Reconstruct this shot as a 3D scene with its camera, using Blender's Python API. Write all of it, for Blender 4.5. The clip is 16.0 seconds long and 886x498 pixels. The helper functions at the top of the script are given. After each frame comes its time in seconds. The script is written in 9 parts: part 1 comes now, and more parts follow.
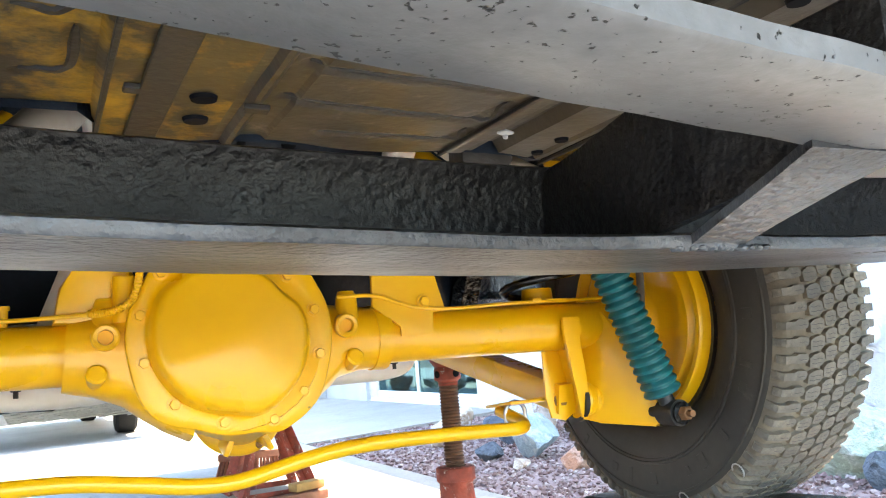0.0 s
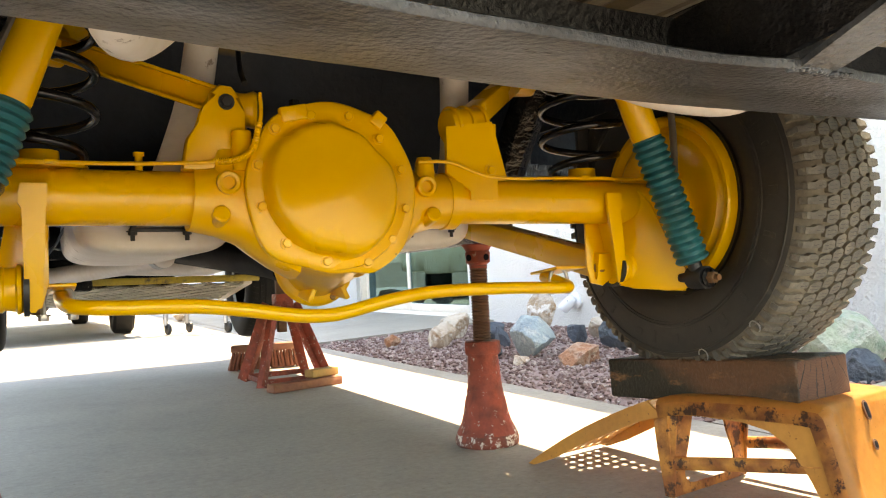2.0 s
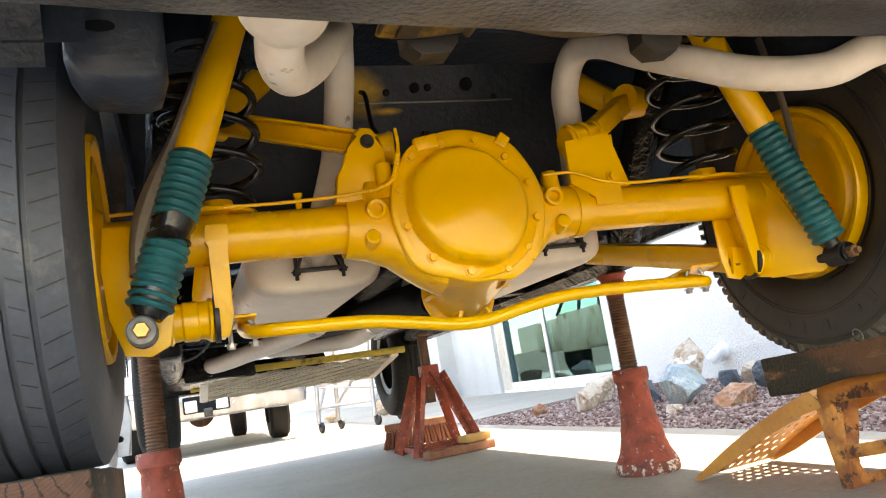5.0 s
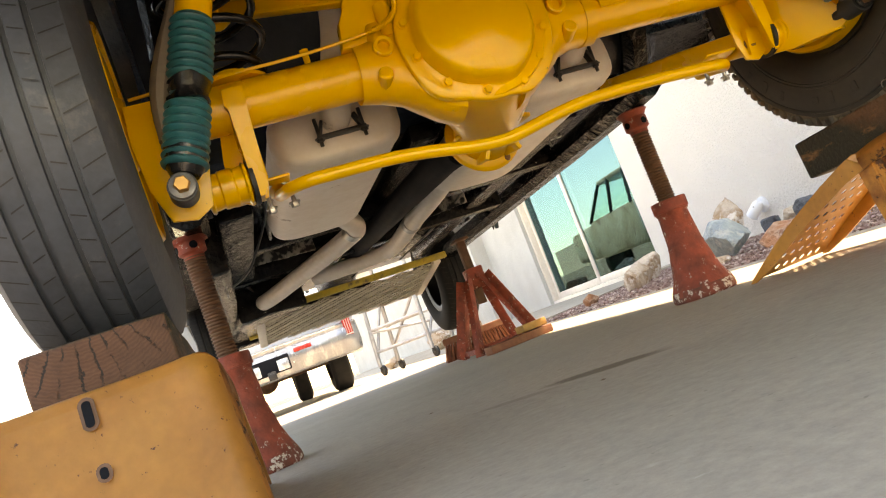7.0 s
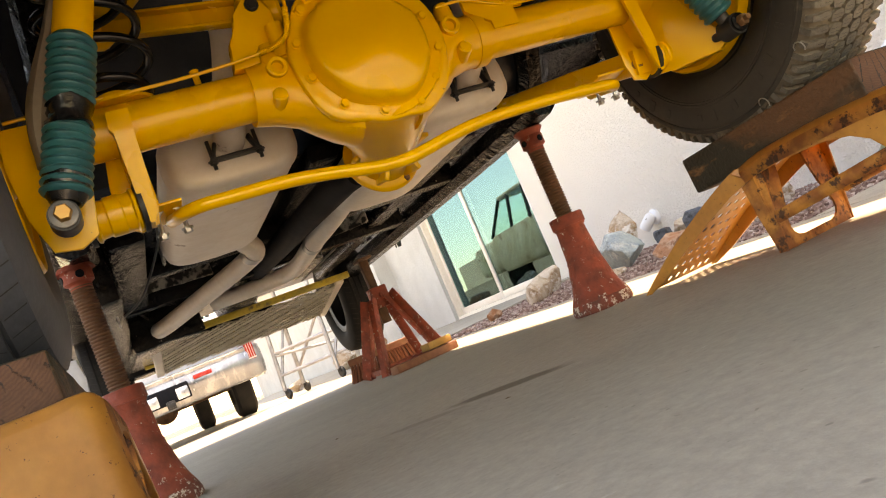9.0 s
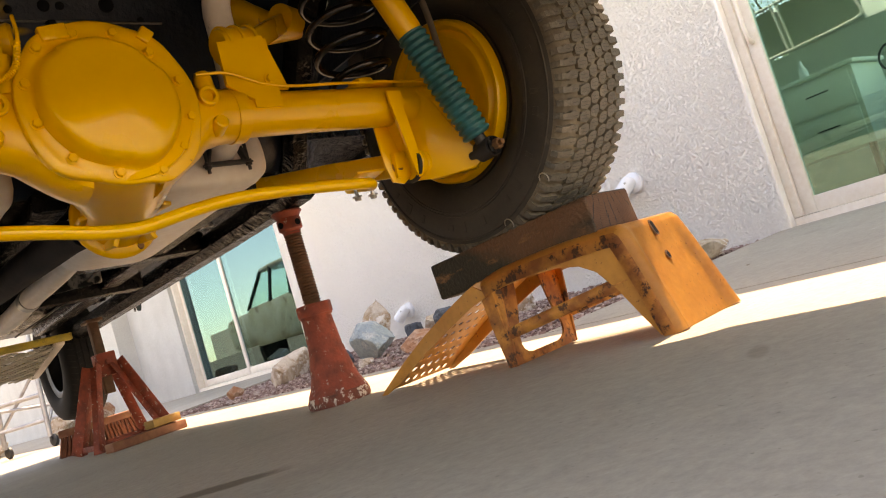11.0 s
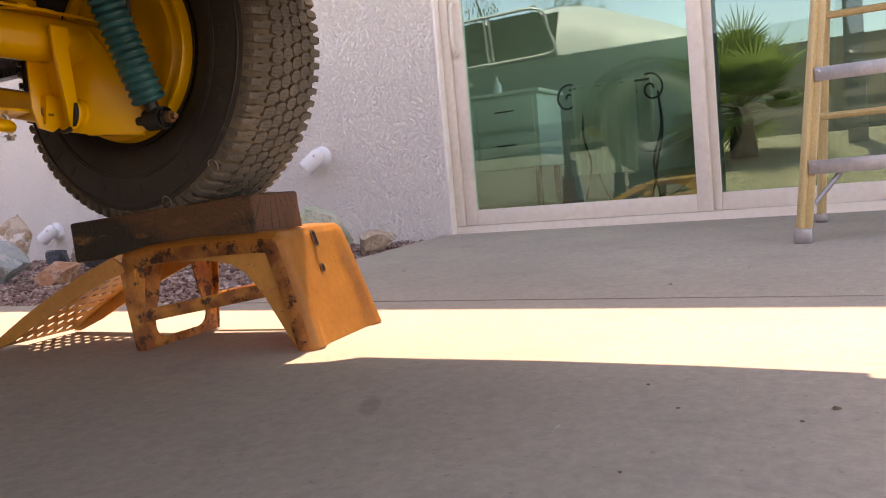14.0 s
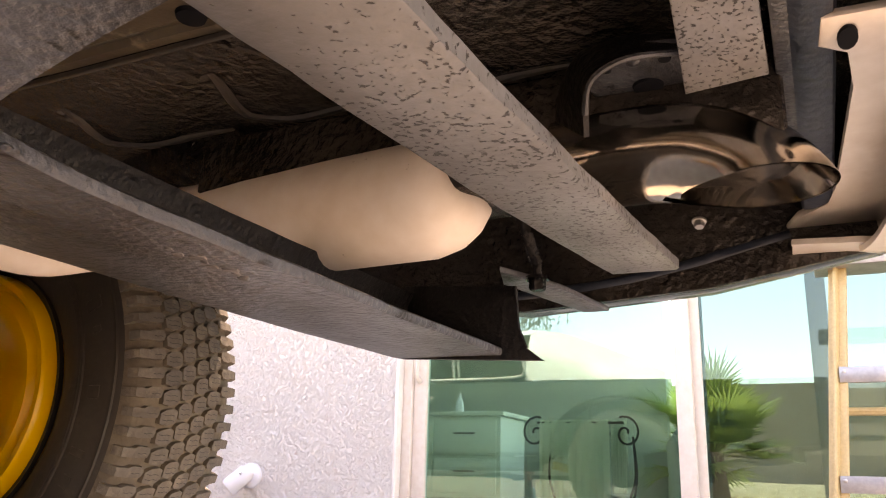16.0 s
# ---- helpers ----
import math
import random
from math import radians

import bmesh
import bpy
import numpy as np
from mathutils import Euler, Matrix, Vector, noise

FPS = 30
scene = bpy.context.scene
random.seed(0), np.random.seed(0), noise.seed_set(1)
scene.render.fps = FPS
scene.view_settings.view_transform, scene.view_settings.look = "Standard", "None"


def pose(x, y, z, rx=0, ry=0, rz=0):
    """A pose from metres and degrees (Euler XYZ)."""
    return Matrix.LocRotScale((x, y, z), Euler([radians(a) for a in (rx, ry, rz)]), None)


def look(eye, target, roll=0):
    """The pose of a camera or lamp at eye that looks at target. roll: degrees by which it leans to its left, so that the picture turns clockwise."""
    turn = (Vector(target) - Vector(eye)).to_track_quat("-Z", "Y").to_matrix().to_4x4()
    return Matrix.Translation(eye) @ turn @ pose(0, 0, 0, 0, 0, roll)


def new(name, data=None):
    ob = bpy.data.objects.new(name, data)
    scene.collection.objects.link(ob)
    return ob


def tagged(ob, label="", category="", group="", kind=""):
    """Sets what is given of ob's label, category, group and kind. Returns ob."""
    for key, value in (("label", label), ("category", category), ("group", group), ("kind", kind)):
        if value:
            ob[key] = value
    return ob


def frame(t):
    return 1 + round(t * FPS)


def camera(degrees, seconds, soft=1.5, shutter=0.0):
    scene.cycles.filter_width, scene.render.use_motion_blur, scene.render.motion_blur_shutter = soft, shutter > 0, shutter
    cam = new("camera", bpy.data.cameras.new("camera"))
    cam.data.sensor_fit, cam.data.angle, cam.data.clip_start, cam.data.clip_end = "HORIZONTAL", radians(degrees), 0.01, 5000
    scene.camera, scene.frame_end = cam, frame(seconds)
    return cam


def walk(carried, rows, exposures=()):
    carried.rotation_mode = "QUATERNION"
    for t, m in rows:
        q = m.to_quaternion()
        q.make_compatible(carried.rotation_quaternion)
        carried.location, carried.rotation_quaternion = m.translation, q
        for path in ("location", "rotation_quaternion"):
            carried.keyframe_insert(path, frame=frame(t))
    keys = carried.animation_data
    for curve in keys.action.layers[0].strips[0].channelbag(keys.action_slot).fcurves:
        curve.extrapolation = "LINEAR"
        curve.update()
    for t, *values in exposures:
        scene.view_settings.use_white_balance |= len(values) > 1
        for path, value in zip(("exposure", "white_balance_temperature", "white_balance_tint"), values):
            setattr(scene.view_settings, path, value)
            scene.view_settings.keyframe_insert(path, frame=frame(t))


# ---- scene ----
cam = camera(57.8, 16.0, 1.1)
PATH = [
    (0, (-0.299, -1.122, 0.622), (0.577, 0.66, 0.862), -5.0),
    (0.5, (-0.363, -1.137, 0.576), (0.551, 0.632, 0.754), -5.2),
    (1, (-0.424, -1.158, 0.529), (0.497, 0.613, 0.647), -5.1),
    (1.5, (-0.469, -1.177, 0.521), (0.451, 0.597, 0.592), -4.2),
    (2, (-0.521, -1.198, 0.519), (0.396, 0.579, 0.569), -3.1),
    (2.5, (-0.512, -1.243, 0.572), (0.398, 0.537, 0.63), -2.1),
    (3, (-0.537, -1.281, 0.566), (0.352, 0.507, 0.679), -1.4),
    (3.5, (-0.524, -1.294, 0.544), (0.332, 0.504, 0.739), -0.6),
    (4, (-0.548, -1.311, 0.513), (0.271, 0.484, 0.842), -2.2),
    (4.5, (-0.585, -1.296, 0.462), (0.144, 0.529, 0.836), -5.0),
    (5, (-0.586, -1.271, 0.363), (0.051, 0.598, 0.676), -9.4),
    (7.5, (-0.645, -1.236, 0.148), (-0.092, 0.679, 0.32), -22.2),
    (8, (-0.642, -1.231, 0.15), (-0.075, 0.682, 0.287), -23.3),
    (8.5, (-0.638, -1.237, 0.156), (-0.015, 0.657, 0.311), -23.5),
    (9, (-0.629, -1.232, 0.161), (0.139, 0.608, 0.318), -23.0),
    (9.5, (-0.601, -1.219, 0.167), (0.373, 0.523, 0.302), -21.5),
    (12, (-0.556, -1.211, 0.181), (0.885, 0.167, 0.338), -13.9),
    (12.5, (-0.539, -1.2, 0.179), (1.018, 0.046, 0.323), -12.0),
    (13, (-0.488, -1.195, 0.179), (1.204, -0.13, 0.246), -9.8),
    (13.5, (-0.488, -1.208, 0.187), (1.279, -0.273, 0.134), -7.2),
    (14, (-0.483, -1.249, 0.289), (1.267, -0.293, 0.141), -5.0),
    (14.5, (-0.363, -1.256, 0.382), (1.376, -0.271, 0.3), -3.4),
    (15, (-0.248, -1.169, 0.442), (1.513, -0.23, 0.575), -1.0),
    (15.5, (-0.164, -1.088, 0.489), (1.584, -0.2, 0.884), 0.8),
    (16, (-0.098, -1.064, 0.533), (1.643, -0.245, 1.079), 1.6),
]
EXPOSURES = [(0, 4.05, 6750, 6), (0.6, 3.64, 7800, 7), (1.5, 3.38, 9000, 9), (2.5, 3.36, 9650, 11), (3.8, 3.46, 9250, 11), (4.5, 3.76, 8900, 11), (5.2, 3.50, 9150, 11), (8, 3.10, 13100, 19), (9.5, 2.96, 13000, 20), (12, 2.60, 10850, 27), (13.5, 2.27, 10500, 35), (14.5, 2.30, 10400, 35), (15.3, 2.90, 10400, 28), (16, 3.18, 10900, 34)]
walk(cam, [(t, look(eye, target, roll)) for t, eye, target, roll in PATH], EXPOSURES)

# ---- light ----
SUN_TO = Vector((0.365, 0.10, 1.0)).normalized()
world = bpy.data.worlds.new("sky")
scene.world = world
world.use_nodes = True
wn, wl = world.node_tree.nodes, world.node_tree.links
sky = wn.new("ShaderNodeTexSky")
sky.sky_type = "NISHITA"
sky.sun_disc = False
sky.dust_density, sky.air_density = 0.4, 1.0
sky.sun_elevation = math.asin(SUN_TO.z)
sky.sun_rotation = math.atan2(SUN_TO.x, SUN_TO.y)
wn["Background"].inputs["Strength"].default_value = 0.15
wl.new(sky.outputs["Color"], wn["Background"].inputs["Color"])
sun = new("sun", bpy.data.lights.new("sun", "SUN"))
sun.data.energy, sun.data.angle, sun.data.color = 2.2, radians(0.53), (1.0, 0.945, 0.86)
sun.matrix_world = look(SUN_TO * 30, (0, 0, 0))


# ---- materials ----
def shader(name):
    m = bpy.data.materials.new(name)
    m.use_nodes = True
    return m, m.node_tree.nodes, m.node_tree.links, m.node_tree.nodes["Principled BSDF"]


def surface(name, base, second=None, amount=0.5, scale=6.0, rough=0.6, metal=0.0, grain=60.0, bump=0.15, depth=0.004,
            third=None, third_scale=2.0, third_edge=(0.55, 0.62), coat=0.0, rough_var=0.15, random=0.0, sharp=(0.35, 0.65), stretch=None, spec=0.5, mottle=0.25, lumps=0.0, lump_depth=0.02):
    """A two-scale procedural surface: base colour broken by a large and a fine noise, an optional third colour in patches, and fine relief."""
    m, n, l, p = shader(name)
    tc = n.new("ShaderNodeTexCoord")
    big, fine = n.new("ShaderNodeTexNoise"), n.new("ShaderNodeTexNoise")
    big.inputs["Scale"].default_value, big.inputs["Detail"].default_value = scale, 6.0
    fine.inputs["Scale"].default_value, fine.inputs["Detail"].default_value = grain, 4.0
    where = tc.outputs["Object"]
    if stretch:
        mp = n.new("ShaderNodeMapping")
        mp.inputs["Scale"].default_value = stretch
        l.new(where, mp.inputs["Vector"])
        where = mp.outputs["Vector"]
    l.new(where, big.inputs["Vector"]), l.new(tc.outputs["Object"], fine.inputs["Vector"])
    second = second or tuple(c * 0.75 for c in base)
    ramp = n.new("ShaderNodeMapRange")
    ramp.inputs["From Min"].default_value, ramp.inputs["From Max"].default_value = sharp
    ramp.inputs["To Max"].default_value = amount
    l.new(big.outputs["Fac"], ramp.inputs["Value"])
    mix = n.new("ShaderNodeMixRGB")
    mix.inputs["Color1"].default_value, mix.inputs["Color2"].default_value = (*base, 1), (*second, 1)
    l.new(ramp.outputs["Result"], mix.inputs["Fac"])
    col = mix.outputs["Color"]
    if third:
        pat = n.new("ShaderNodeTexNoise")
        pat.inputs["Scale"].default_value, pat.inputs["Detail"].default_value, pat.inputs["Roughness"].default_value = third_scale, 8.0, 0.7
        l.new(where, pat.inputs["Vector"])
        r3 = n.new("ShaderNodeMapRange")
        r3.inputs["From Min"].default_value, r3.inputs["From Max"].default_value = third_edge
        l.new(pat.outputs["Fac"], r3.inputs["Value"])
        m3 = n.new("ShaderNodeMixRGB")
        m3.inputs["Color2"].default_value = (*third, 1)
        l.new(col, m3.inputs["Color1"]), l.new(r3.outputs["Result"], m3.inputs["Fac"])
        col = m3.outputs["Color"]
    tint = n.new("ShaderNodeMixRGB")
    tint.blend_type, tint.inputs["Fac"].default_value = "OVERLAY", mottle
    l.new(col, tint.inputs["Color1"]), l.new(fine.outputs["Fac"], tint.inputs["Color2"])
    col = tint.outputs["Color"]
    if random:
        info, hsv, rm = n.new("ShaderNodeObjectInfo"), n.new("ShaderNodeHueSaturation"), n.new("ShaderNodeMapRange")
        rm.inputs["To Min"].default_value, rm.inputs["To Max"].default_value = 1 - random, 1 + random
        l.new(info.outputs["Random"], rm.inputs["Value"]), l.new(rm.outputs["Result"], hsv.inputs["Value"])
        l.new(col, hsv.inputs["Color"])
        col = hsv.outputs["Color"]
    l.new(col, p.inputs["Base Color"])
    rr = n.new("ShaderNodeMapRange")
    rr.inputs["To Min"].default_value, rr.inputs["To Max"].default_value = max(0.02, rough - rough_var), min(1, rough + rough_var)
    l.new(big.outputs["Fac"], rr.inputs["Value"]), l.new(rr.outputs["Result"], p.inputs["Roughness"])
    p.inputs["Metallic"].default_value = metal
    p.inputs["Coat Weight"].default_value = coat
    p.inputs["Specular IOR Level"].default_value = spec
    if bump:
        b = n.new("ShaderNodeBump")
        b.inputs["Strength"].default_value, b.inputs["Distance"].default_value = bump, depth
        l.new(fine.outputs["Fac"], b.inputs["Height"])
        if lumps:
            b2 = n.new("ShaderNodeBump")
            b2.inputs["Strength"].default_value, b2.inputs["Distance"].default_value = lumps, lump_depth
            l.new(big.outputs["Fac"], b2.inputs["Height"]), l.new(b2.outputs["Normal"], b.inputs["Normal"])
        l.new(b.outputs["Normal"], p.inputs["Normal"])
    return m


M = {}
M["yellow"] = surface("yellow_enamel", (0.80, 0.425, 0.005), (0.72, 0.37, 0.004), 0.5, 5, 0.31, grain=42, bump=0.05, depth=0.003, third=(0.16, 0.085, 0.02), third_scale=46, third_edge=(0.70, 0.725), coat=0.12, spec=0.45, mottle=0.05, lumps=0.06, lump_depth=0.006)
M["yellow_dull"] = surface("weathered_yellow_paint", (0.62, 0.44, 0.05), (0.40, 0.32, 0.08), 0.8, 14, 0.55, grain=90, bump=0.2, third=(0.12, 0.09, 0.05), third_scale=9)
M["undercoat"] = surface("black_undercoating", (0.014, 0.021, 0.034), (0.024, 0.034, 0.052), 0.8, 9, 0.42, grain=60, bump=0.5, depth=0.006, rough_var=0.18, spec=0.30, lumps=0.25)
M["oily"] = surface("oily_black_sealer", (0.012, 0.011, 0.0105), (0.030, 0.026, 0.023), 0.8, 9, 0.19, grain=85, bump=1.0, depth=0.007, rough_var=0.13, lumps=0.22, lump_depth=0.02, spec=0.34)
# pale third colour paints glints onto the wet sealer
M["sealer"] = surface("wet_black_floor_sealer_with_glints", (0.003, 0.003, 0.004), (0.008, 0.0075, 0.008), 0.8, 22, 0.12, grain=80, bump=1.0, depth=0.008, rough_var=0.09, lumps=1.0, lump_depth=0.045, spec=0.14, third=(0.36, 0.36, 0.35), third_scale=34, third_edge=(0.665, 0.69))
M["beam"] = surface("rough_black_painted_steel", (0.005, 0.005, 0.006), (0.011, 0.011, 0.012), 0.8, 18, 0.42, grain=130, bump=0.8, depth=0.004, rough_var=0.25, third=(0.10, 0.10, 0.10), third_scale=110, third_edge=(0.69, 0.72), spec=0.26, lumps=0.12, lump_depth=0.005)
M["beam_bare"] = surface("worn_grey_steel", (0.094, 0.104, 0.120), (0.024, 0.0265, 0.031), 0.95, 13, 0.36, grain=140, bump=0.7, depth=0.0035, third=(0.012, 0.012, 0.013), third_scale=70, third_edge=(0.57, 0.63), metal=0.25, stretch=(0.45, 1.0, 1.0), sharp=(0.38, 0.62), spec=0.45)
M["pan"] = surface("oversprayed_floor_pan", (0.095, 0.068, 0.032), (0.038, 0.029, 0.018), 0.9, 8, 0.42, grain=60, bump=0.3, third=(0.46, 0.255, 0.018), third_scale=6.5, third_edge=(0.47, 0.62), metal=0.1)
M["pan_dark"] = surface("dark_grey_coat_and_shade", (0.022, 0.021, 0.021), (0.045, 0.040, 0.034), 0.8, 12, 0.5, grain=80, bump=0.4)
M["pan_plain"] = surface("bare_brown_floor_steel", (0.082, 0.069, 0.050), (0.048, 0.041, 0.031), 0.8, 11, 0.38, grain=60, bump=0.3, metal=0.15, third=(0.27, 0.235, 0.175), third_scale=13, third_edge=(0.60, 0.72))
M["cream"] = surface("cream_heat_paint", (0.74, 0.68, 0.61), (0.64, 0.57, 0.50), 0.5, 7, 0.5, grain=45, bump=0.10, third=(0.33, 0.26, 0.20), third_scale=16, third_edge=(0.66, 0.70))
M["teal"] = surface("teal_rubber", (0.009, 0.120, 0.138), (0.006, 0.070, 0.085), 0.8, 20, 0.40, grain=60, bump=0.15)
M["black"] = surface("black_rubber", (0.012, 0.012, 0.013), None, 0.5, 20, 0.5, grain=80, bump=0.2)
M["spring"] = surface("gloss_black_steel", (0.010, 0.010, 0.011), None, 0.5, 20, 0.22, grain=60, bump=0.15, metal=0.2)
M["tyre"] = surface("worn_tyre_rubber", (0.085, 0.078, 0.068), (0.125, 0.112, 0.094), 0.9, 14, 0.85, grain=130, bump=0.6, third=(0.17, 0.15, 0.12), third_scale=26, third_edge=(0.54, 0.70))
M["tyre_dust"] = surface("tan_dust_in_tyre_grooves", (0.155, 0.130, 0.098), (0.085, 0.072, 0.056), 0.9, 16, 0.9, grain=130, bump=0.4)
M["tyre_wall"] = surface("dark_tyre_sidewall", (0.016, 0.0145, 0.013), (0.042, 0.036, 0.029), 0.85, 6, 0.62, grain=60, bump=0.2, third=(0.075, 0.064, 0.050), third_scale=11, third_edge=(0.60, 0.76))
M["tyre_far"] = surface("dull_black_tyre", (0.014, 0.014, 0.015), (0.028, 0.027, 0.026), 0.8, 8, 0.85, grain=90, bump=0.2, spec=0.2)
M["tyre_street"] = surface("grey_street_tyre_rubber", (0.034, 0.042, 0.056), (0.056, 0.065, 0.082), 0.7, 8, 0.55, grain=90, bump=0.15, third=(0.11, 0.11, 0.11), third_scale=6, third_edge=(0.62, 0.74))
M["red"] = surface("faded_red_cast_iron", (0.36, 0.065, 0.034), (0.17, 0.038, 0.026), 0.9, 20, 0.66, grain=70, bump=0.8, depth=0.005, third=(0.50, 0.42, 0.36), third_scale=46, third_edge=(0.605, 0.635))
M["red_chipped"] = surface("chipped_red_cast_iron", (0.24, 0.050, 0.030), (0.12, 0.045, 0.035), 0.9, 26, 0.7, grain=70, bump=0.8, depth=0.005, third=(0.62, 0.56, 0.50), third_scale=60, third_edge=(0.53, 0.57))
M["rust"] = surface("rusty_thread", (0.17, 0.085, 0.05), (0.10, 0.055, 0.035), 0.8, 18, 0.7, grain=90, bump=0.3, metal=0.3)
M["orange"] = surface("weathered_orange_paint", (0.57, 0.258, 0.055), (0.46, 0.190, 0.042), 0.9, 7, 0.46, grain=70, bump=0.15, third=(0.10, 0.036, 0.018), third_scale=95, third_edge=(0.645, 0.67), mottle=0.2)
M["orange_rust"] = surface("rusted_orange_paint", (0.58, 0.24, 0.055), (0.30, 0.10, 0.032), 0.95, 16, 0.62, grain=90, bump=0.5, third=(0.085, 0.034, 0.018), third_scale=30, third_edge=(0.54, 0.60), sharp=(0.42, 0.58))
M["steel"] = surface("zinc_plated_steel", (0.45, 0.44, 0.42), None, 0.5, 20, 0.35, metal=0.9, grain=100, bump=0.1)
M["weld"] = surface("grey_weld_metal", (0.16, 0.15, 0.145), (0.07, 0.066, 0.063), 0.8, 40, 0.38, metal=0.4, grain=120, bump=0.3)
M["bolt_rust"] = surface("brown_oxidised_steel", (0.28, 0.15, 0.07), (0.16, 0.08, 0.04), 0.7, 30, 0.5, metal=0.6, grain=120, bump=0.2)
M["brass"] = surface("gold_zinc_steel", (0.62, 0.36, 0.12), (0.40, 0.20, 0.07), 0.7, 30, 0.4, metal=0.8, grain=120, bump=0.15)
M["chrome"] = surface("stained_chrome", (0.66, 0.60, 0.53), (0.40, 0.34, 0.28), 0.7, 6, 0.13, metal=1.0, grain=120, bump=0.04, rough_var=0.09)
M["bumper"] = surface("pale_peeling_chrome", (0.72, 0.68, 0.63), (0.55, 0.50, 0.46), 0.7, 6, 0.35, metal=0.5, grain=60, bump=0.1)
# stretched pale streaks put the chrome's reflections into its colour
M["bumper_chrome"] = surface("reflection_streaked_dull_chrome", (0.66, 0.67, 0.69), (0.44, 0.45, 0.47), 0.8, 9, 0.22, metal=0.7, grain=60, bump=0.08, stretch=(1.0, 1.0, 0.25), third=(0.80, 0.80, 0.80), third_scale=14, third_edge=(0.52, 0.60))
M["white_paint"] = surface("white_enamel", (0.55, 0.56, 0.58), (0.46, 0.48, 0.51), 0.5, 3, 0.35, grain=50, bump=0.05)
M["wood_red"] = surface("red_stained_wood", (0.22, 0.075, 0.045), (0.30, 0.14, 0.075), 0.7, 14, 0.75, grain=60, bump=0.3)
M["wood_yellow"] = surface("yellow_pine", (0.45, 0.27, 0.09), (0.34, 0.19, 0.06), 0.7, 14, 0.75, grain=60, bump=0.3)
M["vinyl"] = surface("off_white_vinyl", (0.74, 0.66, 0.58), (0.66, 0.58, 0.50), 0.4, 3, 0.45, grain=40, bump=0.03)
M["concrete_red"] = surface("reddish_bristle", (0.24, 0.07, 0.035), (0.15, 0.05, 0.03), 0.8, 30, 0.85, grain=120, bump=0.4)
M["aluminium"] = surface("brushed_aluminium", (0.44, 0.43, 0.43), (0.30, 0.295, 0.30), 0.7, 12, 0.42, metal=0.7, grain=90, bump=0.1)
M["fibreglass"] = surface("yellow_fibreglass", (0.58, 0.42, 0.20), (0.46, 0.33, 0.15), 0.6, 10, 0.5, grain=120, bump=0.1)
M["car"] = surface("dark_teal_metallic", (0.035, 0.060, 0.064), None, 0.2, 3, 0.18, metal=0.3, grain=60, bump=0.0, coat=0.6)
M["roof"] = surface("white_vinyl_roof", (0.66, 0.66, 0.64), (0.56, 0.56, 0.54), 0.5, 6, 0.5, grain=140, bump=0.1)
M["lamp"] = surface("white_plastic", (0.80, 0.81, 0.84), None, 0.2, 10, 0.5, grain=40, bump=0.05)
M["towel"] = surface("pale_terry_cloth", (0.90, 0.87, 0.74), None, 0.3, 10, 0.95, grain=220, bump=0.4)
M["dresser"] = surface("pale_dresser_paint", (0.74, 0.77, 0.69), None, 0.3, 3, 0.5, grain=40, bump=0.05)
M["iron"] = surface("black_wrought_iron", (0.012, 0.012, 0.012), None, 0.3, 20, 0.5, grain=80, bump=0.2)
# copy of the room plaster with the second room's shade put into it
M["room_shaded"] = surface("shaded_interior_plaster", (0.16, 0.20, 0.17), (0.10, 0.13, 0.11), 0.8, 1.2, 0.8, grain=40, bump=0.05)
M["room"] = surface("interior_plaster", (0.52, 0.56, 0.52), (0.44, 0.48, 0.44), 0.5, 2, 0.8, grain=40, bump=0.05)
M["carpet"] = surface("interior_floor", (0.20, 0.195, 0.175), (0.15, 0.145, 0.13), 0.5, 3, 0.5, grain=60, bump=0.1)
M["block_wall"] = surface("tan_garden_wall", (0.50, 0.42, 0.32), (0.44, 0.36, 0.27), 0.6, 2, 0.9, grain=40, bump=0.3)
M["lens"] = surface("red_lamp_lens", (0.45, 0.03, 0.02), None, 0.4, 30, 0.25, grain=60, bump=0.0)
M["mesh"] = surface("dull_galvanised_mesh", (0.62, 0.58, 0.48), (0.44, 0.41, 0.33), 0.8, 12, 0.45, grain=60, bump=0.3)
# grey third colour stands in for glints on greasy metal
M["drive"] = surface("greasy_black_metal_with_glints", (0.004, 0.004, 0.005), (0.010, 0.0095, 0.009), 0.9, 14, 0.12, grain=60, bump=1.0, depth=0.008, third=(0.34, 0.33, 0.31), third_scale=26, third_edge=(0.675, 0.70), rough_var=0.08, lumps=0.7, lump_depth=0.03, spec=0.13)
M["worn_edge"] = surface("worn_black_flange_steel", (0.34, 0.34, 0.33), (0.012, 0.012, 0.012), 0.97, 24, 0.32, grain=80, bump=0.5, metal=0.4, sharp=(0.46, 0.54))
M["dark"] = surface("matt_black_cavity", (0.008, 0.009, 0.012), None, 0.4, 6, 0.7, grain=40, bump=0.2, spec=0.06)
M["tape"] = surface("black_tape", (0.008, 0.008, 0.009), None, 0.4, 20, 0.25, grain=45, bump=0.5)
M["hose"] = surface("grey_brown_strap", (0.16, 0.13, 0.10), (0.11, 0.09, 0.07), 0.6, 14, 0.7, grain=60, bump=0.2)
M["mud_dark"] = surface("mud_caked_frame", (0.085, 0.075, 0.066), (0.040, 0.036, 0.034), 0.8, 12, 0.8, grain=60, bump=0.5, third=(0.15, 0.13, 0.115), third_scale=14, third_edge=(0.56, 0.68))
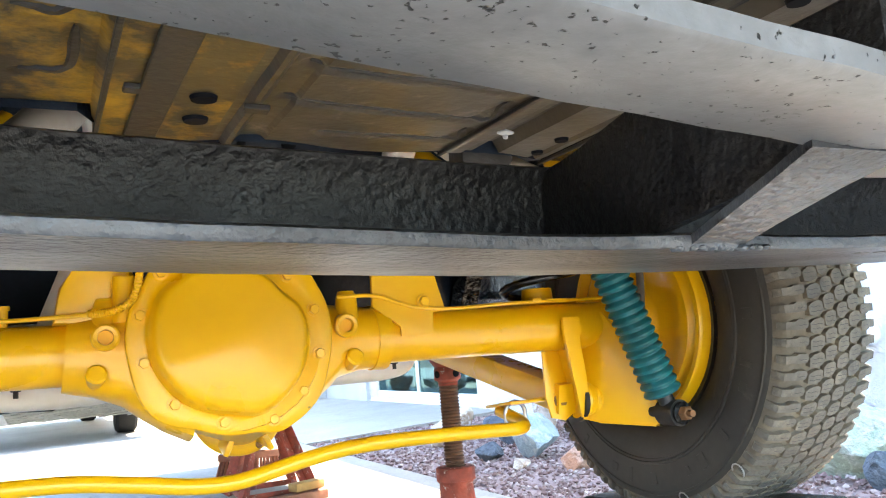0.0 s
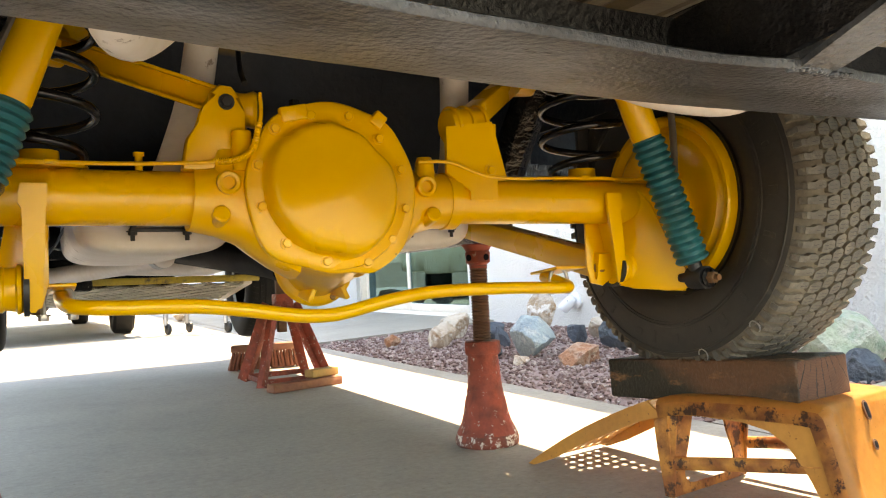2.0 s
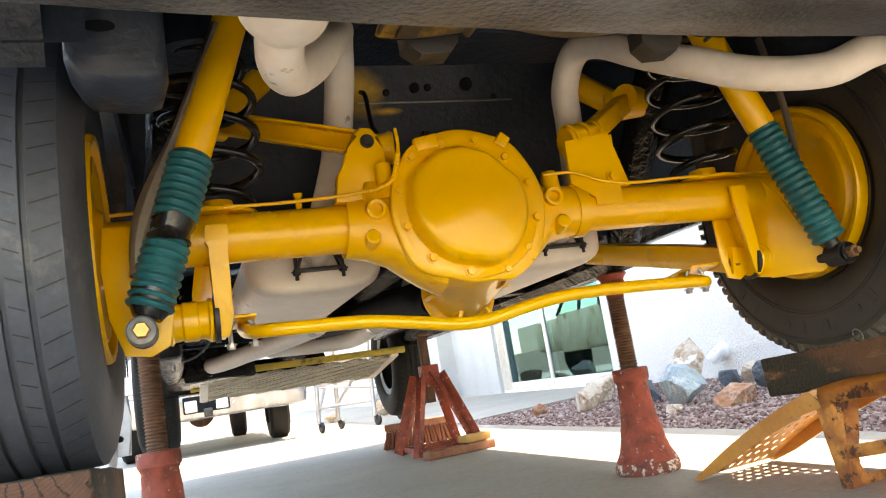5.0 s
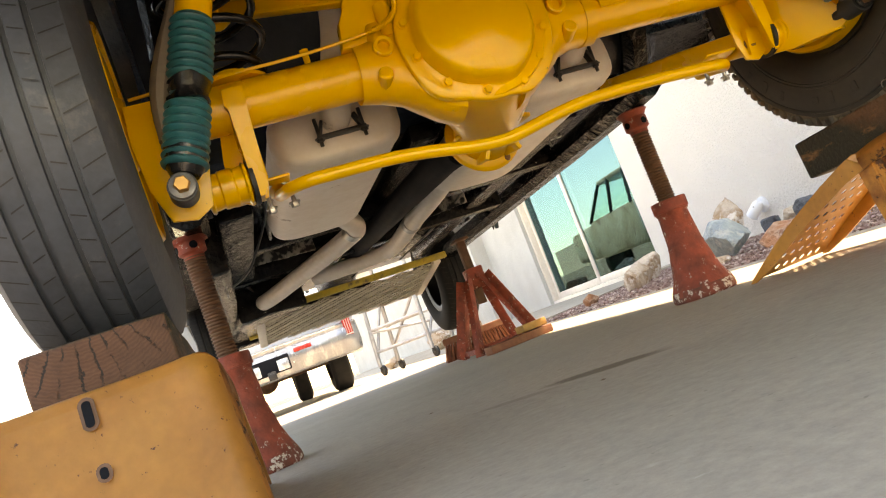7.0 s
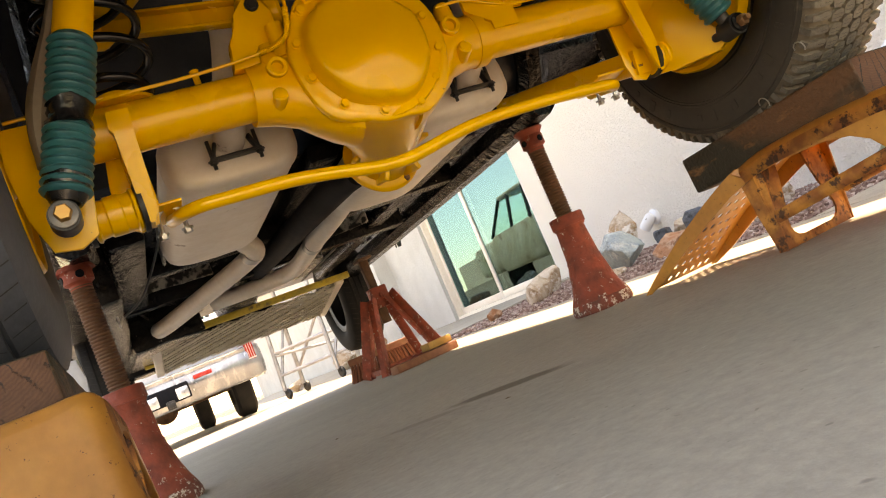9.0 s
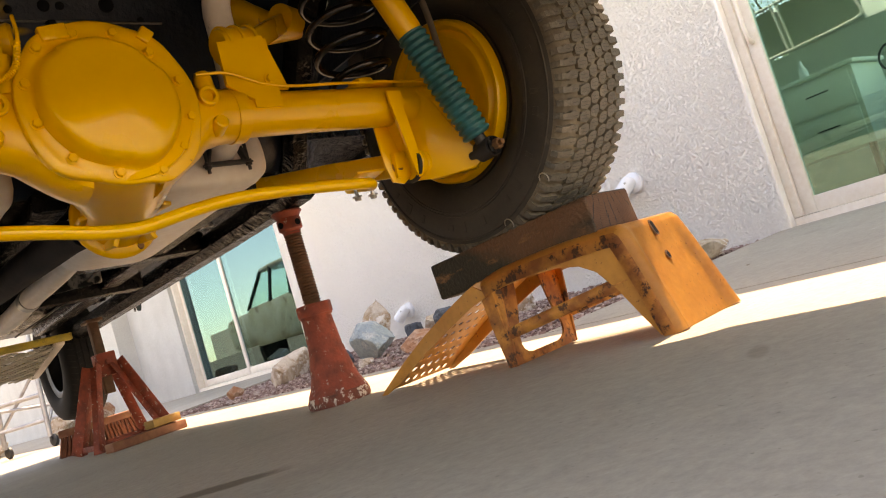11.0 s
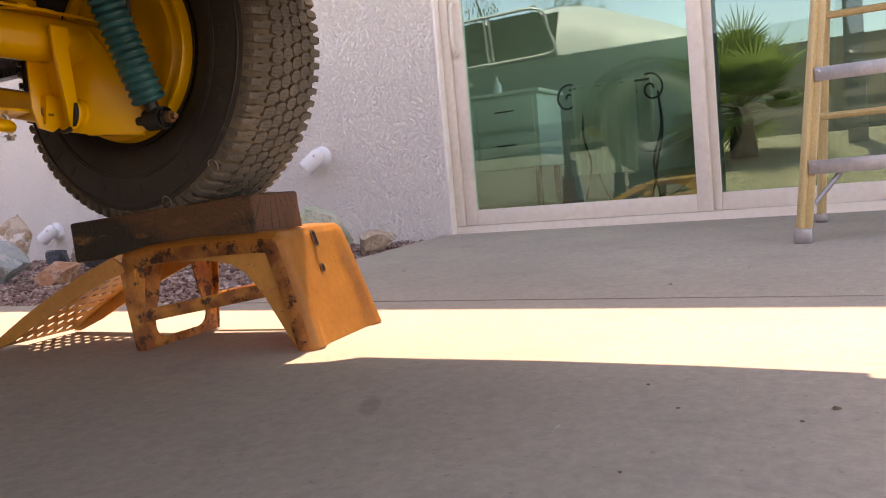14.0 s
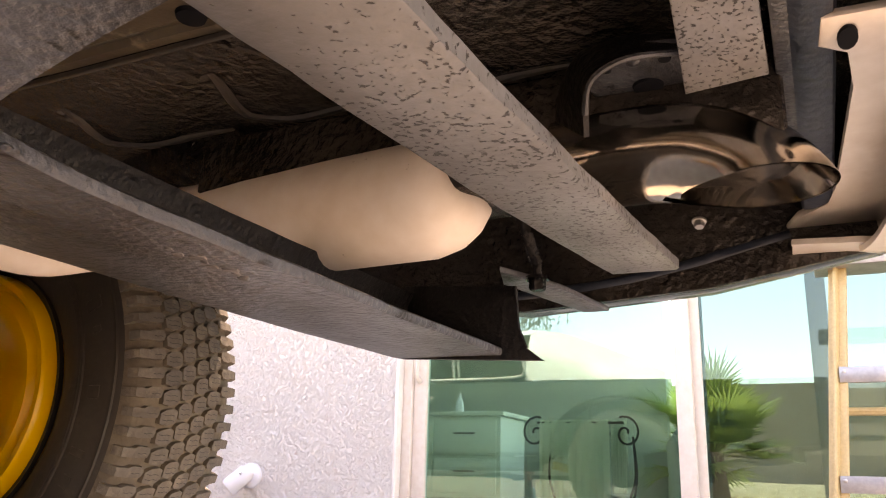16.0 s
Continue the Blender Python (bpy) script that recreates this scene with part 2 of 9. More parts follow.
M["mud"] = surface("mud_streaked_grey_paint", (0.30, 0.29, 0.28), (0.16, 0.155, 0.15), 0.8, 10, 0.6, grain=60, bump=0.4, third=(0.015, 0.015, 0.016), third_scale=9, third_edge=(0.50, 0.58), stretch=(1.0, 1.0, 1.6))


def pitted(name, base, second, pit, scale, edge, rough, metal):
    """Bare rolled steel, mottled, with small black corrosion pits that crowd together in places."""
    m = surface(name, base, second, 0.9, 9, rough, grain=120, bump=0.3, depth=0.002, metal=metal)
    n, l = m.node_tree.nodes, m.node_tree.links
    p = n["Principled BSDF"]
    col, nrm = p.inputs["Base Color"].links[0].from_socket, p.inputs["Normal"].links[0].from_socket
    tc, fine, crowd, add, rg, mx, b = (n.new(k) for k in ("ShaderNodeTexCoord", "ShaderNodeTexNoise", "ShaderNodeTexNoise", "ShaderNodeMath", "ShaderNodeMapRange", "ShaderNodeMixRGB", "ShaderNodeBump"))
    fine.inputs["Scale"].default_value, fine.inputs["Detail"].default_value = scale, 2
    crowd.inputs["Scale"].default_value, crowd.inputs["Detail"].default_value = scale / 9, 3
    add.operation = "MULTIPLY_ADD"
    add.inputs[1].default_value = 0.30
    for t in (fine, crowd):
        l.new(tc.outputs["Object"], t.inputs["Vector"])
    l.new(crowd.outputs["Fac"], add.inputs[0]), l.new(fine.outputs["Fac"], add.inputs[2])
    rg.inputs["From Min"].default_value, rg.inputs["From Max"].default_value = edge
    sep, side, both = n.new("ShaderNodeSeparateXYZ"), n.new("ShaderNodeMapRange"), n.new("ShaderNodeMath")
    l.new(tc.outputs["Object"], sep.inputs["Vector"]), l.new(sep.outputs["X"], side.inputs["Value"])
    for k, v in zip(("From Min", "From Max", "To Min", "To Max"), (0.08, 0.28, -0.08, 0.0)):  # corroded at one end of the bar
        side.inputs[k].default_value = v
    both.operation = "ADD"
    l.new(add.outputs["Value"], both.inputs[0]), l.new(side.outputs["Result"], both.inputs[1]), l.new(both.outputs["Value"], rg.inputs["Value"])
    mx.inputs["Color2"].default_value = (*pit, 1)
    l.new(col, mx.inputs["Color1"]), l.new(rg.outputs["Result"], mx.inputs["Fac"]), l.new(mx.outputs["Color"], p.inputs["Base Color"])
    b.invert = True
    b.inputs["Strength"].default_value, b.inputs["Distance"].default_value = 0.7, 0.003
    l.new(rg.outputs["Result"], b.inputs["Height"]), l.new(nrm, b.inputs["Normal"]), l.new(b.outputs["Normal"], p.inputs["Normal"])
    return m


M["beam_pit"] = pitted("pitted_grey_steel", (0.195, 0.195, 0.198), (0.130, 0.130, 0.132), (0.022, 0.020, 0.019), 250, (0.742, 0.780), 0.40, 0.3)


def stucco_material():
    """Sprayed stucco: ragged raised spatter over a finer grain."""
    m, n, l, p = shader("white_stucco")
    tc, spat, fine, big = n.new("ShaderNodeTexCoord"), n.new("ShaderNodeTexNoise"), n.new("ShaderNodeTexNoise"), n.new("ShaderNodeTexNoise")
    for t, sc, d, r in ((spat, 62, 5, 0.64), (fine, 150, 3, 0.6), (big, 1.6, 6, 0.5)):
        t.inputs["Scale"].default_value, t.inputs["Detail"].default_value, t.inputs["Roughness"].default_value = sc, d, r
        l.new(tc.outputs["Object"], t.inputs["Vector"])
    spat.inputs["Distortion"].default_value = 0.1
    rise, add = n.new("ShaderNodeMapRange"), n.new("ShaderNodeMath")
    rise.inputs["From Min"].default_value, rise.inputs["From Max"].default_value = 0.43, 0.66
    l.new(spat.outputs["Fac"], rise.inputs["Value"])
    add.operation = "MULTIPLY_ADD"
    add.inputs[1].default_value = 0.22
    l.new(fine.outputs["Fac"], add.inputs[0]), l.new(rise.outputs["Result"], add.inputs[2])
    b = n.new("ShaderNodeBump")
    b.inputs["Strength"].default_value, b.inputs["Distance"].default_value = 0.9, 0.0105
    l.new(add.outputs["Value"], b.inputs["Height"]), l.new(b.outputs["Normal"], p.inputs["Normal"])
    mix = n.new("ShaderNodeMixRGB")
    mix.inputs["Color1"].default_value, mix.inputs["Color2"].default_value = (0.90, 0.848, 0.785, 1), (0.82, 0.77, 0.712, 1)
    l.new(big.outputs["Fac"], mix.inputs["Fac"]), l.new(mix.outputs["Color"], p.inputs["Base Color"])
    p.inputs["Roughness"].default_value = 0.92
    return m


def concrete_material():
    m, n, l, p = shader("driveway_concrete")
    tc = n.new("ShaderNodeTexCoord")
    def noise_(s, d, r=0.6):
        t = n.new("ShaderNodeTexNoise")
        t.inputs["Scale"].default_value, t.inputs["Detail"].default_value, t.inputs["Roughness"].default_value = s, d, r
        l.new(tc.outputs["Object"], t.inputs["Vector"])
        return t
    def rng(src, a, b, lo=0.0, hi=1.0):
        r = n.new("ShaderNodeMapRange")
        for k, val in zip(("From Min", "From Max", "To Min", "To Max"), (a, b, lo, hi)):
            r.inputs[k].default_value = val
        l.new(src, r.inputs["Value"])
        return r.outputs["Result"]
    big, mid, fine = noise_(0.9, 8), noise_(5, 8, 0.7), noise_(120, 3)
    def blend(a, b, fac):
        x = n.new("ShaderNodeMixRGB")
        for k, c in (("Color1", a), ("Color2", b)):
            if isinstance(c, tuple):
                x.inputs[k].default_value = (*c, 1)
            else:
                l.new(c, x.inputs[k])
        l.new(fac, x.inputs["Fac"])
        return x.outputs["Color"]
    c = blend((0.385, 0.340, 0.280), (0.315, 0.278, 0.228), rng(big.outputs["Fac"], 0.35, 0.65))
    c = blend(c, (0.25, 0.222, 0.19), rng(mid.outputs["Fac"], 0.52, 0.72, 0, 0.55))
    c = blend(c, (0.42, 0.38, 0.33), rng(noise_(9, 5, 0.75).outputs["Fac"], 0.66, 0.74, 0, 0.6))
    spot = noise_(26, 2)
    c = blend(c, (0.17, 0.15, 0.13), rng(spot.outputs["Fac"], 0.74, 0.78, 0, 0.7))
    mp = n.new("ShaderNodeMapping")
    mp.inputs["Rotation"].default_value, mp.inputs["Scale"].default_value = (0, 0, 0.6), (1.0, 7.0, 1.0)
    l.new(tc.outputs["Object"], mp.inputs["Vector"])
    scuff = n.new("ShaderNodeTexNoise")
    scuff.inputs["Scale"].default_value, scuff.inputs["Detail"].default_value, scuff.inputs["Roughness"].default_value = 5.5, 6, 0.7
    l.new(mp.outputs["Vector"], scuff.inputs["Vector"])
    c = blend(c, (0.62, 0.57, 0.50), rng(scuff.outputs["Fac"], 0.66, 0.72, 0, 0.55))
    ragged = noise_(30, 6, 0.75)
    for at, half, turn, amount in (((-0.045, 0.130, 0), (0.17, 0.050, 1), -0.83, 0.90), ((-0.20, 0.20, 0), (0.13, 0.030, 1), -0.75, 0.35), ((0.42, -0.62, 0), (0.07, 0.02, 1), 0.5, 0.35)):
        mp2, gr, mul = n.new("ShaderNodeMapping"), n.new("ShaderNodeTexGradient"), n.new("ShaderNodeMath")
        mp2.vector_type = "TEXTURE"
        mp2.inputs["Location"].default_value, mp2.inputs["Scale"].default_value = at, half
        mp2.inputs["Rotation"].default_value = (0, 0, turn)
        gr.gradient_type, mul.operation = "SPHERICAL", "MULTIPLY"
        l.new(tc.outputs["Object"], mp2.inputs["Vector"]), l.new(mp2.outputs["Vector"], gr.inputs["Vector"])
        l.new(gr.outputs["Fac"], mul.inputs[0]), l.new(ragged.outputs["Fac"], mul.inputs[1])
        c = blend(c, (0.125, 0.095, 0.065), rng(mul.outputs["Value"], 0.06, 0.24, 0, amount))
    speck = noise_(70, 1)
    c = blend(c, (0.22, 0.19, 0.15), rng(speck.outputs["Fac"], 0.72, 0.75, 0, 0.7))
    tone = n.new("ShaderNodeMixRGB")
    tone.blend_type, tone.inputs["Fac"].default_value = "OVERLAY", 0.42
    l.new(c, tone.inputs["Color1"]), l.new(noise_(45, 6, 0.8).outputs["Fac"], tone.inputs["Color2"])
    c = tone.outputs["Color"]
    l.new(c, p.inputs["Base Color"])
    p.inputs["Roughness"].default_value = 0.82
    b = n.new("ShaderNodeBump")
    b.inputs["Strength"].default_value, b.inputs["Distance"].default_value = 0.22, 0.003
    l.new(fine.outputs["Fac"], b.inputs["Height"]), l.new(b.outputs["Normal"], p.inputs["Normal"])
    return m


def rock_material(name, a, b_, c_, scale=7.0):
    return surface(name, a, b_, 0.95, scale * 1.3, 0.85, grain=42, bump=0.9, depth=0.02, third=c_, third_scale=scale * 1.4, third_edge=(0.52, 0.60), sharp=(0.42, 0.58))


def glass_material(name, tint, gloss, mirror=(0.62, 0.88, 0.90)):
    m, n, l, p = shader(name)
    n.remove(p)
    tr, gl, mx = n.new("ShaderNodeBsdfTransparent"), n.new("ShaderNodeBsdfGlossy"), n.new("ShaderNodeMixShader")
    tr.inputs["Color"].default_value = (*tint, 1)
    gl.inputs["Roughness"].default_value, gl.inputs["Color"].default_value = 0.0, (*mirror, 1)
    mx.inputs["Fac"].default_value = gloss
    l.new(tr.outputs[0], mx.inputs[1]), l.new(gl.outputs[0], mx.inputs[2])
    l.new(mx.outputs[0], n["Material Output"].inputs["Surface"])
    return m


def oversprayed_material():
    """Black undercoating with a cloud of yellow paint that drifted past the axle."""
    m = surface("oversprayed_undercoating", (0.012, 0.019, 0.032), (0.020, 0.031, 0.050), 0.8, 9, 0.40, grain=60, bump=0.5, depth=0.006, rough_var=0.18, spec=0.25, lumps=0.25)
    n, l = m.node_tree.nodes, m.node_tree.links
    p = n["Principled BSDF"]
    col = p.inputs["Base Color"].links[0].from_socket
    tc, no = n.new("ShaderNodeTexCoord"), n.new("ShaderNodeTexNoise")
    no.inputs["Scale"].default_value, no.inputs["Detail"].default_value = 22, 6
    l.new(tc.outputs["Object"], no.inputs["Vector"])
    for at, half in (((-0.125, 0.585, 1.085), (0.085, 0.14, 0.075)), ((-0.055, 0.60, 1.045), (0.055, 0.14, 0.012))):
        mp, gr, mul, rg, mx = n.new("ShaderNodeMapping"), n.new("ShaderNodeTexGradient"), n.new("ShaderNodeMath"), n.new("ShaderNodeMapRange"), n.new("ShaderNodeMixRGB")
        mp.vector_type, gr.gradient_type, mul.operation = "TEXTURE", "SPHERICAL", "MULTIPLY"
        mp.inputs["Location"].default_value, mp.inputs["Scale"].default_value = at, half
        l.new(tc.outputs["Object"], mp.inputs["Vector"]), l.new(mp.outputs["Vector"], gr.inputs["Vector"])
        l.new(gr.outputs["Fac"], mul.inputs[0]), l.new(no.outputs["Fac"], mul.inputs[1])
        rg.inputs["From Min"].default_value, rg.inputs["From Max"].default_value = 0.06, 0.42
        l.new(mul.outputs["Value"], rg.inputs["Value"])
        mx.inputs["Color2"].default_value = (0.62, 0.36, 0.01, 1)
        l.new(rg.outputs["Result"], mx.inputs["Fac"]), l.new(col, mx.inputs["Color1"])
        col = mx.outputs["Color"]
    l.new(col, p.inputs["Base Color"])
    return m


M["stucco"], M["concrete"], M["oversprayed"] = stucco_material(), concrete_material(), oversprayed_material()
M["wood"] = surface("oil_stained_timber", (0.115, 0.050, 0.022), (0.017, 0.016, 0.009), 0.97, 9, 0.6, grain=120, bump=0.8, depth=0.006, third=(0.22, 0.105, 0.040), third_scale=26, third_edge=(0.57, 0.66), stretch=(1.0, 0.30, 0.8), sharp=(0.44, 0.56))


def end_grain_material():
    """Sawn timber end: growth rings and dark checks that run out from the heart."""
    m, n, l, p = shader("cracked_end_grain")
    tc, mp, w, no = n.new("ShaderNodeTexCoord"), n.new("ShaderNodeMapping"), n.new("ShaderNodeTexWave"), n.new("ShaderNodeTexNoise")
    l.new(tc.outputs["Object"], mp.inputs["Vector"])
    mp.inputs["Location"].default_value, mp.inputs["Rotation"].default_value = (0.01, 0.12, 0), (math.pi / 2, 0, 0)
    w.wave_type, w.rings_direction = "RINGS", "Z"
    w.inputs["Scale"].default_value, w.inputs["Distortion"].default_value, w.inputs["Detail"].default_value, w.inputs["Detail Scale"].default_value = 60, 6.0, 5, 1.5
    l.new(mp.outputs["Vector"], w.inputs["Vector"])
    no.inputs["Scale"].default_value, no.inputs["Detail"].default_value, no.inputs["Roughness"].default_value = 26, 6, 0.65
    l.new(tc.outputs["Object"], no.inputs["Vector"])
    def math_(op, a, b):
        q = n.new("ShaderNodeMath")
        q.operation = op
        for k, x in enumerate((a, b)):
            if isinstance(x, float):
                q.inputs[k].default_value = x
            elif x is not None:
                l.new(x, q.inputs[k])
        return q.outputs[0]
    gr = n.new("ShaderNodeTexGradient")
    gr.gradient_type = "RADIAL"
    l.new(mp.outputs["Vector"], gr.inputs["Vector"])
    ray = math_("FRACT", math_("ADD", math_("MULTIPLY", gr.outputs["Fac"], 34.0), math_("MULTIPLY", no.outputs["Fac"], 1.5)), None)
    gate = n.new("ShaderNodeMapRange")
    gate.inputs["From Min"].default_value, gate.inputs["From Max"].default_value = 0.46, 0.56
    l.new(no.outputs["Fac"], gate.inputs["Value"])
    crack = math_("MULTIPLY", math_("LESS_THAN", ray, 0.13), gate.outputs["Result"])
    mix, mix2 = n.new("ShaderNodeMixRGB"), n.new("ShaderNodeMixRGB")
    mix.inputs["Color1"].default_value, mix.inputs["Color2"].default_value = (0.100, 0.043, 0.022, 1), (0.080, 0.034, 0.018, 1)
    mix2.inputs["Color2"].default_value = (0.016, 0.010, 0.007, 1)
    l.new(w.outputs["Fac"], mix.inputs["Fac"]), l.new(mix.outputs["Color"], mix2.inputs["Color1"]), l.new(crack, mix2.inputs["Fac"])
    tone = n.new("ShaderNodeMixRGB")
    tone.blend_type, tone.inputs["Fac"].default_value = "OVERLAY", 0.6
    l.new(mix2.outputs["Color"], tone.inputs["Color1"]), l.new(no.outputs["Fac"], tone.inputs["Color2"])
    l.new(tone.outputs["Color"], p.inputs["Base Color"])
    p.inputs["Roughness"].default_value = 0.8
    b = n.new("ShaderNodeBump")
    b.inputs["Strength"].default_value, b.inputs["Distance"].default_value = 0.8, 0.004
    l.new(math_("SUBTRACT", math_("MULTIPLY", w.outputs["Fac"], 0.08), crack), b.inputs["Height"]), l.new(b.outputs["Normal"], p.inputs["Normal"])
    return m


M["end_grain"] = end_grain_material()
# stucco with the far walls' shade put into its grey; the post shares it
M["stucco_shade_grey"] = surface("shade_grey_stucco", (0.50, 0.49, 0.47), (0.42, 0.41, 0.39), 0.6, 3, 0.92, grain=60, bump=0.8, depth=0.01)
M["plaster"] = surface("smooth_painted_plaster", (0.86, 0.81, 0.76), (0.72, 0.64, 0.55), 0.5, 5, 0.85, grain=50, bump=0.2, third=(0.50, 0.38, 0.27), third_scale=7, third_edge=(0.62, 0.74))
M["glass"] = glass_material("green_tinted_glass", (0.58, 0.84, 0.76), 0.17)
# far pane: dark tint and blue mirror colour dim its room and reflected sky
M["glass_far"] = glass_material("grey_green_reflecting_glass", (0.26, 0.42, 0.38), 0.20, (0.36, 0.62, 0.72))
# court pane: tint darkened to hold down the bright sky behind it
M["glass_dimmed"] = glass_material("dimmed_green_glass", (0.30, 0.405, 0.385), 0.05)
M["car_glass"] = surface("dark_car_glass", (0.004, 0.005, 0.006), None, 0.2, 3, 0.05, grain=40, bump=0.0, rough_var=0.02, spec=0.35)
M["gravel"] = surface("purple_lava_gravel", (0.25, 0.155, 0.138), (0.36, 0.26, 0.23), 0.8, 60, 0.9, grain=150, bump=0.4, random=0.2)
M["sand"] = surface("tan_desert_gravel", (0.70, 0.58, 0.40), (0.46, 0.37, 0.25), 0.9, 9, 0.95, grain=30, bump=1.0, depth=0.05, third=(0.78, 0.68, 0.52), third_scale=22, third_edge=(0.54, 0.60), mottle=0.5)
M["yard"] = surface("rocky_tan_bank", (0.19, 0.150, 0.105), (0.085, 0.066, 0.045), 0.95, 9, 0.95, grain=26, bump=1.0, depth=0.09, third=(0.36, 0.295, 0.215), third_scale=22, third_edge=(0.54, 0.59), mottle=0.5)
M["rock_cream"] = rock_material("cream_and_rust_stone", (0.58, 0.48, 0.38), (0.38, 0.24, 0.14), (0.72, 0.66, 0.60))
M["rock_blue"] = rock_material("blue_green_stone", (0.40, 0.47, 0.47), (0.30, 0.37, 0.40), (0.52, 0.55, 0.52), 9)
M["rock_red"] = rock_material("red_banded_stone", (0.42, 0.19, 0.10), (0.55, 0.40, 0.30), (0.28, 0.12, 0.07), 8)
M["rock_dark"] = rock_material("dark_slate_stone", (0.085, 0.10, 0.12), (0.14, 0.15, 0.17), (0.06, 0.07, 0.08), 9)
M["rock_green"] = rock_material("pale_green_stone", (0.44, 0.50, 0.36), (0.52, 0.52, 0.44), (0.34, 0.42, 0.32), 8)
M["rusty_paint"] = surface("sun_bleached_rusty_paint", (0.60, 0.58, 0.50), (0.42, 0.36, 0.24), 0.9, 3, 0.6, grain=60, bump=0.2, third=(0.22, 0.13, 0.07), third_scale=5, third_edge=(0.56, 0.64))
M["leaf"] = surface("palm_leaf", (0.22, 0.32, 0.09), (0.46, 0.53, 0.23), 0.9, 7, 0.38, grain=60, bump=0.1)


def let_light_through(m, colour, share):
    """Thin leaves pass part of the light that falls on their far side."""
    n, l = m.node_tree.nodes, m.node_tree.links
    tl, mx = n.new("ShaderNodeBsdfTranslucent"), n.new("ShaderNodeMixShader")
    tl.inputs["Color"].default_value, mx.inputs["Fac"].default_value = (*colour, 1), share
    l.new(n["Principled BSDF"].outputs["BSDF"], mx.inputs[1]), l.new(tl.outputs["BSDF"], mx.inputs[2])
    l.new(mx.outputs["Shader"], n["Material Output"].inputs["Surface"])


let_light_through(M["leaf"], (0.45, 0.56, 0.16), 0.38)
M["bark"] = surface("palm_bark", (0.20, 0.13, 0.08), (0.12, 0.08, 0.05), 0.8, 14, 0.9, grain=50, bump=0.6, depth=0.01)
M["tree"] = surface("grey_green_foliage", (0.075, 0.095, 0.045), (0.12, 0.13, 0.07), 0.8, 4, 0.7, grain=60, bump=0.1)


# ---- geometry helpers ----
ORIGIN = {}


def thing(name, at, label, category, group="", kind=""):
    ob = new(name)
    ob.location = at
    ob.empty_display_size = 0.05
    ORIGIN[ob.name] = Vector(at)
    return tagged(ob, label, category, group, kind)


def mesh_of(name, bm, material, smooth=True, angle=40):
    me = bpy.data.meshes.new(name)
    bmesh.ops.recalc_face_normals(bm, faces=bm.faces)
    bm.to_mesh(me)
    bm.free()
    for mt in material if isinstance(material, (list, tuple)) else [material]:
        me.materials.append(mt)
    if smooth:
        me.polygons.foreach_set("use_smooth", [True] * len(me.polygons))
        me.set_sharp_from_angle(angle=radians(angle))
    return me


def part(name, bm, material, parent, label="", smooth=True, angle=40):
    """One mesh, built in world coordinates, as a part of a thing or of a part."""
    at = ORIGIN[parent.name]
    bm.transform(Matrix.Translation(-at))
    ob = new(name, mesh_of(name, bm, material, smooth, angle))
    ob.parent = parent
    ORIGIN[ob.name] = at
    return tagged(ob, label)


def single(name, bm, material, label, category, group="", kind="", at=(0, 0, 0), smooth=True, angle=40):
    bm.transform(Matrix.Translation(-Vector(at)))
    ob = new(name, mesh_of(name, bm, material, smooth, angle))
    ob.location = at
    ORIGIN[ob.name] = Vector(at)
    return tagged(ob, label, category, group, kind)


def box(bm, c, s, rot=None, bevel=0.0, seg=2):
    """A box of size s about c, turned by the matrix rot."""
    made = bmesh.ops.create_cube(bm, size=1.0)["verts"]
    m = Matrix.Translation(c) @ (rot.to_4x4() if rot else Matrix()) @ Matrix.Diagonal((*s, 1))
    bmesh.ops.transform(bm, matrix=m, verts=made)
    if bevel:
        edges = list({e for v in made for e in v.link_edges})
        bmesh.ops.bevel(bm, geom=edges, offset=bevel, segments=seg, profile=0.5, affect="EDGES")
    return bm


def slab(bm, x0, x1, y0, y1, z0, z1, bevel=0.0):
    return box(bm, ((x0 + x1) / 2, (y0 + y1) / 2, (z0 + z1) / 2), (x1 - x0, y1 - y0, z1 - z0), bevel=bevel)


def smooth_line(pts, steps=6):
    """A Catmull-Rom curve through the points."""
    p = [Vector(q) for q in pts]
    p = [2 * p[0] - p[1], *p, 2 * p[-1] - p[-2]]
    out = []
    for a, b, c, d in zip(p, p[1:], p[2:], p[3:]):
        for k in range(steps):
            t = k / steps
            out.append(0.5 * (2 * b + (c - a) * t + (2 * a - 5 * b + 4 * c - d) * t * t + (3 * b - a - 3 * c + d) * t ** 3))
    return [*out, p[-2]]


def sweep(bm, pts, r, seg=14, flat=1.0, cap=True):
    """A tube along the points; r is one radius or one for each point; flat squeezes its section sideways."""
    pts = [Vector(p) for p in pts]
    n = len(pts)
    rs = list(r) if isinstance(r, (list, tuple)) else [r] * n
    up, rings = None, []
    for k, p in enumerate(pts):
        d = (pts[min(k + 1, n - 1)] - pts[max(k - 1, 0)]).normalized()
        if up is None:
            up = Vector((0, 0, 1)) if abs(d.z) < 0.9 else Vector((0, 1, 0))
        side = d.cross(up).normalized()
        up = side.cross(d).normalized()
        rings.append([bm.verts.new(p + rs[k] * (math.cos(a) * side * flat + math.sin(a) * up)) for a in (2 * math.pi * j / seg for j in range(seg))])
    for a, b in zip(rings, rings[1:]):
        for j in range(seg):
            bm.faces.new((a[j], a[(j + 1) % seg], b[(j + 1) % seg], b[j]))
    if cap:
        bm.faces.new(rings[0][::-1]), bm.faces.new(rings[-1])
    return bm


def rod(bm, a, b, r, seg=14, r2=None):
    return sweep(bm, [a, b], [r, r if r2 is None else r2], seg)


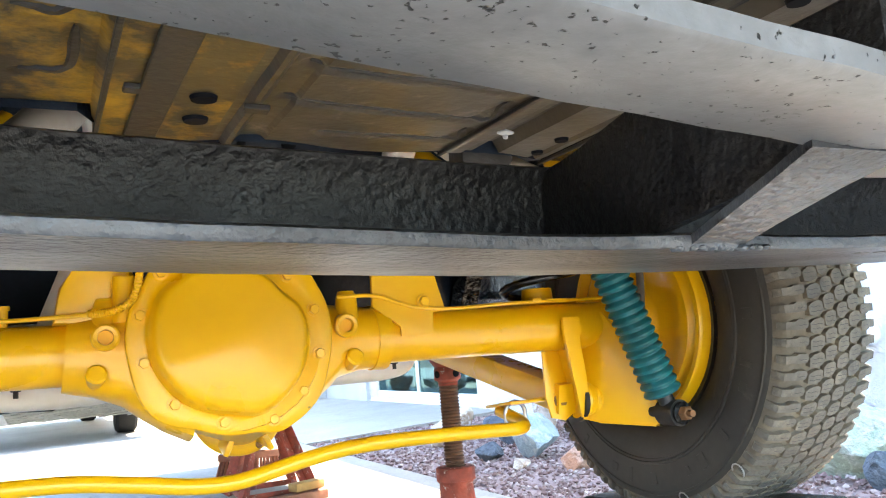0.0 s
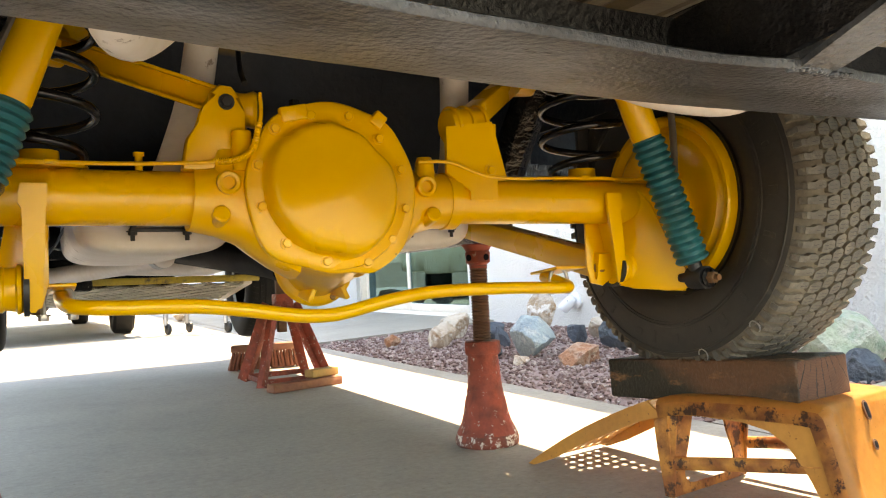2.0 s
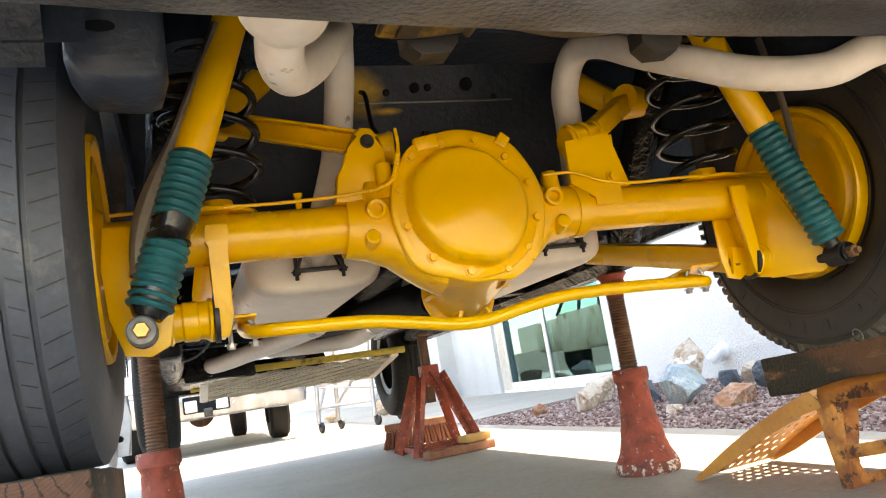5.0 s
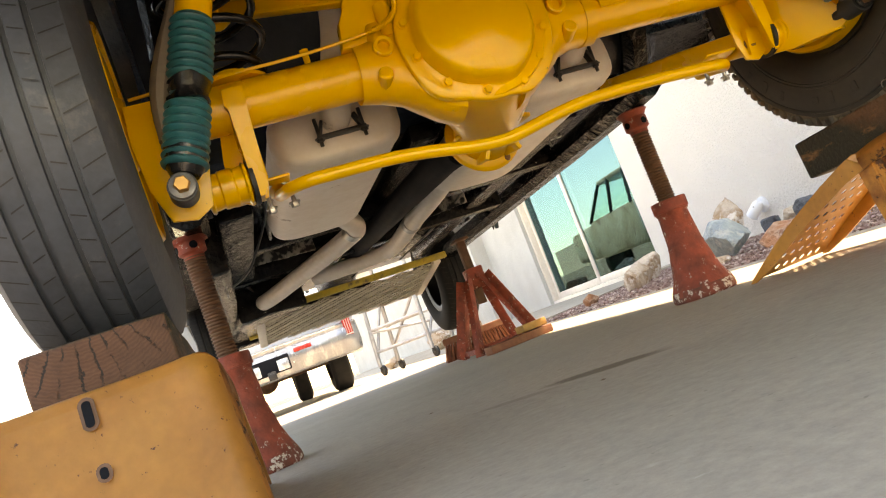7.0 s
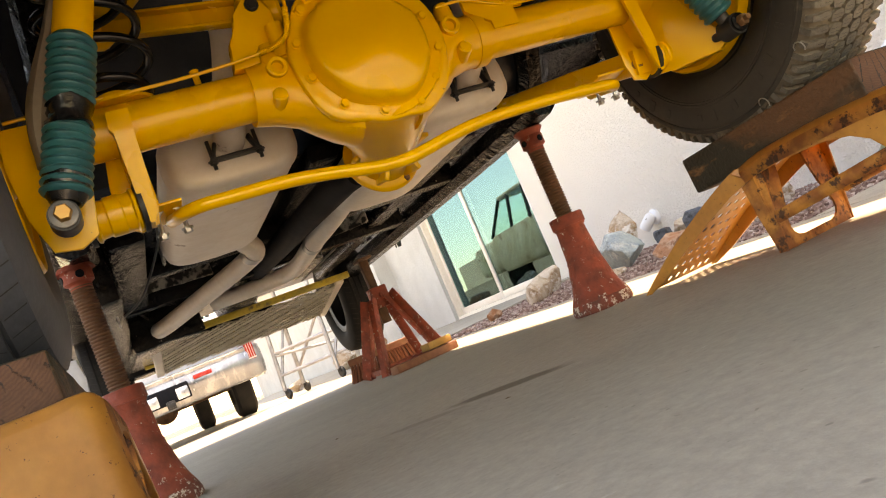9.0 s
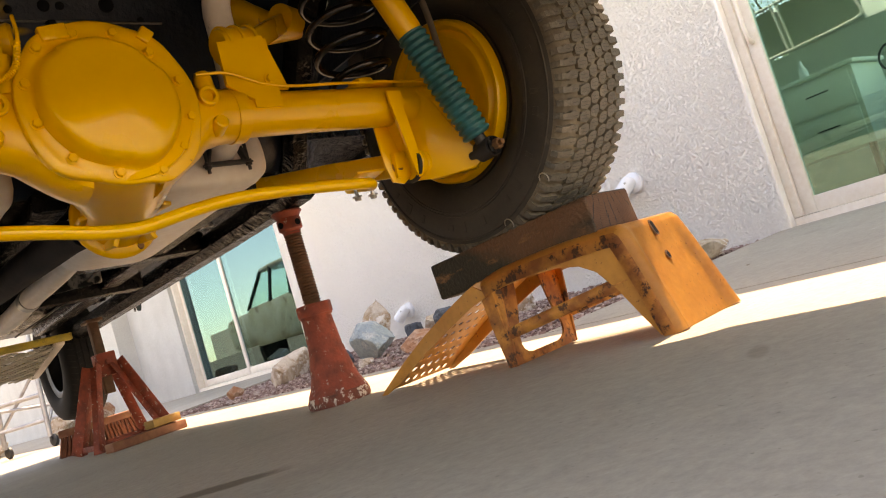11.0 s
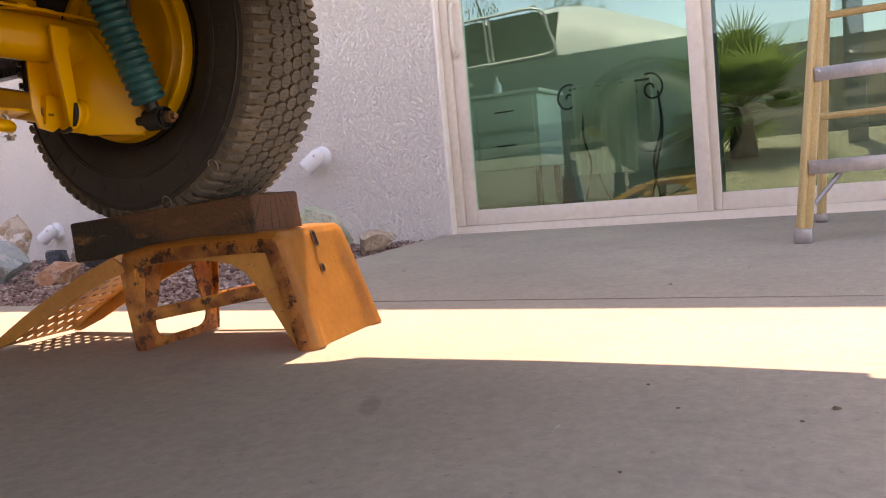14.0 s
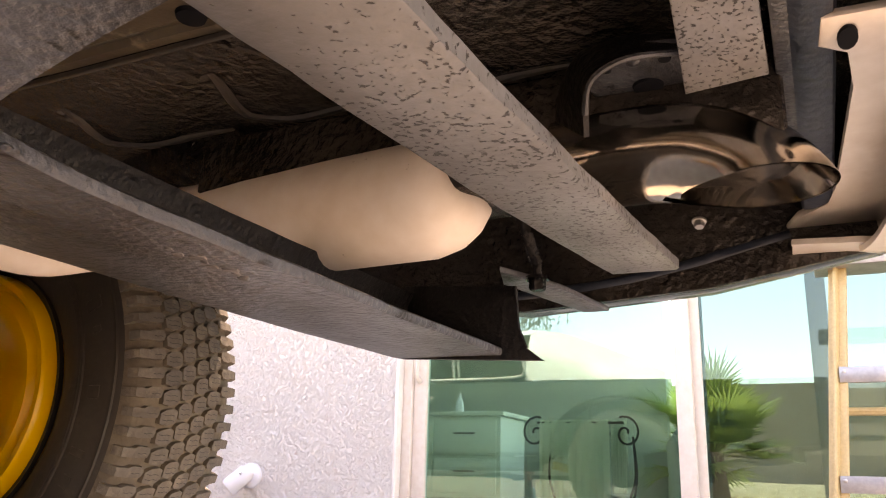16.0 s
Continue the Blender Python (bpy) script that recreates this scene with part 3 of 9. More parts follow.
def lathe(bm, profile, m, seg=32, closed=False, start=0.0, turn=2 * math.pi):
    """Turns (radius, height) pairs about the local z of the matrix m."""
    rings, full = [], abs(turn - 2 * math.pi) < 1e-6
    for j in range(seg if full else seg + 1):
        a = start + turn * j / seg
        rings.append([bm.verts.new(m @ Vector((r * math.cos(a), r * math.sin(a), h))) for r, h in profile])
    n = len(profile)
    for j in range(seg):
        a, b = rings[j], rings[(j + 1) % len(rings)]
        for k in range(n if closed else n - 1):
            q = (k + 1) % n
            try:
                bm.faces.new((a[k], b[k], b[q], a[q]))
            except ValueError:
                pass
    return bm


def aim(at, way, up=(0, 0, 1)):
    """A frame at a place whose z points the given way."""
    z = Vector(way).normalized()
    x = Vector(up).cross(z)
    x = x.normalized() if x.length > 1e-4 else Vector((1, 0, 0))
    y = z.cross(x)
    return Matrix.Translation(at) @ Matrix((x, y, z)).transposed().to_4x4()


def plate(bm, outline, m, thick, bevel=0.0):
    """A flat plate: outline in the local xy of m, thickness along its z, about the middle."""
    low = [bm.verts.new(m @ Vector((x, y, -thick / 2))) for x, y in outline]
    top = [bm.verts.new(m @ Vector((x, y, thick / 2))) for x, y in outline]
    n = len(outline)
    fs = [bm.faces.new(low[::-1]), bm.faces.new(top)]
    fs += [bm.faces.new((low[k], low[(k + 1) % n], top[(k + 1) % n], top[k])) for k in range(n)]
    if bevel:
        bmesh.ops.bevel(bm, geom=list({e for f in fs[:2] for e in f.edges}), offset=bevel, segments=2, profile=0.5, affect="EDGES")
    return bm


def bolt(bm, at, way, r=0.009, h=0.007, washer=True):
    m = aim(at, way)
    if washer:
        lathe(bm, [(0, 0), (r * 1.35, 0), (r * 1.35, h * 0.25), (0, h * 0.25)], m, 14)
    lathe(bm, [(r, 0), (r, h * 0.85), (r * 0.85, h), (0, h)], m, 6)
    return bm


def B():
    return bmesh.new()


def rough_up(bm, amount, scale, seed=0.0):
    for v in bm.verts:
        q = v.co * scale + Vector((seed, seed * 1.7, -seed))
        v.co += amount * Vector((noise.noise(q), noise.noise(q + Vector((7, 3, 1))), noise.noise(q + Vector((2, 9, 5)))))
    return bm


XZ = Matrix(((1, 0, 0, 0), (0, 0, -1, 0), (0, 1, 0, 0), (0, 0, 0, 1)))  # local x, y to world x, z
YZ = Matrix(((0, 0, 1, 0), (1, 0, 0, 0), (0, 1, 0, 0), (0, 0, 0, 1)))  # local x, y to world y, z

# ---- the setting ----
WALL_X, GLASS_X, EDGE_X = 3.02, 3.12, 1.33


def patio_z(x):
    return max(0.0, (x - 1.36) * 0.036)


def ground():
    """Open desert ground that reaches the horizon, with a rough gravel bank along the far side of the driveway."""
    bm = B()
    xs = [-3000, -200, -60, -25, -15, -12, -11, -10, -9, -8, -7, -6.4, -5.8, -5.2] + [-4.8 + 0.2 * k for k in range(18)] + [3.0, 13.0, 60, 3000]
    ys = [-3000, -200, -60, -20, -8, -6, -5, -4, -3, -2] + [-1.6 + 0.2 * k for k in range(35)] + [5.6, 6, 8, 12, 30, 100, 3000]
    def height(x, y):
        far = min(1.15, max(0.0, (-4.6 - x) * 0.21))
        near = min(0.80, max(0.0, (-1.43 - x) * 0.42)) * max(0.0, min(1.0, (5.6 - y) / 0.8, (y + 5) / 2))
        h = max(far, near) if x > -400 else 1.15
        rough = 0.10 * noise.noise(Vector((x * 0.9, y * 0.9, 0))) + 0.07 * noise.noise(Vector((x * 3.1, y * 3.1, 4)))
        return h + (rough if -14 < x < -4.7 or near > 0.01 else 0.0) - (0.16 if near < 0.01 else 0.03)
    grid = [[bm.verts.new((x, y, height(x, y))) for y in ys] for x in xs]
    for a, b in zip(grid, grid[1:]):
        for j in range(len(ys) - 1):
            bm.faces.new((a[j], b[j], b[j + 1], a[j + 1]))
    return single("ground", bm, M["yard"], "tan gravelly desert ground rising to a bank", "ground", kind="structure")


ground()
bm = B()
slab(bm, -1.45, EDGE_X, -6.0, 24.0, -0.15, 0.0)
slab(bm, -4.2, -1.45, 5.3, 24.0, -0.15, 0.0)
bmesh.ops.remove_doubles(bm, verts=bm.verts, dist=0.0005)
single("road", bm, M["concrete"], "broad grey concrete driveway slab with stains", "driveway", kind="structure")
bm = B()
for x0, x1, y0, y1 in ((EDGE_X + 0.012, WALL_X + 0.12, -6.0, 0.66), (EDGE_X + 0.012, WALL_X + 0.12, 4.78, 24.0)):
    vs = [bm.verts.new(v) for v in ((x0, y0, 0), (x1, y0, patio_z(x1)), (x1, y1, patio_z(x1)), (x0, y1, 0))]
    ws = [bm.verts.new(v.co - Vector((0, 0, 0.14 + v.co.z))) for v in vs]
    bm.faces.new(vs), bm.faces.new(ws[::-1])
    for k in range(4):
        bm.faces.new((vs[k], vs[(k + 1) % 4], ws[(k + 1) % 4], ws[k]))
single("pavement", bm, M["concrete"], "smooth concrete patio slab before the glass door", "patio", kind="structure")
bm = B()
slab(bm, EDGE_X + 0.002, EDGE_X + 0.010, -6.0, 24.0, -0.15, -0.006)
single("trim_joint", bm, M["dark"], "dark joint between driveway and patio slabs", "joint", kind="structure")


def gravel_bed():
    """Bed of lava gravel: a base sheet and thousands of loose angular stones."""
    bm = B()
    nx, ny = 24, 60
    grid = [[bm.verts.new((EDGE_X + 0.01 + (WALL_X - EDGE_X) * i / nx, 0.665 + 4.1 * j / ny,
                           -0.02 + 0.05 * i / nx + 0.02 * noise.noise(Vector((i * 0.4, j * 0.4, 2))))) for j in range(ny + 1)] for i in range(nx + 1)]
    for a, b in zip(grid, grid[1:]):
        for j in range(ny):
            bm.faces.new((a[j], b[j], b[j + 1], a[j + 1]))
    single("ground_gravel", bm, M["gravel"], "bed of dull purple lava gravel along the house", "gravel", kind="structure")
    rnd = random.Random(4)
    verts, faces = [], []
    for _ in range(7500):
        u, v = rnd.random(), rnd.random()
        x, y = EDGE_X + 0.02 + (WALL_X - EDGE_X - 0.03) * u, 0.68 + 4.07 * v
        s = rnd.uniform(0.009, 0.021)
        z = -0.016 + 0.05 * u + s * 0.4
        base = len(verts)
        ax = Euler((rnd.random() * 6, rnd.random() * 6, rnd.random() * 6)).to_matrix()
        for d in ((1, 0, 0), (-1, 0, 0), (0, 1, 0), (0, -1, 0), (0, 0, 1), (0, 0, -1)):
            q = ax @ (Vector(d) * s * rnd.uniform(0.6, 1.1))
            verts.append((x + q.x, y + q.y, z + q.z * 0.7))
        faces += [[base + k for k in f] for f in ((0, 2, 4), (2, 1, 4), (1, 3, 4), (3, 0, 4), (2, 0, 5), (1, 2, 5), (3, 1, 5), (0, 3, 5))]
    me = bpy.data.meshes.new("gravel")
    me.from_pydata(verts, [], faces)
    me.materials.append(M["gravel_stone"])
    tagged(new("gravel", me), "loose angular purple-brown lava stones", "gravel", kind="stuff")


def island_stones():
    m, n, l, p = shader("lava_stones")
    g, r = n.new("ShaderNodeNewGeometry"), n.new("ShaderNodeValToRGB")
    r.color_ramp.elements[0].color, r.color_ramp.elements[1].color = (0.15, 0.085, 0.072, 1), (0.48, 0.385, 0.34, 1)
    e = r.color_ramp.elements.new(0.55)
    e.color = (0.29, 0.185, 0.16, 1)
    l.new(g.outputs["Random Per Island"], r.inputs["Fac"]), l.new(r.outputs["Color"], p.inputs["Base Color"])
    p.inputs["Roughness"].default_value = 0.9
    return m


M["gravel_stone"] = island_stones()
gravel_bed()

# house: walls with two glass doors let into them, eave above
WALL_T = 0.30
D1 = (-2.0, 0.60, 0.075, 2.12)  # patio door: y from, y to, sill, head
D2 = (5.20, 8.02, 0.075, 2.12)


def house():
    for k, (y0, y1, z0, z1) in enumerate(((-6.0, D1[0], -0.1, 2.9), (D1[0], D1[1], D1[3], 2.9), (D1[1], D2[0], -0.1, 2.9), (D2[0], D2[1], D2[3], 2.9), (D2[1], 9.6, -0.1, 2.9))):
        bm = B()
        slab(bm, WALL_X, WALL_X + WALL_T, y0, y1, z0, z1)
        # the last stretch takes the stucco greyed for shade
        single("wall_house_%d" % (k + 1), bm, M["stucco_shade_grey" if k == 4 else "stucco"], "white rough-textured stucco house wall", "wall", kind="structure", smooth=False)
    bm = B()
    slab(bm, WALL_X - 0.22, WALL_X + WALL_T, 9.6, 26.0, -0.1, 2.9)
    single("wall_house_far", bm, M["stucco_shade_grey"], "stucco wall of the far house wing, greyed as if shaded", "wall", kind="structure", smooth=False)
    bm = B()
    # unseen roof, carried past the wall to keep sun off the patio
    slab(bm, 2.22, 4.15, -6.5, 26.0, 2.62, 2.80)
    # gap over the unseen skylight that is added to light the room
    slab(bm, 4.15, 8.5, 2.2, 26.0, 2.62, 2.80), slab(bm, 5.05, 8.5, 0.35, 2.2, 2.62, 2.80), slab(bm, 4.15, 5.05, 0.35, 0.6, 2.62, 2.80)
    single("ceiling_eave", bm, M["stucco"], "deep white plastered roof overhang", "eave", kind="structure", smooth=False)
    # rooms behind the glass; beside the first one a walled court is seen through the second pane
    x0, x1 = WALL_X + WALL_T, 7.2
    for y0, y1 in ((0.16, 2.6), (4.2, 9.2)):
        bm = B()
        slab(bm, x1, x1 + 0.1, y0, y1, 0, 2.5), slab(bm, x0, x1, y1, y1 + 0.1, 0, 2.5)
        if y0 > 1:
            slab(bm, x0, x1, y0 - 0.1, y0, 0, 2.5)
        else:
            # unseen side opening between the strips, added to brighten the room
            for za, zb in ((0.0, 0.85), (2.25, 2.62)):
                plate(bm, [(x0 - 0.03, -0.655), (x0 - 0.03, -0.595), (x1 + 0.1, 0.20), (x1 + 0.1, 0.14)], Matrix.Translation((0, 0, (za + zb) / 2)), zb - za)
            plate(bm, [(x0 - 0.03, -0.655), (x0 - 0.03, -0.595), (4.3, -0.40), (4.3, -0.46)], Matrix.Translation((0, 0, 1.55)), 1.40)
        # the second room takes the plaster coloured for shade
        single("wall_room", bm, M["room_shaded" if y0 > 1 else "room"], "pale interior room wall behind glass", "wall", kind="structure", smooth=False)
        bm = B()
        plate(bm, [(x0, y0 - (0.78 if y0 < 1 else 0)), (x1, y0), (x1, y1), (x0, y1)], Matrix.Translation((0, 0, 0.02)), 0.10)
        single("floor_room", bm, M["carpet"], "dim brown-grey interior floor", "floor", kind="structure", smooth=False)
        bm = B()
        if y0 > 1:
            slab(bm, x0, x1, y0, y1, 2.51, 2.61)
        else:  # leaves an unseen skylight open, added to light the room
            plate(bm, [(x0, y0 - 0.78), (x1, y0), (x1, 0.6), (x0, 0.6)], Matrix.Translation((0, 0, 2.56)), 0.10)
            slab(bm, x0, 4.2, 0.6, y1, 2.51, 2.61), slab(bm, 5.05, x1, 0.6, y1, 2.51, 2.61), slab(bm, 4.2, 5.05, 2.2, y1, 2.51, 2.61)
        single("ceiling_room", bm, M["room_shaded" if y0 > 1 else "room"], "pale interior ceiling", "ceiling", kind="structure", smooth=False)
    bm = B()
    slab(bm, 8.2, 8.4, 0.4, 26, -0.1, 2.62), slab(bm, 7.3, 8.4, 0.3, 0.4, -0.1, 2.62)
    single("wall_house_back", bm, M["stucco"], "plain rear wall of the house", "wall", kind="structure", smooth=False)
    bm = B()
    slab(bm, 12.0, 12.2, -14, 12, 0.0, 1.90)
    single("wall_court", bm, M["block_wall"], "tan rendered wall round the court", "wall", kind="structure")
    bm = B()
    nx, ny = 26, 40
    grid = [[bm.verts.new((3.46 + 8.6 * i / nx, -9.0 + 13.0 * j / ny, -0.02 + 0.57 * min(1.0, max(0.0, (3.46 + 8.6 * i / nx - 4.7) / 4.3)) ** 1.1
             + 0.05 * noise.noise(Vector((i * 0.5, j * 0.5, 5))))) for j in range(ny + 1)] for i in range(nx + 1)]
    for p, q in zip(grid, grid[1:]):
        for j in range(ny):
            bm.faces.new((p[j], q[j], q[j + 1], p[j + 1]))
    bmesh.ops.delete(bm, geom=[f for f in bm.faces if f.calc_center_median().y > -0.62 + 0.20 * max(0, f.calc_center_median().x - 3.46) + 0.3], context="FACES")
    single("ground_court", bm, M["sand"], "sunlit tan gravel bank of the court", "ground", kind="structure")
    bm = B()
    slab(bm, 7.94, 8.12, -1.20, -1.03, 0.1, 2.62, 0.01), slab(bm, 7.86, 8.20, -1.27, -0.96, 2.62, 2.84, 0.01)
    single("trim_post", bm, M["stucco_shade_grey"], "square grey-green rendered post in the court", "post", kind="structure")
    bm = B()
    slab(bm, WALL_X - 0.004, GLASS_X - 0.056, D1[1] - 0.004, D1[1] + 0.012, patio_z(WALL_X), 2.12, 0.003)
    single("trim_jamb", bm, M["plaster"], "smooth off-white plaster door jamb", "jamb", kind="structure")


house()


def patio_door(name, d, panes, label):
    """A sliding glass door: outer frame with track sill, and sashes of stiles, rails and a pane."""
    y0, y1, z0, z1 = d
    base = thing(name, (GLASS_X, (y0 + y1) / 2, z0), label, "patio door", kind="structure")
    fr = B()
    w = 0.045
    slab(fr, GLASS_X - 0.055, GLASS_X + 0.07, y0, y1, z0 - 0.045, z0 + 0.02, 0.004)
    slab(fr, GLASS_X - 0.075, GLASS_X - 0.055, y0, y1, z0 - 0.035, z0 - 0.012, 0.003)
    slab(fr, GLASS_X - 0.055, GLASS_X + 0.07, y0, y1, z1 - w, z1, 0.004)
    for a, b in ((y0, y0 + w), (y1 - w, y1)):
        slab(fr, GLASS_X - 0.055, GLASS_X + 0.07, a, b, z0 + 0.022, z1 - w - 0.002, 0.004)
    part("door_frame", fr, M["vinyl"], base)
    for a, b, off in panes:
        x = GLASS_X + off
        sash = B()
        st, ra = 0.062, 0.075
        for p, q in ((a, a + st), (b - st, b)):
            slab(sash, x - 0.018, x + 0.018, p, q, z0 + 0.022, z1 - w - 0.004, 0.004)
        slab(sash, x - 0.016, x + 0.016, a + st, b - st, z0 + 0.022, z0 + 0.022 + ra, 0.004)
        slab(sash, x - 0.016, x + 0.016, a + st, b - st, z1 - w - ra, z1 - w - 0.004, 0.004)
        s = part("sash", sash, M["vinyl"], base)
        gl = B()
        slab(gl, x - 0.003, x + 0.003, a + st - 0.008, b - st + 0.008, z0 + 0.09, z1 - w - ra + 0.008)
        pane = part("pane", gl, M["glass_far"] if name == "door_2" else M["glass_dimmed"] if off > 0 else M["glass"], s, "green-tinted reflecting glass", smooth=False)
        pane.visible_shadow = False
    return base


door = patio_door("door_1", D1, ((-0.628, 0.553, -0.02), (-1.955, -0.598, 0.03)), "off-white vinyl sliding patio door with green-tinted glass")
hb = B()
sweep(hb, smooth_line([(GLASS_X - 0.045, 0.522, 0.93), (GLASS_X - 0.075, 0.522, 0.96), (GLASS_X - 0.08, 0.522, 1.05), (GLASS_X - 0.075, 0.522, 1.15), (GLASS_X - 0.045, 0.522, 1.18)], 4), 0.011, 8)
part("pull_handle", hb, M["vinyl"], door, "vertical off-white pull handle")
patio_door("door_2", D2, ((5.245, 6.66, -0.02), (6.60, 7.975, 0.03)), "off-white vinyl sliding door with green-tinted glass")
bm = B()
slab(bm, -10.9, -10.7, -30, 40, 0.6, 2.35)
single("wall_garden", bm, M["block_wall"], "tan rendered garden boundary wall", "wall", kind="structure")

# ---- the car on stands ----
AY, AZ, DX = 0.14, 0.6495, -0.0745  # axle line and the middle of the differential
car = thing("sedan", (0, 0, 0), "teal-grey sedan on stands with yellow rear axle", "car")
car.rotation_euler = (0, radians(1.06), 0)


def wobble(bm, amount=0.0012, scale=14):
    return rough_up(bm, amount, scale)


def axle_housing():
    tube = 0.0435
    for s, x0 in ((-1, -0.28), (1, 0.17)):
        bm = B()
        sweep(bm, [(x0 - 0.03 * s, AY, AZ), (0.72 * s, AY, AZ)], tube, 28)
        part("axle_tube", wobble(bm, 0.0010, 18), M["yellow"], car, "thick yellow-painted axle tube", angle=35)
        bm = B()
        sweep(bm, [(x0 - s * 0.012, AY, AZ), (x0 + s * 0.012, AY, AZ)], 0.0535, 28)
        part("tube_collar", bm, M["yellow"], car)
        bm = B()
        bell = 0.185 if s < 0 else 0.165
        xs = [DX + s * 0.05, DX + s * 0.085, DX + s * 0.115, DX + s * 0.145, DX + s * bell, DX + s * (bell + 0.04), x0 + s * 0.004]
        sweep(bm, [(x, AY, AZ - dz) for x, dz in zip(xs, (0.016, 0.013, 0.009, 0.005, 0.002, 0, 0))], [0.122, 0.106, 0.088, 0.072, 0.060, 0.053, 0.0505], 28)
        for v in bm.verts:  # the casting is flat-faced behind the cover
            if abs(v.co.x - DX) < 0.21 and v.co.y < 0.084:
                v.co.y = 0.084 + 0.06 * (v.co.y - 0.084)
        part("housing_bell", wobble(bm, 0.0012, 18), M["yellow"], car, "flared yellow casting of the axle", angle=35)
        bm = B()
        lathe(bm, [(0.019, -0.03), (0.019, 0.002), (0.016, 0.004), (0.011, 0.003), (0.010, -0.006), (0, -0.006)], aim((DX + s * 0.174, AY - 0.064, AZ + 0.020), (0, -1, 0)), 20)
        part("lug", bm, M["yellow"], car)
        bm = B()
        lathe(bm, [(0.014, -0.03), (0.014, 0.003), (0.011, 0.006), (0, 0.006)], aim((DX + 0.186 * s, AY - 0.060, AZ - 0.030), (0, -1, 0.25)), 10)
        part("plug", bm, M["yellow"], car)
        bm = B()
        xs = -0.172 if s < 0 else 0.186
        sweep(bm, [(DX + xs, AY - 0.03, AZ + 0.03), (DX + xs, AY - 0.03, AZ + 0.066), (DX + xs, AY - 0.03, AZ + 0.076)], [0.020, 0.017, 0.013], 14)
        part("peg", bm, M["yellow"], car)
    bm = B()
    sweep(bm, smooth_line([(DX, 0.088, AZ + 0.006), (DX + 0.008, 0.14, AZ - 0.004), (DX + 0.026, 0.20, 0.618), (DX + 0.046, 0.27, 0.580), (DX + 0.060, 0.34, 0.552), (DX + 0.066, 0.395, 0.541)], 3),
          [0.132, 0.135, 0.136, 0.136, 0.134, 0.129, 0.122, 0.113, 0.103, 0.092, 0.082, 0.074, 0.069, 0.066, 0.066, 0.066], 30)
    part("pinion_neck", wobble(bm, 0.0012, 18), M["yellow"], car, "tapering yellow nose of the differential", angle=35)
    bm = B()
    lathe(bm, [(0.050, -0.014), (0.078, -0.010), (0.083, -0.006), (0.085, 0.0), (0.083, 0.006), (0.060, 0.008), (0.060, 0.03), (0.04, 0.032), (0.04, 0.06), (0, 0.06)], aim((DX + 0.066, 0.398, 0.541), (0, 1, -0.12)), 36)
    flange = part("pinion_flange", wobble(bm, 0.0008, 18), M["yellow"], car, "thin round yellow flange", angle=35)
    for k, turn in enumerate((-0.45, 2.2, 3.9)):
        q = Vector((DX + 0.066 - 0.073 * math.sin(turn), 0.386, 0.541 - 0.073 * math.cos(turn)))
        bm = B()
        lathe(bm, [(0, -0.006), (0.006, -0.006), (0.0075, -0.002), (0.0075, 0.004)], aim(q - Vector((0, 0.003, 0)), (0, 1, -0.12)), 16)
        part("flange_bolt", bm, M["bolt_rust"], flange, "small rusty bolt")
    for k in range(7):  # webs that stiffen the neck
        turn = 0.5 + 0.897 * k
        d = Vector((math.sin(turn), 0, -math.cos(turn)))
        bm = B()
        box(bm, Vector((DX + 0.060, 0.345, 0.552)) + d * 0.072, (0.010, 0.085, 0.030), Matrix.Rotation(-turn, 3, "Y") @ Matrix.Rotation(radians(8), 3, "X"), 0.003)
        part("web", bm, M["yellow"], car)


axle_housing()


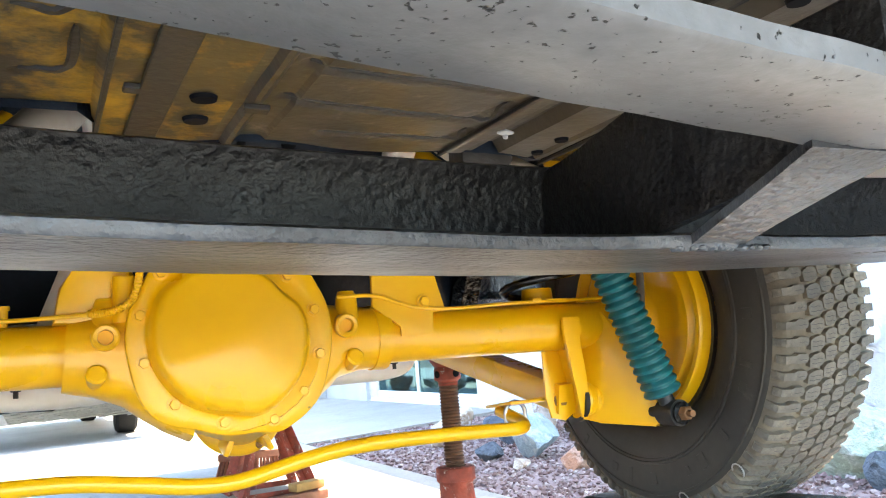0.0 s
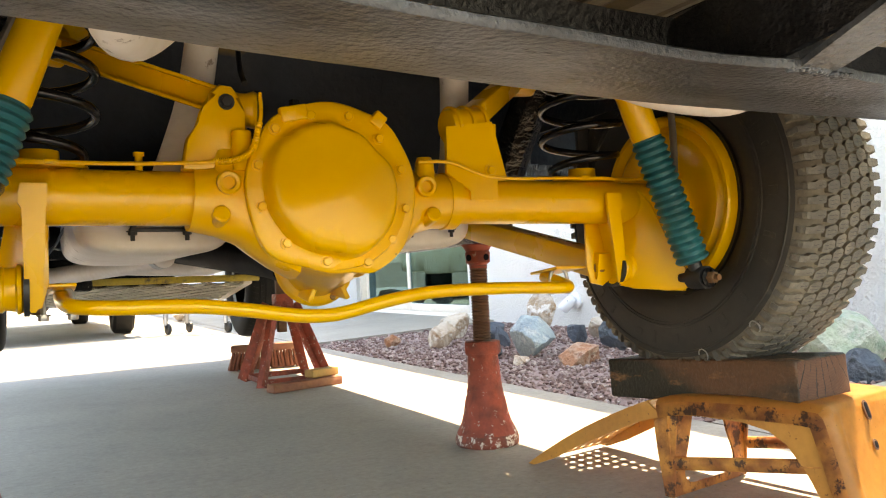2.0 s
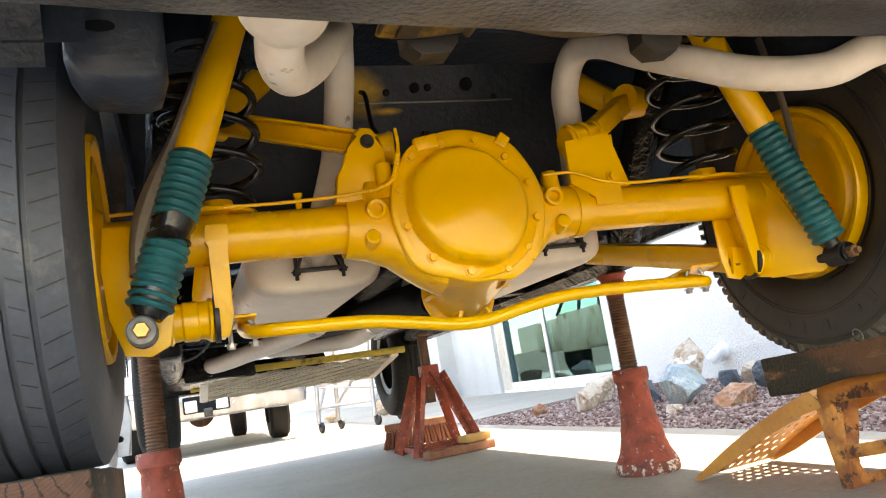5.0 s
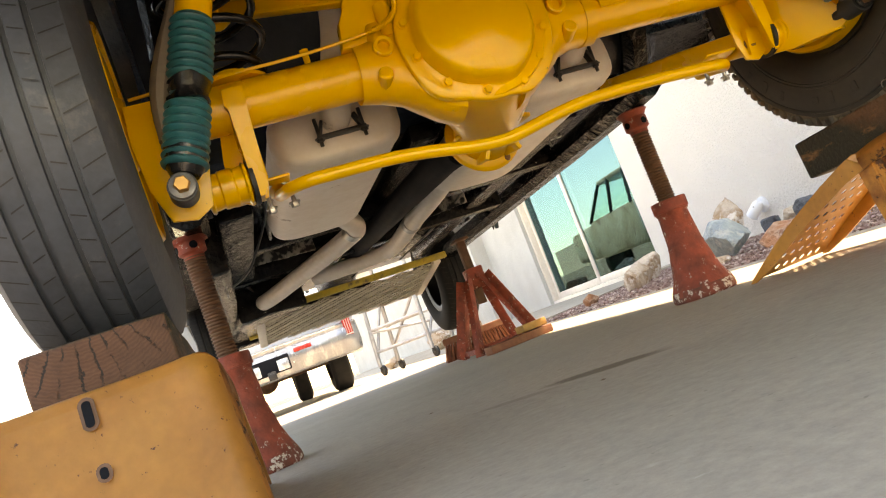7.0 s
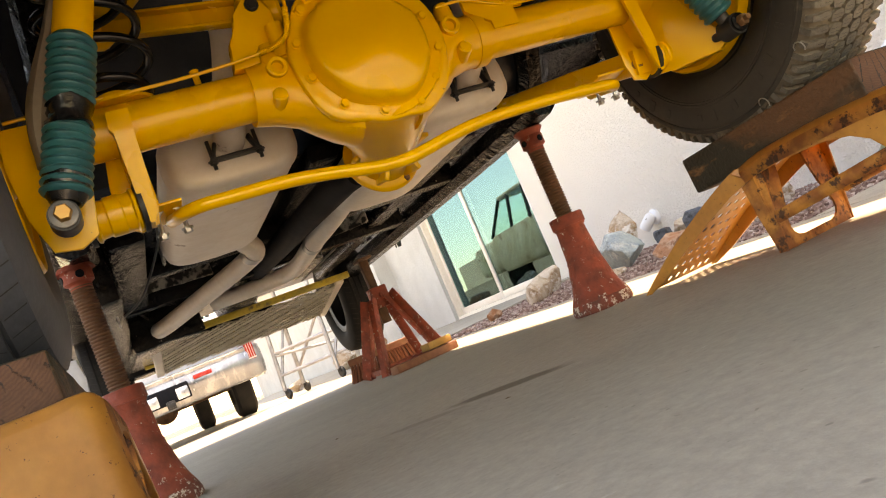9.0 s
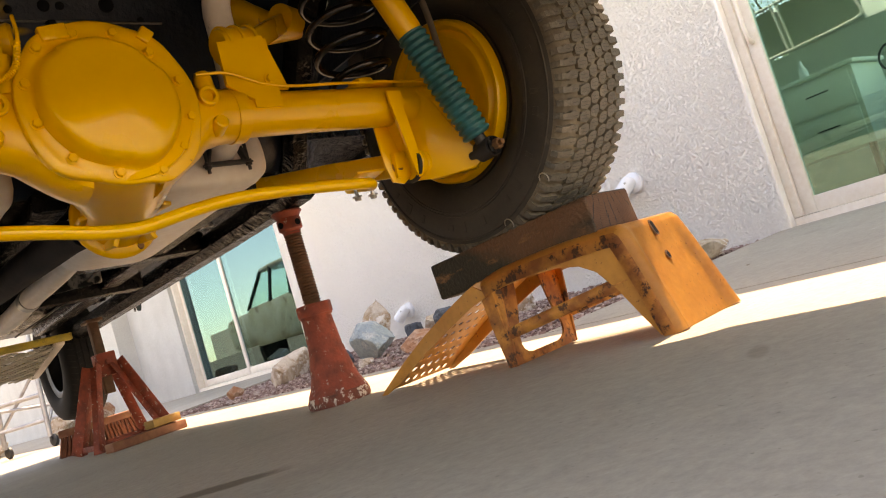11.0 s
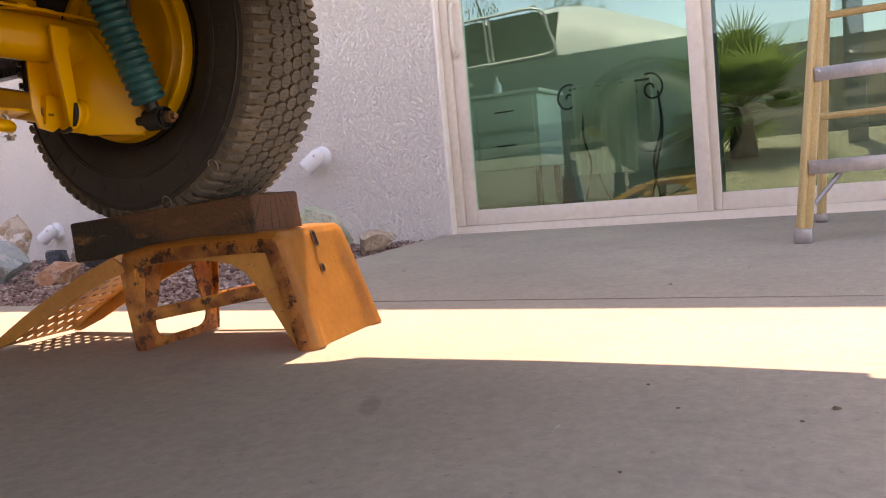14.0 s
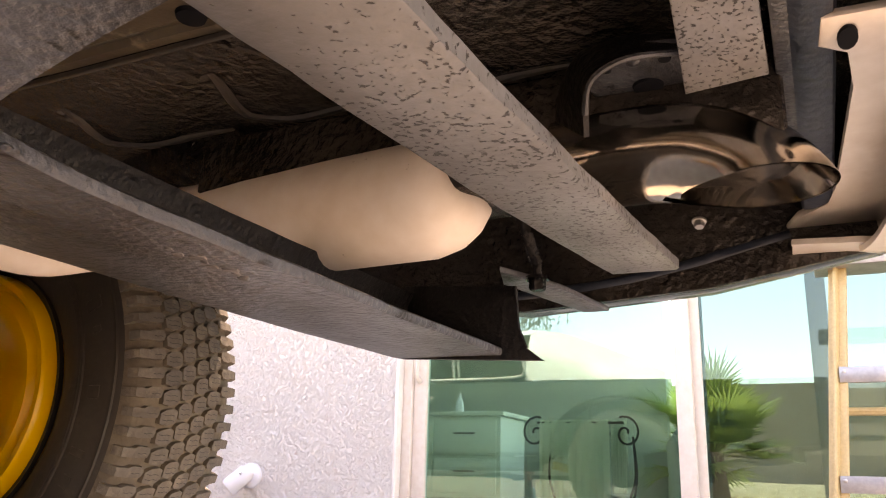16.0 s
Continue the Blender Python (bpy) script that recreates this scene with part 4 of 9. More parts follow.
def cover():
    """Stamped cover: a scalloped bolted rim and a faceted dome, its crest below the middle."""
    bm = B()
    n = 96
    CX, CZ = -0.0765, 0.660
    rim = ((-15, 0.150), (10, 0.150), (30, 0.149), (48, 0.153), (70, 0.146), (95, 0.148), (118, 0.148), (130, 0.154), (152, 0.147), (172, 0.148), (192, 0.147), (222, 0.154), (250, 0.138), (278, 0.141), (297, 0.156), (320, 0.158), (345, 0.150))
    edge = ((-10, 0.111), (18, 0.108), (45, 0.096), (76, 0.104), (96, 0.113), (130, 0.120), (150, 0.124), (176, 0.121), (190, 0.119), (216, 0.116), (262, 0.110), (287, 0.119), (322, 0.114), (350, 0.111))
    def wave(table, a):
        pts = [*table[:-1], (table[0][0] + 360, table[0][1])]
        a = (a - table[0][0]) % 360 + table[0][0]
        for (p, u), (q, v) in zip(pts, pts[1:]):
            if a <= q:
                t = (a - p) / (q - p)
                return u + (v - u) * t * t * (3 - 2 * t)
        return pts[-1][1]
    def crest(x, z):
        u, w = x - 0.012, z + 0.015
        h = [0.068 + 0.13 * u - 0.17 * w, 0.068 - 0.26 * u - 0.03 * w, 0.068 + 0.20 * w + 0.02 * u]
        k = 0.0035
        return -k * math.log(sum(math.exp(-q / k) for q in h))
    shape = [("r", 1.0, 0.0), ("r", 1.0, 0.011), ("r", 0.985, 0.0135), ("m", 0.5, 0.0140), ("e", 1.05, 0.0145), ("e", 1.01, 0.0165), ("e", 0.985, 0.30), ("e", 0.955, 0.72), ("e", 0.92, 0.93), ("e", 0.87, 1.0), ("e", 0.78, 1), ("e", 0.66, 1), ("e", 0.54, 1), ("e", 0.42, 1), ("e", 0.30, 1), ("e", 0.18, 1), ("e", 0.08, 1)]
    rings = []
    for j in range(n):
        deg = 360.0 * j / n
        a, ro, re_ = radians(deg), wave(rim, deg), wave(edge, deg)
        row = []
        for kind, f, d in shape:
            r = ro * f if kind == "r" else re_ * f if kind == "e" else 0.5 * (ro + re_)
            x, z = r * math.cos(a), r * math.sin(a)
            depth = d if d < 0.1 else 0.0165 + (crest(x, z) - 0.0165) * d
            row.append(bm.verts.new((CX + x, 0.083 - depth, CZ + z)))
        rings.append(row)
    for j in range(n):
        a, b = rings[j], rings[(j + 1) % n]
        for k in range(len(shape) - 1):
            bm.faces.new((a[k], b[k], b[k + 1], a[k + 1]))
    bm.faces.new([row[-1] for row in rings])
    for sx, sz, w, turn in ((0.083, 0.121, 0.024, 38), (-0.066, 0.124, 0.046, -12)):
        box(bm, (CX + sx, 0.073, CZ + sz), (w, 0.018, 0.026), Matrix.Rotation(radians(turn), 3, "Y"), 0.003)
    ob = part("differential_cover", wobble(bm, 0.0008, 18), M["yellow"], car, "domed yellow-painted differential cover", angle=50)
    sm = B()
    bolt(sm, (0, 0, 0), (0, -1, 0), 0.0080, 0.0075)
    me = mesh_of("bolt", sm, M["yellow"], True)
    for k, (x, z) in enumerate(((-0.175, 0.757), (-0.115, 0.782), (-0.049, 0.784), (0.006, 0.749), (0.045, 0.696), (0.051, 0.629), (0.023, 0.575), (-0.023, 0.538), (-0.094, 0.540), (-0.161, 0.571), (-0.200, 0.631), (-0.204, 0.697))):
        o = new("bolt", me)
        o.parent, o.location = ob, (x, 0.0690, z)
        o.rotation_euler = (0, 0.7 * k, 0)
    return ob


cover()


def suspension(s):
    """Everything that hangs on the axle at one side; s is 1 at the right, -1 at the left."""
    bx, bz = 0.648 * s, 0.487
    shock_foot, shock_head = Vector((bx, -0.015, bz)), Vector((0.478 * s, 0.035, 0.985))
    way = (shock_head - shock_foot).normalized()
    # shock absorber
    body = B()
    sweep(body, [shock_foot + way * 0.20, shock_foot + way * 0.292, shock_foot + way * 0.298, shock_head + way * 0.05], [0.0270, 0.0270, 0.0295, 0.0295], 24)
    sh = part("shock_absorber", body, M["yellow"], car, "yellow shock absorber with ribbed teal boot")
    boot = B()
    n = 17 if s > 0 else 19
    prof = []
    for k in range(n):
        h = 0.035 + 0.255 * k / n
        step = 0.255 / n
        bulge = 1.0 if s > 0 else 1.08
        if s < 0 and 8 <= k <= 10:
            prof += [(0.0285, h), (0.0290, h + step * 0.5)]
            continue
        prof += [(0.0282 * bulge, h), (0.0325 * bulge, h + step * 0.22), (0.0338 * bulge, h + step * 0.42), (0.0325 * bulge, h + step * 0.64), (0.0282 * bulge, h + step * 0.90)]
    lathe(boot, [(0.02, 0.033), *prof, (0.030, 0.292), (0.027, 0.294)], aim(shock_foot, way), 28)
    part("boot", boot, M["teal"], sh, "ribbed teal rubber dust boot")
    if s < 0:
        tp = B()
        sweep(tp, [shock_foot + way * (0.035 + 0.255 * k / 19) + Vector((0.002 * math.sin(k * 5), 0, 0)) for k in (7.7, 8.3, 9, 9.6, 10.3, 11.1)], [0.035, 0.0325, 0.0300, 0.0315, 0.0325, 0.035], 18)
        part("tape", rough_up(tp, 0.003, 60), M["tape"], sh, "black tape wrapped round the boot")
        ft = B()
        sweep(ft, [shock_foot + way * h for h in (0.022, 0.036, 0.05, 0.062)], [0.022, 0.030, 0.032, 0.034], 18)
        part("tape", rough_up(ft, 0.003, 60), M["tape"], sh)
    eye_ = B()
    rod(eye_, shock_foot - Vector((0, 0.022, 0)), shock_foot + Vector((0, 0.020, 0)), 0.0225, 24)
    rod(eye_, shock_foot + Vector((0, 0.02, 0)), shock_foot + Vector((0, 0.05 if s > 0 else 0.08, 0)), 0.010, 12)
    rod(eye_, shock_foot + way * 0.015, shock_foot + way * 0.05, 0.014, 12)
    part("eye_bushing", eye_, M["black"], sh, "black rubber shock eye")
    nut = B()
    lathe(nut, [(0.0, 0.0), (0.0195, 0.0), (0.0195, 0.004), (0.011, 0.005), (0.011, 0.003), (0, 0.003)], aim(shock_foot - Vector((0, 0.0245, 0)), (0, -1, 0)), 22)
    part("washer", nut, M["weld"] if s < 0 else M["drive"], sh, "dull grey washer" if s < 0 else "oily black washer")
    nut = B()
    bolt(nut, shock_foot - Vector((0, 0.0285, 0)), (0, -1, 0), 0.0125, 0.014, False)
    if s > 0:
        rod(nut, shock_foot - Vector((0, 0.04, 0)), shock_foot - Vector((0, 0.052, 0)), 0.006, 12)
    part("nut", nut, M["brass"] if s < 0 else M["bolt_rust"], sh, "golden hexagon bolt head" if s < 0 else "dark oily nut")
    # brackets under the tube
    br = B()
    if s > 0:  # stands askew, from behind the tube out to the shock eye
        skew = Matrix(((0.514, 0, 0.858, 0.575), (-0.858, 0, 0.514, 0.152), (0, 1, 0, 0), (0, 0, 0, 1)))
        plate(br, [(-0.03, 0.655), (0.06, 0.672), (0.084, 0.640), (0.115, 0.566), (0.146, 0.510), (0.160, 0.490), (0.156, 0.470), (0.142, 0.462), (0.09, 0.465), (0.035, 0.470), (-0.01, 0.478), (-0.03, 0.50)], skew, 0.007, 0.002)
        plate(br, [(0.035, 0.468), (0.142, 0.460), (0.142, 0.466), (0.035, 0.474)], skew @ Matrix.Translation((0, 0, 0.010)), 0.022, 0.002)
    else:
        out = [(0.598, 0.665), (0.700, 0.665), (0.704, 0.60), (0.698, 0.52), (0.678, 0.462), (0.640, 0.455), (0.612, 0.470), (0.598, 0.54)]
        plate(br, [(-x, z) for x, z in out], Matrix.Translation((0, 0.060, 0)) @ XZ, 0.007, 0.002)
    part("shock_bracket", wobble(br), M["yellow"], car, "yellow plate bracket for the shock")
    lb = B()
    lean = 0.0 if s < 0 else 0.034
    plate(lb, [(x * s, z) for x, z in ((0.505, 0.655), (0.555, 0.655), (0.572, 0.56), (0.568, 0.49), (0.545, 0.476), (0.515, 0.483), (0.505, 0.52))], Matrix.Translation((0, 0.160, 0)) @ XZ, 0.006, 0.0015)
    rows = []
    for z, x0, x1, y in ((0.664, 0.506, 0.542, 0.082), (0.636, 0.507, 0.545, 0.083), (0.628, 0.509, 0.540, 0.084), (0.56, 0.511 + lean * 0.5, 0.539 + lean * 0.5, 0.096), (0.492, 0.515 + lean, 0.537 + lean, 0.112), (0.478, 0.524 + lean, 0.530 + lean, 0.116)):
        rows.append([lb.verts.new(v) for v in ((x0 * s, y, z), (x1 * s, y, z), (x1 * s, 0.158, z), ((x1 - 0.006) * s, 0.158, z), ((x1 - 0.006) * s, y + 0.007, z), (x0 * s, y + 0.007, z))])
    for p, q in zip(rows, rows[1:]):
        for j in range(6):
            lb.faces.new((p[j], p[(j + 1) % 6], q[(j + 1) % 6], q[j]))
    lb.faces.new(rows[0]), lb.faces.new(rows[-1][::-1])
    part("arm_bracket", lb, M["yellow"], car, "yellow folded lower arm bracket")
    bu = B()
    lathe(bu, [(0.0, -0.040), (0.022, -0.040), (0.036, -0.036), (0.038, -0.031), (0.033, -0.028), (0.031, -0.014), (0.034, -0.011), (0.034, 0.011), (0.031, 0.014), (0.033, 0.028), (0.038, 0.031), (0.036, 0.036), (0.022, 0.04), (0, 0.04)], aim(((0.578 if s < 0 else 0.602) * s, 0.142, 0.513), (1, 0, 0)), 28)
    part("arm_bushing", bu, M["yellow"], car, "yellow ridged arm bushing")
    for q in (-1, 1):
        ru = B()
        lathe(ru, [(0.034, -0.004), (0.041, -0.004), (0.041, 0.004), (0.034, 0.004)], aim((0.578 * s + (0.024 * s if s > 0 else 0) + 0.0425 * q, 0.142, 0.513), (1, 0, 0)), 28, True)
        part("bushing_rubber", ru, M["black"], car, "black rubber edge of the bushing")
    bo = B()
    bolt(bo, ((0.536 if s > 0 else 0.528) * s, 0.156, 0.514), (0, -1, 0), 0.011, 0.010)
    part("arm_bolt", bo, M["bolt_rust"], car, "rusty hexagon bolt")
    # lower trailing arm, a folded channel
    arm = B()
    pts = [Vector((0.552 * s, 0.165, 0.520)), Vector((0.535 * s, 0.36, 0.562)), Vector((0.52 * s, 0.72, 0.645))]
    sweep(arm, [pts[0] - Vector((0, 0.02, 0.005)), pts[0], pts[0].lerp(pts[1], 0.5), pts[1], pts[1].lerp(pts[2], 0.5), pts[2]], 0.0385, 4)
    bmesh.ops.rotate(arm, cent=(pts[0] + pts[2]) / 2, matrix=Matrix.Rotation(radians(45), 3, (pts[2] - pts[0]).normalized()), verts=arm.verts)
    bmesh.ops.bevel(arm, geom=[e for e in arm.edges if e.calc_length() > 0.06], offset=0.004, segments=2, profile=0.5, affect="EDGES")
    part("lower_arm", arm, M["yellow"], car, "yellow boxed lower trailing arm")
    # coil spring
    sp = B()
    cx, cy, coils = 0.515 * s, 0.175, 4.6
    pts = []
    for k in range(int(coils * 26) + 1):
        a = 2 * math.pi * k / 26
        r = 0.082 * (0.72 + 0.28 * min(1, k / 30)) * (0.75 + 0.25 * min(1, (coils * 26 - k) / 26))
        pts.append((cx + r * math.cos(a * s + 1.1), cy + r * math.sin(a * s + 1.1), 0.705 + 0.30 * (k / (coils * 26))))
    sweep(sp, pts, 0.0082, 10)
    part("coil_spring", sp, M["spring"], car, "gloss black coil spring")
    seat = B()
    lathe(seat, [(0, 0), (0.07, 0), (0.07, 0.006), (0.03, 0.008), (0.028, 0.03), (0, 0.03)], aim((cx, cy, 0.694), (0, 0, 1)), 24)
    plate(seat, [(0.44 * s, 0.66), (0.60 * s, 0.66), (0.58 * s, 0.696), (0.46 * s, 0.696)], Matrix.Translation((0, 0.165, 0)) @ XZ, 0.05, 0.003)
    part("spring_seat", seat, M["yellow"], car)
    # brake backing plate and finned drum
    bp = B()
    lathe(bp, [(0.0, -0.03), (0.058, -0.03), (0.064, -0.018), (0.072, -0.014), (0.118, -0.013), (0.126, -0.019), (0.152, -0.020), (0.160, -0.012), (0.168, -0.010), (0.173, -0.018), (0.178, -0.025), (0.187, -0.026), (0.191, -0.020), (0.191, 0.012), (0.17, 0.016), (0, 0.016)], aim((0.728 * s, AY, AZ), (s, 0, 0)), 64)
    for k in range(4):
        bolt(bp, (0.706 * s, AY + 0.045 * math.cos(k * 1.57 + 0.6), AZ + 0.045 * math.sin(k * 1.57 + 0.6)), (-s, 0, 0), 0.009, 0.009)
    part("backing_plate", wobble(bp, 0.0012, 20), M["yellow"], car, "round yellow brake backing plate")
    dr = B()
    lathe(dr, [(0.165, 0.018), (0.182, 0.018), (0.185, 0.024), (0.185, 0.07), (0.17, 0.085), (0, 0.085)], aim((0.735 * s, AY, AZ), (s, 0, 0)), 56)
    for k in range(72):
        a = 2 * math.pi * k / 72
        c = Vector((0.782 * s, AY + 0.186 * math.cos(a), AZ + 0.186 * math.sin(a)))
        box(dr, c, (0.046, 0.006, 0.006), Matrix.Rotation(a, 3, "X"))
    part("brake_drum", dr, M["yellow"], car, "yellow finned brake drum")
    # brake hose strap
    hs = B()
    if s > 0:
        sweep(hs, smooth_line([(0.655, 0.08, 0.99), (0.676, 0.08, 0.89), (0.685, 0.08, 0.82), (0.687, 0.08, 0.73), (0.687, 0.085, 0.67)], 4), [0.010] * 17, 8, 0.5)
    else:
        sweep(hs, smooth_line([(-0.495, 0.02, 0.99), (-0.53, 0.02, 0.905), (-0.575, 0.02, 0.80), (-0.612, 0.02, 0.715), (-0.640, 0.015, 0.64), (-0.650, 0.01, 0.575)], 4), [0.013] * 8 + [0.014, 0.016, 0.019, 0.022, 0.024, 0.026, 0.026, 0.025, 0.022, 0.02, 0.018, 0.016, 0.015], 10, 0.75)
    part("strap", hs, M["hose"], car, "worn grey-brown hose")


suspension(1)
suspension(-1)


def upper_links():
    bm = B()
    plate(bm, [(-0.314, 0.692), (-0.225, 0.688), (-0.202, 0.71), (-0.206, 0.755), (-0.222, 0.785), (-0.219, 0.815), (-0.232, 0.832), (-0.252, 0.834), (-0.268, 0.820), (-0.272, 0.79), (-0.288, 0.768), (-0.306, 0.742)], Matrix.Translation((0, 0.122, 0)) @ XZ, 0.030, 0.009)
    plate(bm, [(-0.305, 0.688), (-0.20, 0.688), (-0.20, 0.76), (-0.225, 0.83), (-0.26, 0.83), (-0.285, 0.765)], Matrix.Translation((0, 0.178, 0)) @ XZ, 0.010, 0.003)
    sweep(bm, [(-0.222, 0.10, 0.69), (-0.222, 0.10, 0.755)], [0.018, 0.016], 12)
    part("upper_bracket", wobble(bm), M["yellow"], car, "yellow cast ear for the upper arm")
    bu = B()
    lathe(bu, [(0.0, -0.024), (0.028, -0.024), (0.032, -0.018), (0.029, -0.006), (0.029, 0.006), (0.032, 0.018), (0.028, 0.024), (0, 0.024)], aim((-0.206, 0.145, 0.800), (0.93, -0.3, 0)), 24)
    part("upper_bushing", bu, M["yellow"], car)
    bt = B()
    bolt(bt, (-0.243, 0.1065, 0.804), (0, -1, 0), 0.0098, 0.009)
    part("upper_bolt", bt, M["black"], car, "black bolt head")
    for name, a, b in (("upper_arm", (-0.225, 0.15, 0.808), (-0.50, 0.37, 0.945)), ("upper_arm", (0.225, 0.165, 0.79), (0.50, 0.37, 0.965))):
        ar = B()
        a, b = Vector(a), Vector(b)
        m = aim((a + b) / 2, b - a)
        L = (b - a).length
        box(ar, m @ Vector((0, 0.0, 0)), (0.010, 0.042, L), m.to_3x3(), 0.002)
        for k in (-1, 1):
            box(ar, m @ Vector((0.016, 0.0195 * k, 0)), (0.036, 0.006, L), m.to_3x3(), 0.002)
        lathe(ar, [(0, -0.028), (0.036, -0.028), (0.036, 0.028), (0, 0.028)], aim(b, (1, 0.5, 0)), 20)
        part(name, ar, M["yellow"], car, "yellow pressed upper control arm")
    # right ear, a folded box with a slotted cap
    rb = B()
    front = [(0.156, 0.102, 0.784), (0.253, 0.100, 0.798), (0.205, 0.091, 0.684), (0.198, 0.092, 0.664), (0.199, 0.093, 0.648), (0.255, 0.093, 0.648), (0.257, 0.094, 0.685), (0.286, 0.106, 0.688), (0.154, 0.101, 0.698)]
    f = [rb.verts.new(v) for v in front]
    g = [rb.verts.new((x, y + 0.009, z)) for x, y, z in front]
    for tri in ((0, 8, 2, 1), (8, 3, 2), (1, 2, 6, 7), (2, 3, 4, 5, 6)):
        rb.faces.new([f[k] for k in tri]), rb.faces.new([g[k] for k in tri[::-1]])
    loop = (0, 1, 7, 6, 5, 4, 3, 8)
    for p, q in zip(loop, loop[1:] + loop[:1]):
        rb.faces.new((f[p], f[q], g[q], g[p]))
    plate(rb, [(0.215, 0.665), (0.268, 0.665), (0.289, 0.69), (0.268, 0.785), (0.205, 0.780)], Matrix.Translation((0, 0.180, 0)) @ XZ, 0.008, 0.003)
    plate(rb, [(0.112, 0.688), (0.180, 0.69), (0.180, 0.785), (0.106, 0.795)], Matrix.Translation((0.262, 0, 0)) @ YZ, 0.007, 0.002)
    part("upper_bracket", wobble(rb), M["yellow"], car, "yellow folded ear for the upper arm")
    cap = B()
    lathe(cap, [(0.0, -0.040), (0.030, -0.040), (0.033, -0.034), (0.033, 0.034), (0.030, 0.040), (0, 0.040)], aim((0.214, 0.140, 0.796), (1, 0.1, 0.14)), 24)
    for k in (-1, 0, 1):
        lathe(cap, [(0.034, -0.004), (0.038, -0.003), (0.038, 0.003), (0.034, 0.004)], aim((0.214 + 0.030 * k, 0.140 + 0.003 * k, 0.796 + 0.004 * k), (1, 0.1, 0.14)), 24, True)
    part("upper_bushing", cap, M["yellow"], car)
    for at, way, r in (((0.240, 0.092, 0.703), (0, -1, 0), 0.009), ((0.252, 0.141, 0.797), (1, 0, 0), 0.012)):
        bb = B()
        bolt(bb, at, way, r, r)
        part("bracket_bolt", bb, M["yellow"], car)


upper_links()


def sway_bar():
    bm = B()
    pts = [(0.452, 0.24, 0.50), (0.450, 0.19, 0.490), (0.445, 0.145, 0.480), (0.415, 0.112, 0.477), (0.36, 0.108, 0.479), (0.25, 0.105, 0.482), (0.12, 0.105, 0.481), (0.03, 0.103, 0.470),
           (-0.05, 0.10, 0.454), (-0.09, 0.10, 0.450), (-0.14, 0.10, 0.453), (-0.22, 0.10, 0.466), (-0.30, 0.105, 0.476), (-0.40, 0.108, 0.479), (-0.445, 0.115, 0.481), (-0.475, 0.145, 0.484), (-0.485, 0.19, 0.49), (-0.487, 0.24, 0.50)]
    sweep(bm, smooth_line(pts, 5), 0.0118, 16)
    bar = part("sway_bar", bm, M["yellow"], car, "bent yellow anti-roll bar")
    for s in (1, -1):
        sb = B()
        x = 0.462 * s if s > 0 else -0.492
        box(sb, (x + 0.012 * s, 0.22, 0.512), (0.075, 0.10, 0.006), Matrix.Rotation(radians(-6), 3, "X"), 0.002)
        part("saddle", sb, M["yellow"], bar)
        ub = B()
        pts = [Vector((x + 0.021 * math.cos(a), 0.20, 0.496 + 0.021 * math.sin(a))) for a in [math.pi * k / 8 for k in range(9)]]
        sweep(ub, [pts[0] - Vector((0, 0, 0.03)), *pts, pts[-1] - Vector((0, 0, 0.03))], 0.0042, 8)
        for q in (pts[0], pts[-1]):
            bolt(ub, q - Vector((0, 0, 0.024)), (0, 0, -1), 0.008, 0.010)
        part("u_bolt", ub, M["steel"], bar, "zinc-plated u-bolt with nuts")


sway_bar()


def brake_lines():
    bm = B()
    pts = [(-0.69, 0.12, 0.70), (-0.6, 0.115, 0.702), (-0.45, 0.105, 0.698), (-0.33, 0.095, 0.700), (-0.24, 0.075, 0.705), (-0.215, 0.065, 0.72), (-0.20, 0.06, 0.77), (-0.196, 0.075, 0.815)]
    sweep(bm, smooth_line(pts, 5), 0.0032, 8)
    part("brake_line", bm, M["yellow"], car, "thin yellow brake pipe")
    sl = B()
    path = smooth_line([(-0.27, 0.083, 0.703), (-0.24, 0.073, 0.705), (-0.213, 0.064, 0.722), (-0.202, 0.058, 0.765)], 30)
    sweep(sl, path, [0.0058 if k % 3 else 0.0046 for k in range(len(path))], 10)
    part("brake_line_sleeve", sl, M["yellow"], car, "coiled wire sleeve on the brake pipe")
    rt = B()
    sweep(rt, smooth_line([(0.09, 0.09, 0.715), (0.15, 0.085, 0.715), (0.2, 0.088, 0.70), (0.235, 0.092, 0.693), (0.30, 0.098, 0.69), (0.42, 0.105, 0.695), (0.56, 0.112, 0.697), (0.67, 0.12, 0.70)], 5), 0.0032, 8)
    part("brake_line", rt, M["yellow"], car)
    for x in (-0.50, 0.47):
        c = B()
        box(c, (x, 0.112, 0.699), (0.02, 0.016, 0.008), None, 0.002)
        part("line_clip", c, M["yellow"], car)
    v = B()
    rod(v, (-0.375, 0.14, 0.69), (-0.375, 0.14, 0.718), 0.006, 10)
    lathe(v, [(0.0085, 0), (0.0085, 0.006), (0, 0.006)], aim((-0.375, 0.14, 0.716), (0, 0, 1)), 10)
    part("breather", v, M["yellow"], car)
    w = B()
    rod(w, (-0.138, 0.08, 0.775), (-0.138, 0.08, 0.808), 0.009, 6)
    part("vent_nut", w, M["drive"], car, "dark steel vent fitting")


brake_lines()


